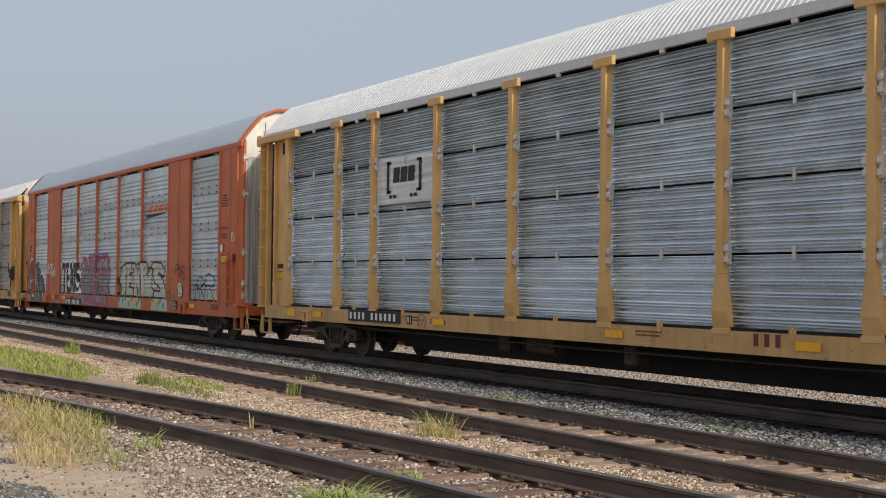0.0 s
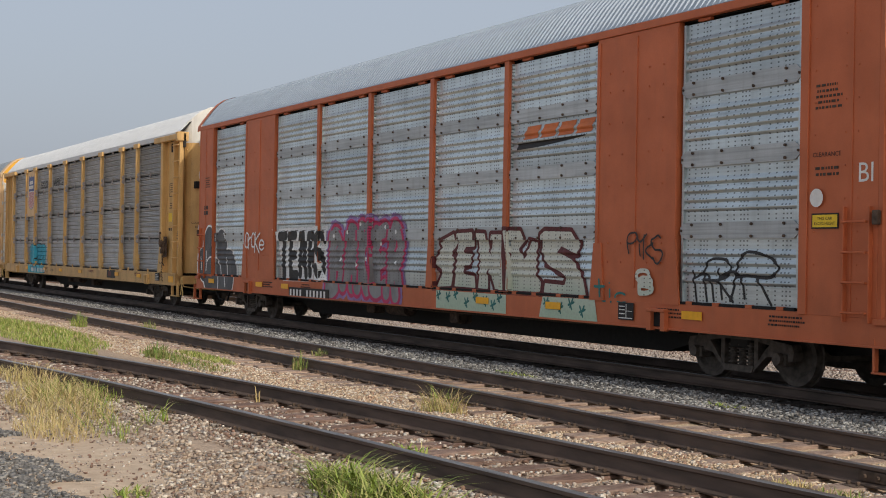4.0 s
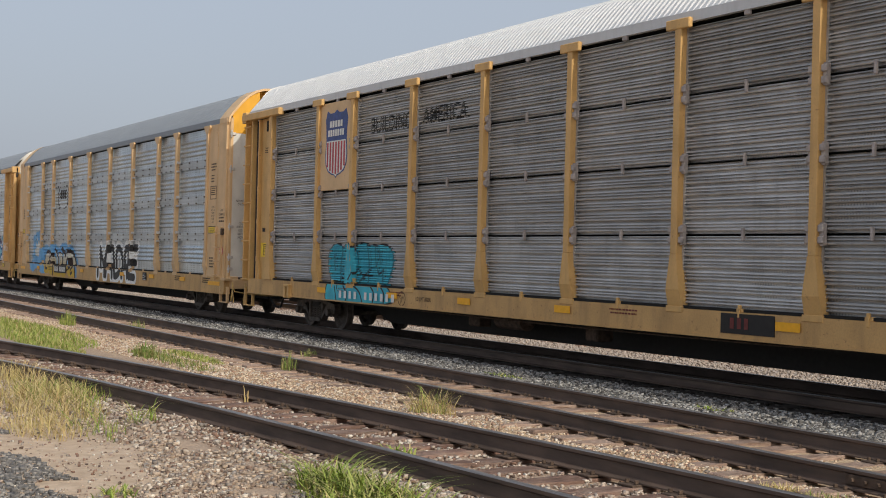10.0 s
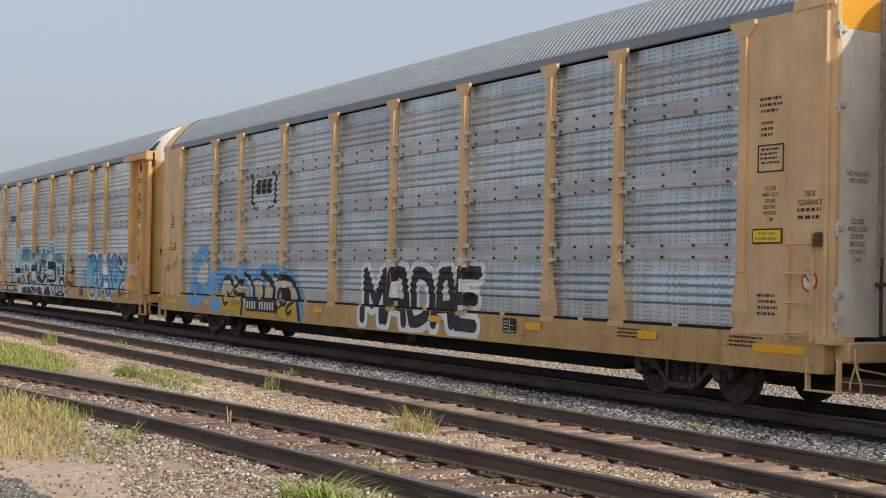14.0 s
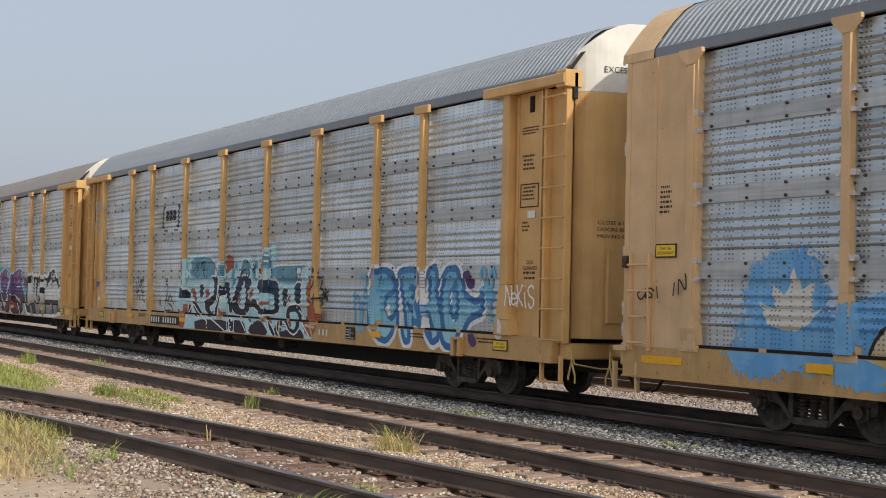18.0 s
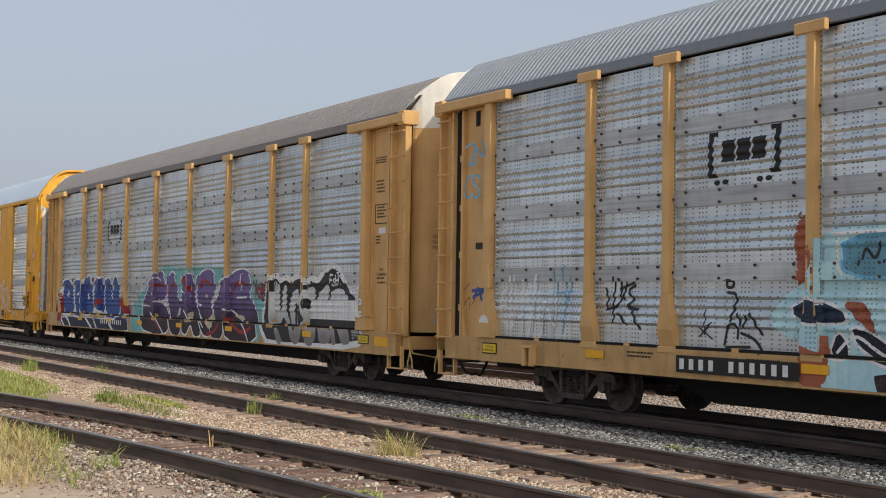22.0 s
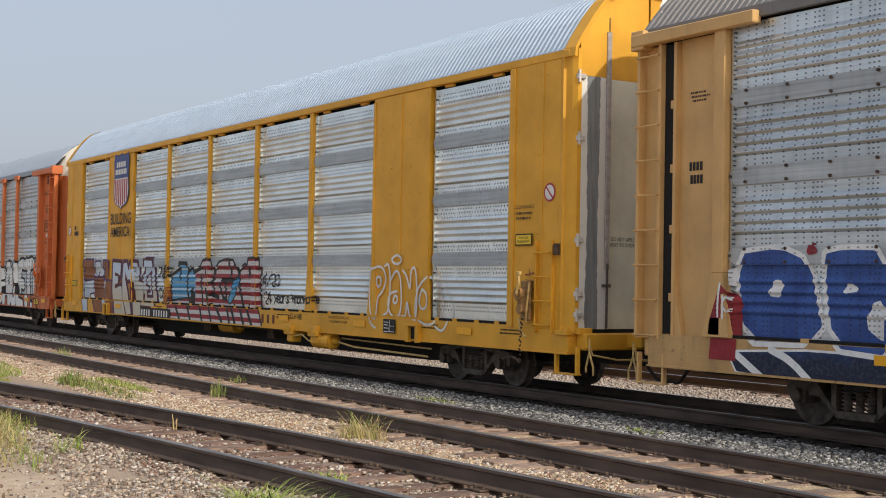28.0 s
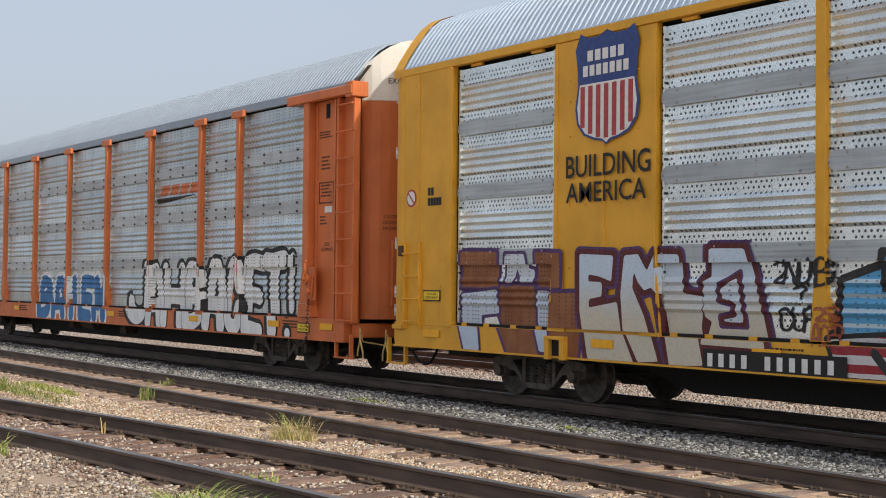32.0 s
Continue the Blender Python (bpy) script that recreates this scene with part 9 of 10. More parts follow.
def bracket_logo(car, x0, x1, z0, z1, backed=False):
    """Company mark: two dark square brackets round three blocks."""
    w, h = x1 - x0, z1 - z0
    if backed:
        bx0, bx1 = [e + d for e, d in zip([(p, q) for p, q in zip(EDGES[:-1], EDGES[1:]) if p < (x0 + x1) / 2 < q][0], (0.10, -0.10))]
        bm = bmesh.new()
        zs = np.linspace(z0 - 0.15 * h, z1 + 0.12 * h, 25)
        prof = [(PANEL_Y - 0.022 - (0.008 if i % 4 in (1, 2) else 0.0), z) for i, z in enumerate(zs)] + [(PANEL_Y - 0.006, zs[-1]), (PANEL_Y - 0.006, zs[0])]
        run_profile(bm, prof, bx0, bx1)
        part("logo_board", bm, M["bright_board"], car, "pale ribbed sheet metal board")
        put_mark = lambda mat, q, name, label="": flat_sheet(car, name, mat, q, PANEL_Y - 0.033, label)
    else:
        put_mark = lambda mat, q, name, label="": poly(car, mat, q, 0.010, name, label)
    t = 0.07 * w
    for a, s in ((x0, 1), (x1, -1)):
        for q in ([(a, z0 + 0.14 * h), (a + s * t, z0 + 0.14 * h), (a + s * t, z1), (a, z1)], [(a, z1), (a, z1 - 0.08 * h), (a + s * 0.13 * w, z1 - 0.08 * h), (a + s * 0.13 * w, z1)],
                  [(a, z0 + 0.14 * h), (a, z0 + 0.22 * h), (a + s * 0.13 * w, z0 + 0.22 * h), (a + s * 0.13 * w, z0 + 0.14 * h)]):
            put_mark(M["ink"], q, "logo_bracket")
    for k in range(3):
        xa = x0 + (0.19 + 0.215 * k) * w
        put_mark(M["ink"], [(xa, z0 + 0.42 * h), (xa + 0.18 * w, z0 + 0.42 * h), (xa + 0.20 * w, z0 + 0.82 * h), (xa + 0.02 * w, z0 + 0.82 * h)], "logo_block", "plain dark block of a company mark")
    for fx in (0.12, 0.24, 0.72, 0.84):
        put_mark(M["ink"], [(x0 + fx * w + 0.045 * w * math.cos(k * 0.5236), z0 + 0.05 * h + 0.05 * h * math.sin(k * 0.5236)) for k in range(12)], "logo_dot")


def swoosh_logo(car, x0, x1, z0, z1):
    """Company mark: slanted orange blocks over a dark wedge."""
    w, h = x1 - x0, z1 - z0
    for k in range(4):
        xa = x0 + (0.08 + 0.23 * k) * w
        poly(car, M["orange"], [(xa, z0 + 0.42 * h), (xa + 0.19 * w, z0 + 0.44 * h), (xa + 0.24 * w, z1), (xa + 0.05 * w, z1 - 0.02 * h)], 0.010, "logo_block", "plain orange block of a company mark")
    poly(car, M["ink"], [(x0, z0), (x0 + 0.3 * w, z0 + 0.05 * h), (x1 - 0.1 * w, z0 + 0.30 * h), (x1 - 0.1 * w, z0 + 0.34 * h), (x0, z0 + 0.28 * h)], 0.010, "logo_wedge")


bm = bmesh.new()
box(bm, -8.97, -7.16, PANEL_Y - 0.05, PANEL_Y - 0.006, 3.22, 5.22, 0.006)
for bx in (-8.9, -7.23):
    for bz in (3.5, 4.0, 4.5, 5.0):
        rod(bm, (bx, PANEL_Y - 0.045, bz), (bx, PANEL_Y - 0.062, bz), 0.016, 6)
part("logo_board", bm, M["tan_worn"], car_c, "tan painted steel board for an emblem")


# boards, logos and lettering
number_plate(car_a, -8.22, -5.71, True, 0.850, 0.240)
number_plate(car_b, -6.07, -3.63, True, 0.680, 0.250)
number_plate(car_c, -7.65, -4.63, False, 0.750, 0.260)
number_plate(car_d, -6.47, -4.49, True, 0.790, 0.300)
number_plate(car_e, -6.83, -4.44, True, 0.770, 0.240)
number_plate(car_f, -6.72, -4.25, False, 0.780, 0.230)
number_plate(car_g, -6.02, -3.76, True, 0.690, 0.270)
shield(car_c, -8.61, -7.40, 3.49, 5.04, PANEL_Y - 0.051)
shield(car_g, -8.57, -7.23, 3.72, 5.34, -1.576)
bracket_logo(car_a, -6.50, -4.94, 3.45, 4.23, True)
bracket_logo(car_d, -6.51, -4.88, 3.32, 4.23)
bracket_logo(car_e, -6.30, -4.90, 3.38, 4.12)
bracket_logo(car_f, -6.40, -4.96, 3.37, 4.09)
swoosh_logo(car_b, 4.44, 6.84, 3.66, 4.07)
swoosh_logo(car_h, 4.48, 6.85, 3.58, 4.00)
skin_words(car_c, "BUILDING", -6.32, -4.45, 4.37, 4.72)
skin_words(car_c, "AMERICA", -3.96, -2.17, 4.40, 4.74)
skin_words(car_g, "BUILDING", -8.77, -7.01, 3.29, 3.61)
skin_words(car_g, "AMERICA", -8.77, -7.09, 2.93, 3.22)

POCKET, SHEET = -1.436, -1.560


def small_print(car, x0, z_top, w, lines, h, y, mat=None, seed=1):
    """A block of lettering too small to read."""
    rnd = random.Random(seed)
    bm = bmesh.new()
    for i in range(lines):
        z, x, end = z_top - i * h * 1.6, x0 + rnd.uniform(0, 0.12) * w, x0 + w * rnd.uniform(0.75, 1.0)
        while x < end:
            d = min(h * rnd.choice((0.5, 0.6, 1.1, 1.7)), end - x)
            box(bm, x, x + d * 0.9, y - 0.002, y + 0.002, z - h * 0.72, z)
            x += d + h * 0.45
    part("lettering", bm, mat or M["faded_ink"], car, "block of unreadable small lettering")


def data_box(car, x0, x1, z0, z1, y, seed):
    bm = bmesh.new()
    for a, b, c, d in ((x0, x1, z0, z0 + 0.018), (x0, x1, z1 - 0.018, z1), (x0, x0 + 0.018, z0, z1), (x1 - 0.018, x1, z0, z1)):
        box(bm, a, b, y - 0.002, y + 0.002, c, d)
    part("data_frame", bm, M["ink"], car, "thin black frame round small lettering")
    small_print(car, x0 + 0.05, z1 - 0.05, (x1 - x0) * 0.8, 4, (z1 - z0) * 0.10, y, seed=seed)


def ban_sign(car, x, z, r, y):
    bm = bmesh.new()
    rod(bm, (x, y + 0.003, z), (x, y - 0.003, z), r, 24)
    s = part("ban_sign", bm, M["red"], car, "round red and white prohibition sign")
    bm = bmesh.new()
    rod(bm, (x, y - 0.002, z), (x, y - 0.006, z), r * 0.78, 24)
    part("sign_face", bm, M["chalk"], s)
    bm = bmesh.new()
    box(bm, -r * 0.8, r * 0.8, y - 0.010, y - 0.006, -r * 0.09, r * 0.09)
    bmesh.ops.rotate(bm, verts=bm.verts, cent=(0, 0, 0), matrix=Matrix.Rotation(radians(45), 3, "Y"))
    bmesh.ops.translate(bm, verts=bm.verts, vec=(x, 0, z))
    part("sign_bar", bm, M["red"], s)


def load_box(car, x0, x1, z0, z1):
    """Small black consolidated stencil board."""
    b = decal(car, "stencil_board", M["ink"], x0, x1, z0, z1, SIDE - 0.024, "small black stencil board with pale marks")
    bm = bmesh.new()
    w, h = x1 - x0, z1 - z0
    for fx, fz, fw, fh in ((0.08, 0.55, 0.36, 0.06), (0.08, 0.32, 0.36, 0.06), (0.08, 0.75, 0.36, 0.05), (0.55, 0.5, 0.38, 0.03), (0.52, 0.08, 0.03, 0.84), (0.06, 0.08, 0.88, 0.05)):
        box(bm, x0 + fx * w, x0 + (fx + fw) * w, SIDE - 0.032, SIDE - 0.028, z0 + fz * h, z0 + (fz + fh) * h)
    part("lettering", bm, M["chalk"], b)


def stack(car, text, x0, x1, z_top, h, y, mat=None):
    """Readable words, one under another, centred."""
    n = max(len(t) for t in text)
    for i, t in enumerate(text):
        w = (x1 - x0) * len(t) / n
        c = (x0 + x1) / 2
        words(car, mat or M["ink"], t, c - w / 2, c + w / 2, z_top - (i + 1) * h * 1.5, h, y)


def hand_brake(car, x, z, y, case, rods):
    """Geared hand brake: bracket, gear case with two wheels, lever and chain."""
    bm = bmesh.new()
    box(bm, x - 0.13, x + 0.13, y - 0.05, y, z - 0.34, z + 0.30, 0.015)
    box(bm, x - 0.11, x + 0.09, y - 0.15, y - 0.04, z - 0.22, z + 0.16, 0.035)
    rod(bm, (x - 0.01, y - 0.14, z + 0.08), (x - 0.01, y - 0.20, z + 0.08), 0.105, 14)
    rod(bm, (x + 0.01, y - 0.14, z - 0.16), (x + 0.01, y - 0.18, z - 0.16), 0.075, 12)
    rod(bm, (x - 0.01, y - 0.19, z + 0.08), (x - 0.01, y - 0.23, z + 0.08), 0.035, 8)
    h = part("hand_brake", bm, case, car, "grimy geared hand brake housing")
    bm = bmesh.new()
    pipe(bm, [(x - 0.01, y - 0.22, z + 0.08), (x + 0.07, y - 0.22, z + 0.26), (x + 0.05, y - 0.22, z + 0.40)], 0.02)
    box(bm, x + 0.01, x + 0.10, y - 0.24, y - 0.19, z + 0.38, z + 0.44, 0.01)
    part("lever", bm, rods, h, "worn steel lever")
    bm = bmesh.new()
    pipe(bm, [(x + 0.13, y - 0.06, z + 0.26), (x + 0.19, y - 0.12, z + 0.1), (x + 0.17, y - 0.14, z - 0.2), (x + 0.11, y - 0.10, z - 0.36)], 0.016)
    part("release_rod", bm, rods, h, "bent release rod")
    bm = bmesh.new()
    pipe(bm, [(x - 0.12, y - 0.08, z - 0.30), (x - 0.04, y - 0.10, z - 0.52), (x + 0.08, y - 0.08, z - 0.60)], 0.018)
    part("brake_arm", bm, rods, h, "bent steel arm")
    bm = bmesh.new()
    pts = [(x, y - 0.1, z - 0.28), (x - 0.02, y - 0.12, z - 0.7), (x - 0.05, y - 0.1, z - 1.0), (x - 0.45, y + 0.05, 0.58), (x - 0.8, y + 0.1, 0.52), (x - 1.2, y + 0.15, 0.66)]
    for a, b in zip(pts[:-1], pts[1:]):
        a, b = Vector(a), Vector(b)
        k = max(2, int((b - a).length / 0.07))
        for i in range(k):
            p = a.lerp(b, (i + 0.5) / k)
            o = Vector((0.02, 0.012, 0)) if i % 2 else Vector((-0.012, 0.0, 0.02))
            rod(bm, p - o - (b - a).normalized() * 0.03, p + o + (b - a).normalized() * 0.03, 0.014, 5)
    part("chain", bm, M["iron"], h, "hanging rusty chain")


def end_print(car, s, y, seed, sign=None, data=True):
    a = 12.10 if s > 0 else -12.80
    if data:
        data_box(car, a + 0.08, a + 0.62, 3.26, 3.66, y, seed)
    small_print(car, a + 0.12, 4.15, 0.40, 4, 0.045, y, seed=seed + 1)
    small_print(car, a + 0.12, 3.02, 0.26, 3, 0.04, y, seed=seed + 2)
    small_print(car, a + 0.05, 4.62, 0.55, 3, 0.03, y, seed=seed + 3)


# reflective strips, stencils and signs along the sills
side_marks(car_a, (-10.2, -4.3, 1.5, 5.77, 10.2))
side_marks(car_b, (-12.2, -8.4, -6.6, 3.2, 5.6, 9.3))
side_marks(car_c, (-8.8, -5.2, -2.2, 1.1, 6.42, 9.2))
side_marks(car_d, (-9.6, -6.0, -2.3, 3.1, 6.47, 9.55))
side_marks(car_e, (-9.0, -4.4, 7.0))
side_marks(car_f, (-9.3, -6.0, -2.9, 0.6, 4.3, 9.0))
side_marks(car_g, (-12.44, -8.2, -5.2, 2.93, 6.4, 10.2))
side_marks(car_h, (-6.0, 1.6, 6.6, 10.4, 12.50))
for c in (car_a, car_b, car_c, car_d, car_e, car_f, car_g, car_h):
    k = CARS.index(next(q for q in CARS if q[0] == c))
    for x in (-8.2, -5.6, 2.2, 8.4, 10.9):
        small_print(c, x + 0.21 * k % 0.7, 1.02, 0.75, 2 + k % 2, 0.035, SIDE - 0.005, M["maroon"] if k in (0, 2) else M["ink"], seed=int(x * 3) + k)
decal(car_c, "logo_board", M["ink"], 5.30, 6.39, 0.79, 1.07, SIDE - 0.006, "black painted board")
bars(car_c, M["maroon"], 5.50, 0.86, 0.15, "mmm", SIDE - 0.012, 0.45, "maroon company mark, plain bars")
bars(car_a, M["maroon"], 4.94, 0.90, 0.17, "mmm", SIDE - 0.006, 0.75, "maroon company mark, plain bars")
bars(car_e, M["chalk"], 4.55, 0.83, 0.13, "mmm", SIDE - 0.012, 0.9, "white company mark, plain bars")
bars(car_g, M["maroon"], 1.98, 0.80, 0.19, "mmm", SIDE - 0.006, 1.0, "maroon company mark, plain bars")
load_box(car_b, 7.72, 8.12, 0.80, 1.07)
load_box(car_c, 11.36, 11.78, 0.82, 1.07)
load_box(car_d, 5.76, 6.16, 0.80, 1.05)
load_box(car_e, 5.9, 6.3, 0.80, 1.05)
load_box(car_g, 7.60, 8.05, 0.80, 1.06)
# jacking pads on the sills, brake gear under the golden car
def jacking_pad(car, x, mat, w=0.22):
    low = SILL[car]
    bm = bmesh.new()
    box(bm, x - w, x + w, SIDE - 0.10, SIDE + 0.01, 0.96, 1.01, 0.008)
    for q in (-w, w - 0.10):
        prism(bm, [(x + q, 0.97), (x + q + 0.10, 0.97), (x + q + 0.10, low - 0.02), (x + q, low - 0.02)], SIDE - 0.085, SIDE + 0.01)
    bmesh.ops.recalc_face_normals(bm, faces=bm.faces)
    p = part("jacking_pad", bm, mat, car, "boxy painted jacking pad on the sill")
    bm = bmesh.new()
    # black sheet painted as recess shade between the legs of the pad
    box(bm, x - w + 0.10, x + w - 0.10, SIDE - 0.02, SIDE - 0.004, low + 0.04, 0.95)
    part("pocket", bm, M["hollow"], p)


for x in (-8.95, 8.75):
    jacking_pad(car_b, x, M["rust_red"])
    jacking_pad(car_g, x, M["gold"])
for c, mat in ((car_a, M["tan"]), (car_c, M["tan_grimy"]), (car_e, M["tan"])):
    for x in (-10.55, 10.45):
        jacking_pad(c, x, mat, 0.16)


def load_stencil(car, x, words_x, z):
    """Oval clearance stencil and the load limit beside it."""
    spray_area(car, "stencil_ring", M["faded_ink"], [("oval", (x, z, 0.17, 0.15))], 0.0, "thin oval stencil ring", hollow=-0.018, step=0.02)
    words(car, M["faded_ink"], "PLATE", x - 0.10, x + 0.10, z + 0.0, 0.045, SIDE - 0.008)
    words(car, M["faded_ink"], "F", x - 0.03, x + 0.03, z - 0.10, 0.075, SIDE - 0.008)
    words(car, M["faded_ink"], "LD LMT 80000", words_x, words_x + 0.62, z - 0.02, 0.085, SIDE - 0.006)


load_stencil(car_a, -4.78, -4.44, 0.93)
load_stencil(car_c, -4.55, -3.92, 0.89)
decal(car_a, "sign_board", M["ink"], -5.43, -5.21, 0.86, 1.04, SIDE - 0.006, "small black board")
words(car_a, M["chalk"], "R1", -5.43 + 0.03, -5.21 - 0.03, 0.89, 0.12, SIDE - 0.014)
for x0, x1 in ((3.34, 3.72), (4.50, 4.90)):
    bm = bmesh.new()
    box(bm, x0, x1, SIDE - 0.10, SIDE + 0.3, 0.60, 0.82, 0.02)
    box(bm, x0 + 0.08, x1 - 0.06, SIDE - 0.06, SIDE + 0.2, 0.44, 0.62, 0.03)
    for q in (x0 + 0.07, x1 - 0.07):
        rod(bm, (q, SIDE - 0.09, 0.70), (q, SIDE - 0.13, 0.70), 0.03, 6)
    part("brake_bracket", bm, M["gold"], car_g, "golden yellow bracket under the sill")
bm = bmesh.new()
rod(bm, (4.55, SIDE + 0.1, 0.53), (5.35, SIDE + 0.1, 0.53), 0.15, 14)
for q in (4.62, 4.95, 5.28):
    rod(bm, (q - 0.02, SIDE + 0.1, 0.53), (q + 0.02, SIDE + 0.1, 0.53), 0.17, 14)
rod(bm, (5.35, SIDE + 0.1, 0.53), (5.50, SIDE + 0.1, 0.53), 0.06, 8)
part("brake_cylinder", bm, M["gold"], car_g, "golden yellow brake cylinder with bands")
bm = bmesh.new()
pipe(bm, [(3.7, SIDE, 0.58), (4.1, SIDE - 0.02, 0.62), (4.4, SIDE, 0.50), (4.56, SIDE + 0.05, 0.50)], 0.018)
pipe(bm, [(5.5, SIDE + 0.1, 0.53), (6.2, SIDE + 0.1, 0.46), (9.0, SIDE + 0.12, 0.42)], 0.02)
pipe(bm, [(5.5, SIDE + 0.2, 0.60), (9.0, SIDE + 0.2, 0.56)], 0.016)
part("brake_rod", bm, M["handle"], car_g, "thin yellow brake rods")
# car a
bars(car_a, M["ink"], -12.80, 2.02, 0.11, "mmmmmm", POCKET, 0.12, "car part number, plain bars")
warning_sign(car_a, -12.82, 1.74, 0.44, 0.20, POCKET)
decal(car_a, "reflector", M["reflector"], -11.85, -11.38, 0.86, 1.04, SIDE - 0.006, "amber reflective strip")
# car b
warning_sign(car_b, 11.95, 2.18, 0.48, 0.20, SHEET - 0.006)
words(car_b, M["chalk"], "BI", 12.76, 13.0, 2.76, 0.24, SHEET)
ellipse(car_b, M["chalk"], 12.05, 2.58, 0.12, 0.12, lift=0.004, wob=0.0, name="round_sticker", label="round white sticker")
bars(car_b, M["ink"], -12.72, 2.98, 0.11, "mmmm", SHEET, 0.25, "car number, plain bars")
bars(car_b, M["ink"], -12.74, 2.83, 0.11, "mmmmm", SHEET, 0.12, "car number, plain bars")
small_print(car_b, -12.7, 3.9, 0.45, 5, 0.04, SHEET, seed=3)
small_print(car_b, 11.98, 4.05, 0.5, 5, 0.045, SHEET, seed=4)
stack(car_b, ["CLEARANCE"], 11.95, 12.45, 3.20, 0.06, SHEET)
small_print(car_b, 11.95, 2.98, 0.5, 2, 0.05, SHEET, seed=6)
warning_sign(car_b, -12.2, 1.66, 0.24, 0.26, SHEET - 0.02)
# car c
decal(car_c, "paint_patch", M["lemon"], 12.25, 12.80, 2.69, 2.96, POCKET, "fresh yellow paint patch")
data_box(car_c, 12.29, 12.83, 3.47, 3.89, POCKET, 5)
bars(car_c, M["ink"], 12.28, 2.41, 0.085, "mmm mmmmm", POCKET, 0.17, "car number, plain bars")
small_print(car_c, 12.32, 3.28, 0.32, 3, 0.045, POCKET, seed=7)
ban_sign(car_c, 13.33, 1.92, 0.14, -1.436)
stack(car_c, ["DECK", "CLEARANCE"], 13.08, 13.54, 2.52, 0.07, -1.436)
small_print(car_c, 13.1, 2.28, 0.42, 2, 0.06, -1.436, seed=8)
hand_brake(car_c, 12.22, 1.92, -1.50, M["iron"], M["iron"])
decal(car_c, "reflector", M["reflector"], 12.71, 13.17, 0.80, 0.99, SIDE - 0.006, "amber reflective strip")
bars(car_c, M["ink"], -12.70, 2.30, 0.10, "mmm mmmmm", POCKET, 0.15, "car number, plain bars")
decal(car_c, "paint_patch", M["lemon"], -12.78, -12.10, 1.66, 2.02, POCKET, "fresh yellow paint patch")
data_box(car_c, -12.58, -12.28, 1.70, 1.98, POCKET - 0.006, 9)
small_print(car_c, -12.65, 4.45, 0.5, 3, 0.035, POCKET, seed=10)
tag(car_c, "jix", 11.9, 12.15, 1.2, 1.5, 0.007, P["black"], 50, "black handwritten scrawl")
# car d
data_box(car_d, 12.09, 12.58, 3.22, 3.59, SHEET, 11)
small_print(car_d, 12.10, 4.22, 0.46, 3, 0.05, SHEET, seed=12)
small_print(car_d, 12.15, 3.90, 0.25, 3, 0.05, SHEET, seed=13)
stack(car_d, ["CLOSE", "AND LOCK", "DOORS", "BEFORE", "MOVING", "CAR"], 12.18, 12.50, 3.06, 0.055, SHEET)
warning_sign(car_d, 12.02, 2.27, 0.56, 0.20, SHEET - 0.008)
stack(car_d, ["DECK", "CLEARANCE"], 12.86, 13.28, 2.98, 0.075, SHEET)
small_print(car_d, 12.84, 2.72, 0.45, 2, 0.06, SHEET, seed=14)
ban_sign(car_d, 13.08, 1.78, 0.14, SHEET)
decal(car_d, "reflector", M["reflector"], 12.05, 13.00, 0.83, 0.94, SIDE - 0.006, "long amber reflective strip")
warning_sign(car_d, -12.6, 2.36, 0.46, 0.20, SHEET - 0.008)
small_print(car_d, -12.55, 3.4, 0.3, 6, 0.045, SHEET, seed=15)
small_print(car_d, 12.1, 1.6, 0.4, 4, 0.05, SHEET, seed=16)
decal(car_d, "reflector", M["reflector"], -12.9, -12.0, 0.83, 0.94, SIDE - 0.006, "long amber reflective strip")
# car e
end_print(car_e, 1, POCKET, 20)
decal(car_e, "sticker", M["chalk"], 12.41, 12.64, 3.08, 3.20, POCKET - 0.004, "small white sticker")
stack(car_e, ["DECK", "CLEARANCE"], 12.28, 12.72, 2.40, 0.065, POCKET)
small_print(car_e, 12.3, 2.18, 0.4, 2, 0.055, POCKET, seed=21)
warning_sign(car_e, 11.60, 0.82, 0.46, 0.19, SIDE - 0.012)
bars(car_e, M["ink"], -12.52, 2.65, 0.12, "mmmmmmm", POCKET, 0.13, "car part number, plain bars")
ellipse(car_e, M["chalk"], -11.95, 1.30, 0.17, 0.19, lift=0.006, wob=0.0, name="round_sticker", label="round white sticker")
warning_sign(car_e, -12.05, 0.82, 0.46, 0.19, SIDE - 0.012)
tag(car_e, "26", -12.62, -12.05, 4.15, 4.55, 0.014, P["sky"], 51, "blue handwritten tag")
tag(car_e, "CS", -12.62, -12.15, 3.55, 3.95, 0.014, P["sky"], 52, "blue handwritten tag")
tag(car_e, "lllw", -11.4, -10.0, 1.2, 1.9, 0.014, P["white"], 53, "white handwritten tag")
# car f
end_print(car_f, 1, POCKET, 30)
decal(car_f, "sticker", M["chalk"], 12.36, 12.66, 3.06, 3.18, POCKET - 0.004, "small white sticker")
stack(car_f, ["DECK", "CLEARANCE"], 12.28, 12.72, 2.40, 0.065, POCKET)
small_print(car_f, 12.3, 2.18, 0.4, 2, 0.055, POCKET, seed=31)
warning_sign(car_f, 11.75, 0.82, 0.46, 0.19, SIDE - 0.012)
decal(car_f, "reflector", M["reflector"], 12.45, 13.05, 0.80, 0.99, SIDE - 0.006, "amber reflective strip")
bars(car_f, M["ink"], -12.66, 3.36, 0.12, "mmmm", POCKET, 0.18, "car part number, plain bars", 0.4)
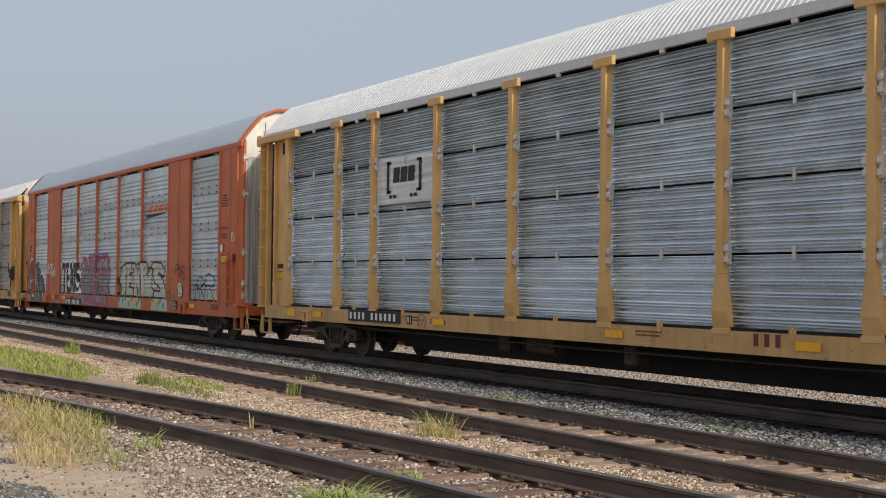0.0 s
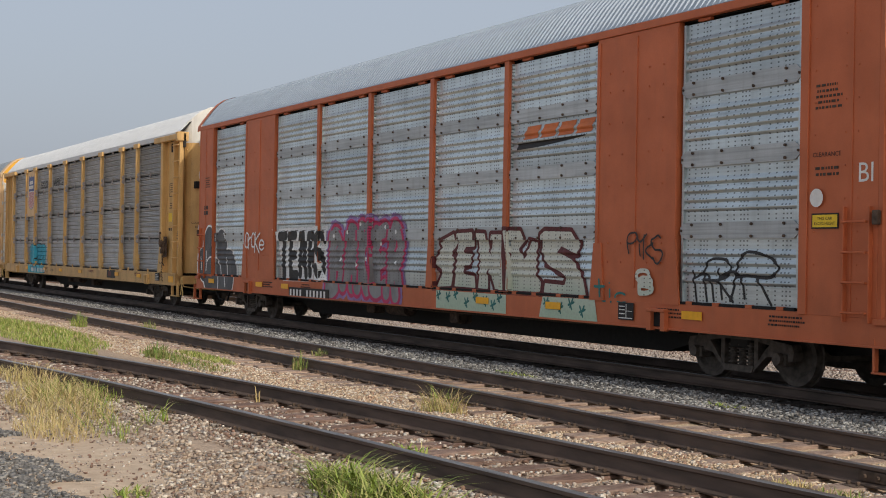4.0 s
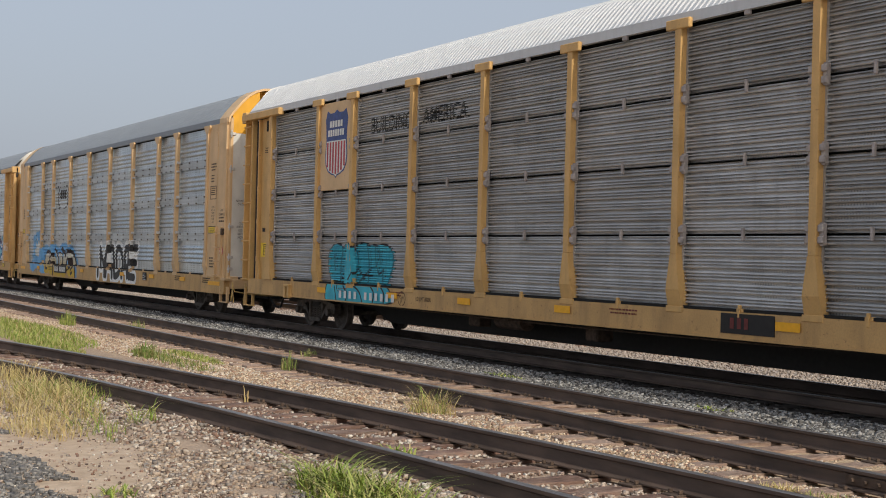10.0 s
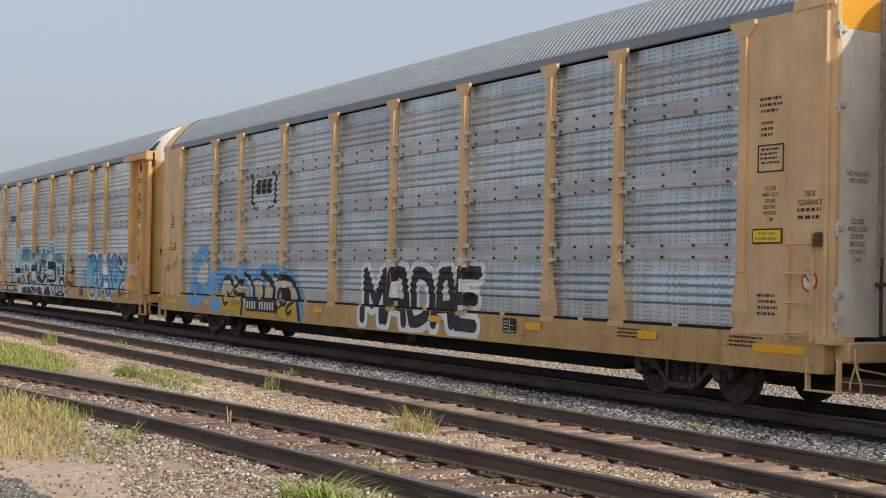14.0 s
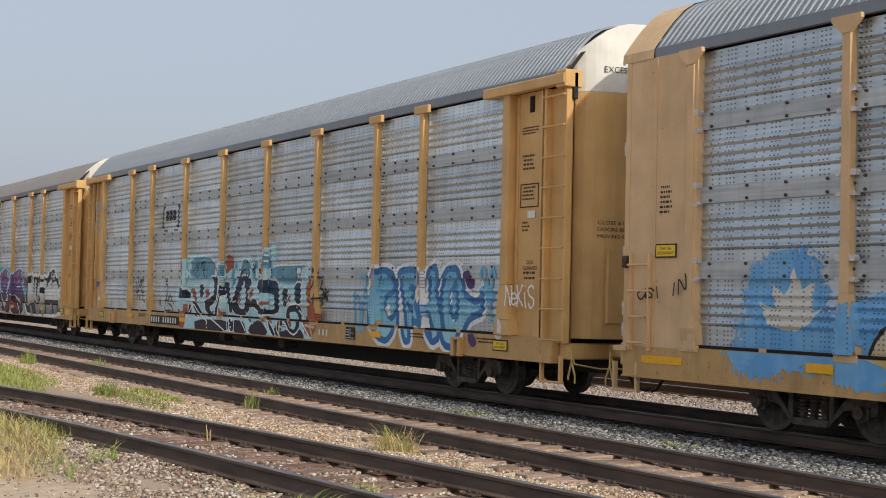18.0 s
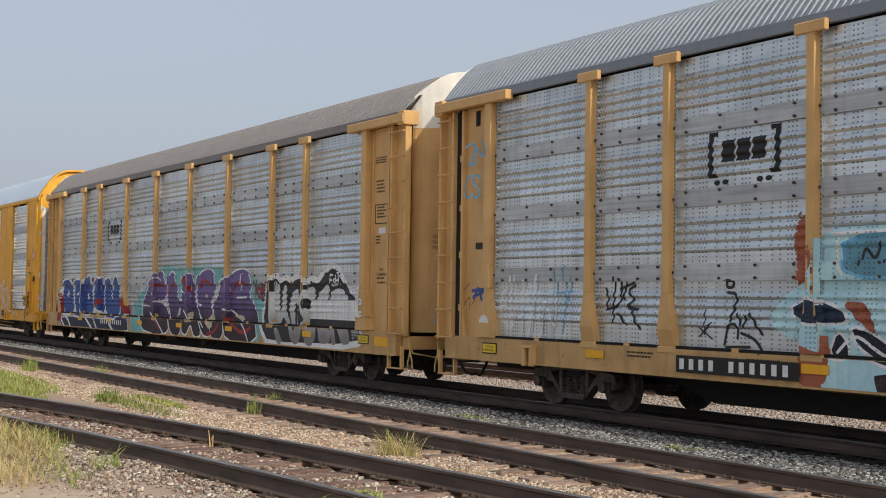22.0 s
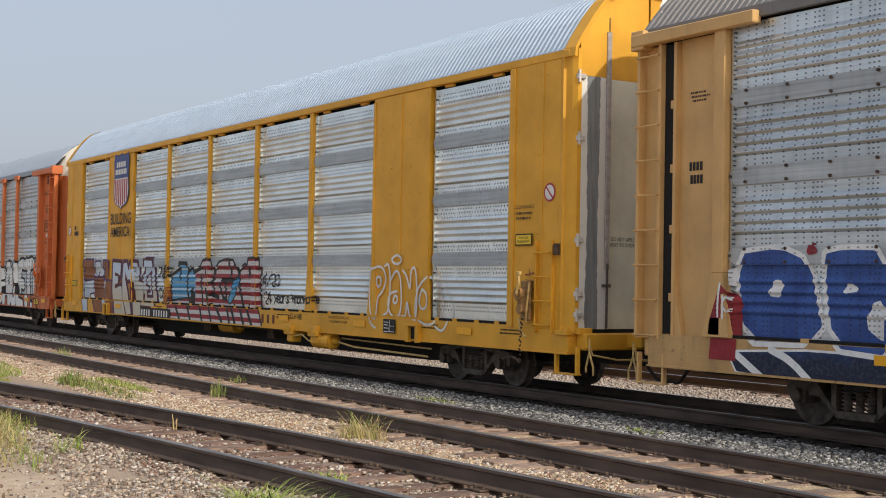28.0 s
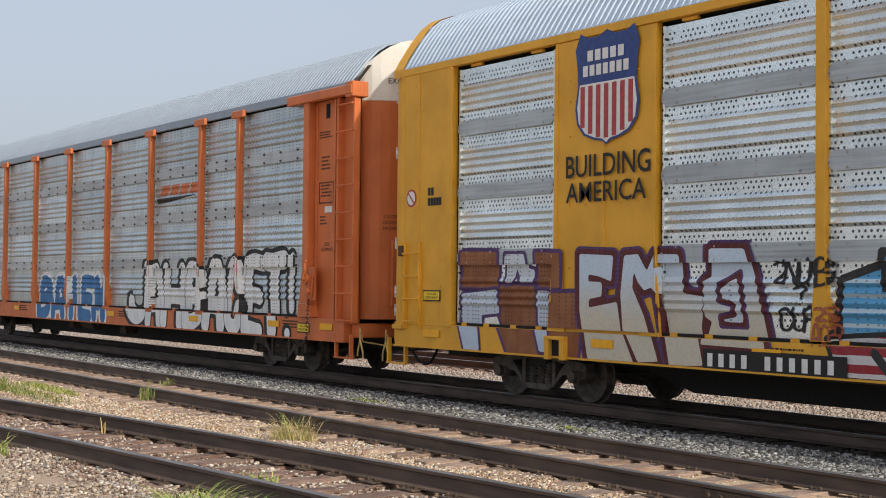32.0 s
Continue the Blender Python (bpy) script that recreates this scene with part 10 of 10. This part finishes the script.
bars(car_f, M["ink"], -12.64, 3.18, 0.12, "mmmm", POCKET, 0.14, "car part number, plain bars", 0.4)
small_print(car_f, -12.66, 4.45, 0.40, 3, 0.035, POCKET, seed=32)
poly(car_f, P["crimson"], [(-12.1, 0.8), (-11.6, 0.8), (-11.55, 1.6), (-11.85, 1.8), (-12.05, 1.3)], 0.004)
tag(car_f, "Ip", -11.95, -11.65, 1.35, 1.8, 0.014, P["white"], 54, "white handwritten tag")
# car g
ban_sign(car_g, 12.84, 3.21, 0.15, SHEET)
warning_sign(car_g, 11.96, 2.38, 0.46, 0.19, SHEET - 0.026)
stack(car_g, ["CLEARANCE"], 11.92, 12.46, 3.06, 0.055, SHEET - 0.024)
small_print(car_g, 11.92, 2.92, 0.5, 2, 0.05, SHEET - 0.024, seed=40)
ban_sign(car_g, -12.86, 3.2, 0.15, SHEET)
bars(car_g, M["ink"], -12.36, 3.22, 0.13, "mm", SHEET, 0.2, "car number, plain bars")
bars(car_g, M["ink"], -12.36, 3.05, 0.13, "mmmmm", SHEET, 0.1, "car number, plain bars")
warning_sign(car_g, -12.46, 1.47, 0.5, 0.18, SHEET - 0.01)
hand_brake(car_g, 12.34, 1.52, -1.60, M["rusty_gold"], M["handle"])
words(car_g, M["ink"], "GLH18B", 3.47, 4.03, 0.93, 0.12, SIDE - 0.006)
words(car_g, M["ink"], "FOR RESTRICTED LOADING ONLY", 5.28, 6.19, 1.00, 0.055, SIDE - 0.006)
words(car_g, M["ink"], "SEE EQUIPMENT REGISTER", 5.32, 6.10, 0.91, 0.055, SIDE - 0.006)
# car h
end_print(car_h, 1, POCKET, 45)
decal(car_h, "sticker", M["chalk"], 12.41, 12.68, 3.08, 3.20, POCKET - 0.004, "small white sticker")
stack(car_h, ["DECK", "CLEARANCE"], 12.28, 12.72, 2.55, 0.065, POCKET)
hand_brake(car_h, 12.2, 1.75, -1.55, M["orange"], M["orange"])
warning_sign(car_h, 11.6, 0.80, 0.48, 0.19, SIDE - 0.012)


# lettering on the rounded end doors
def door_words(car, text, y0, y1, z, h, mat=None, read=True):
    """Words round the curve of an end door, laid onto its facets."""
    v, f = glyphs(text)
    w = v.max(0) - v.min(0)
    v = (v - v.min(0)) / w
    plan = [(13.28 + 0.62 * math.sin(math.radians(90 * i / 8)), -0.30 - 1.05 * math.cos(math.radians(90 * i / 8))) for i in range(9)] + [(13.92, 0.0)]
    def on(y):
        for (xa, ya), (xb, yb) in zip(plan[:-1], plan[1:]):
            if ya <= y <= yb:
                return xa + (xb - xa) * (y - ya) / (yb - ya)
        return 13.92
    bm = bmesh.new()
    vs = [bm.verts.new((on(y0 + a * (y1 - y0)) + 0.012, y0 + a * (y1 - y0), z + b * h)) for a, b in v]
    for q in f:
        try:
            bm.faces.new([vs[i] for i in q])
        except ValueError:
            pass
    part("lettering", bm, mat or M["ink"], car, "painted words " + text.lower())


for c in (car_e, car_f, car_h):
    door_words(c, "EXCESS HEIGHT", -0.92, 0.05, 5.42, 0.10)
    door_words(c, "CLOSE & LOCK", -0.98, -0.30, 2.95, 0.06)
    door_words(c, "DOORS BEFORE", -0.98, -0.30, 2.84, 0.06)
    door_words(c, "MOVING CAR", -0.98, -0.40, 2.73, 0.06)
door_words(car_f, "2021", -0.98, -0.50, 1.28, 0.15, P["ghost"])
for z, mark in ((1.52, "A"), (1.74, "V"), (1.96, "S"), (2.16, "Z")):
    door_words(car_f, mark, -0.94, -0.64, z, 0.18, P["ghost"])
door_words(car_c, "CLOSE AND LOCK DOORS", -1.15, -0.15, 2.62, 0.055)
door_words(car_c, "BEFORE MOVING CAR", -1.05, -0.25, 2.50, 0.055)
bm = bmesh.new()
box(bm, 13.55, 13.86, -1.10, -0.30, 3.70, 3.92, 0.01)
part("door_slot", bm, M["hollow"], car_c, "dark torn opening in the end door")


def leaf_words(car, lines, y0, y1, z_top, h, x=13.42):
    for i, t in enumerate(lines):
        v, f = glyphs(t)
        w = v.max(0) - v.min(0)
        n = max(len(q) for q in lines)
        k = len(t) / n
        v = (v - v.min(0)) / w
        bm = bmesh.new()
        ya, yb = (y0 + y1) / 2 - (y1 - y0) * k / 2, (y0 + y1) / 2 + (y1 - y0) * k / 2
        vs = [bm.verts.new((x + 0.004, ya + a * (yb - ya), z_top - (i + 1) * h * 1.5 + b * h)) for a, b in v]
        for q in f:
            try:
                bm.faces.new([vs[j] for j in q])
            except ValueError:
                pass
        part("lettering", bm, M["ink"], car, "painted words " + t.lower())


leaf_words(car_d, ["NO WELDING", "ON DOORS"], -1.28, -0.88, 3.22, 0.06)
leaf_words(car_d, ["CLOSE", "AND LOCK", "DOORS", "BEFORE", "MOVING", "CAR"], -1.26, -0.90, 2.62, 0.065)
leaf_words(car_g, ["DO NOT APPLY", "HEAT TO DOORS"], -0.74, -0.22, 2.55, 0.06, 13.34)


# ------------------------------------------------------------------ movement
def rolled(t):
    """Metres that the train has rolled by the time t."""
    u = t / 10
    return -0.008 + 56.687 * u - 0.564 * u ** 2 + 0.4738 * u ** 3 - 0.0624 * u ** 4


def motions():
    for car, x in CARS:
        walk(car, [(t / 2, pose(x + rolled(t / 2), MAIN_Y, 0)) for t in range(65)])
    for wheel, dx in WHEELS:
        walk(wheel, [(t / 10, pose(dx, 0, 0.412, 0, math.degrees(rolled(t / 10) / 0.412), 0)) for t in range(321)])


motions()
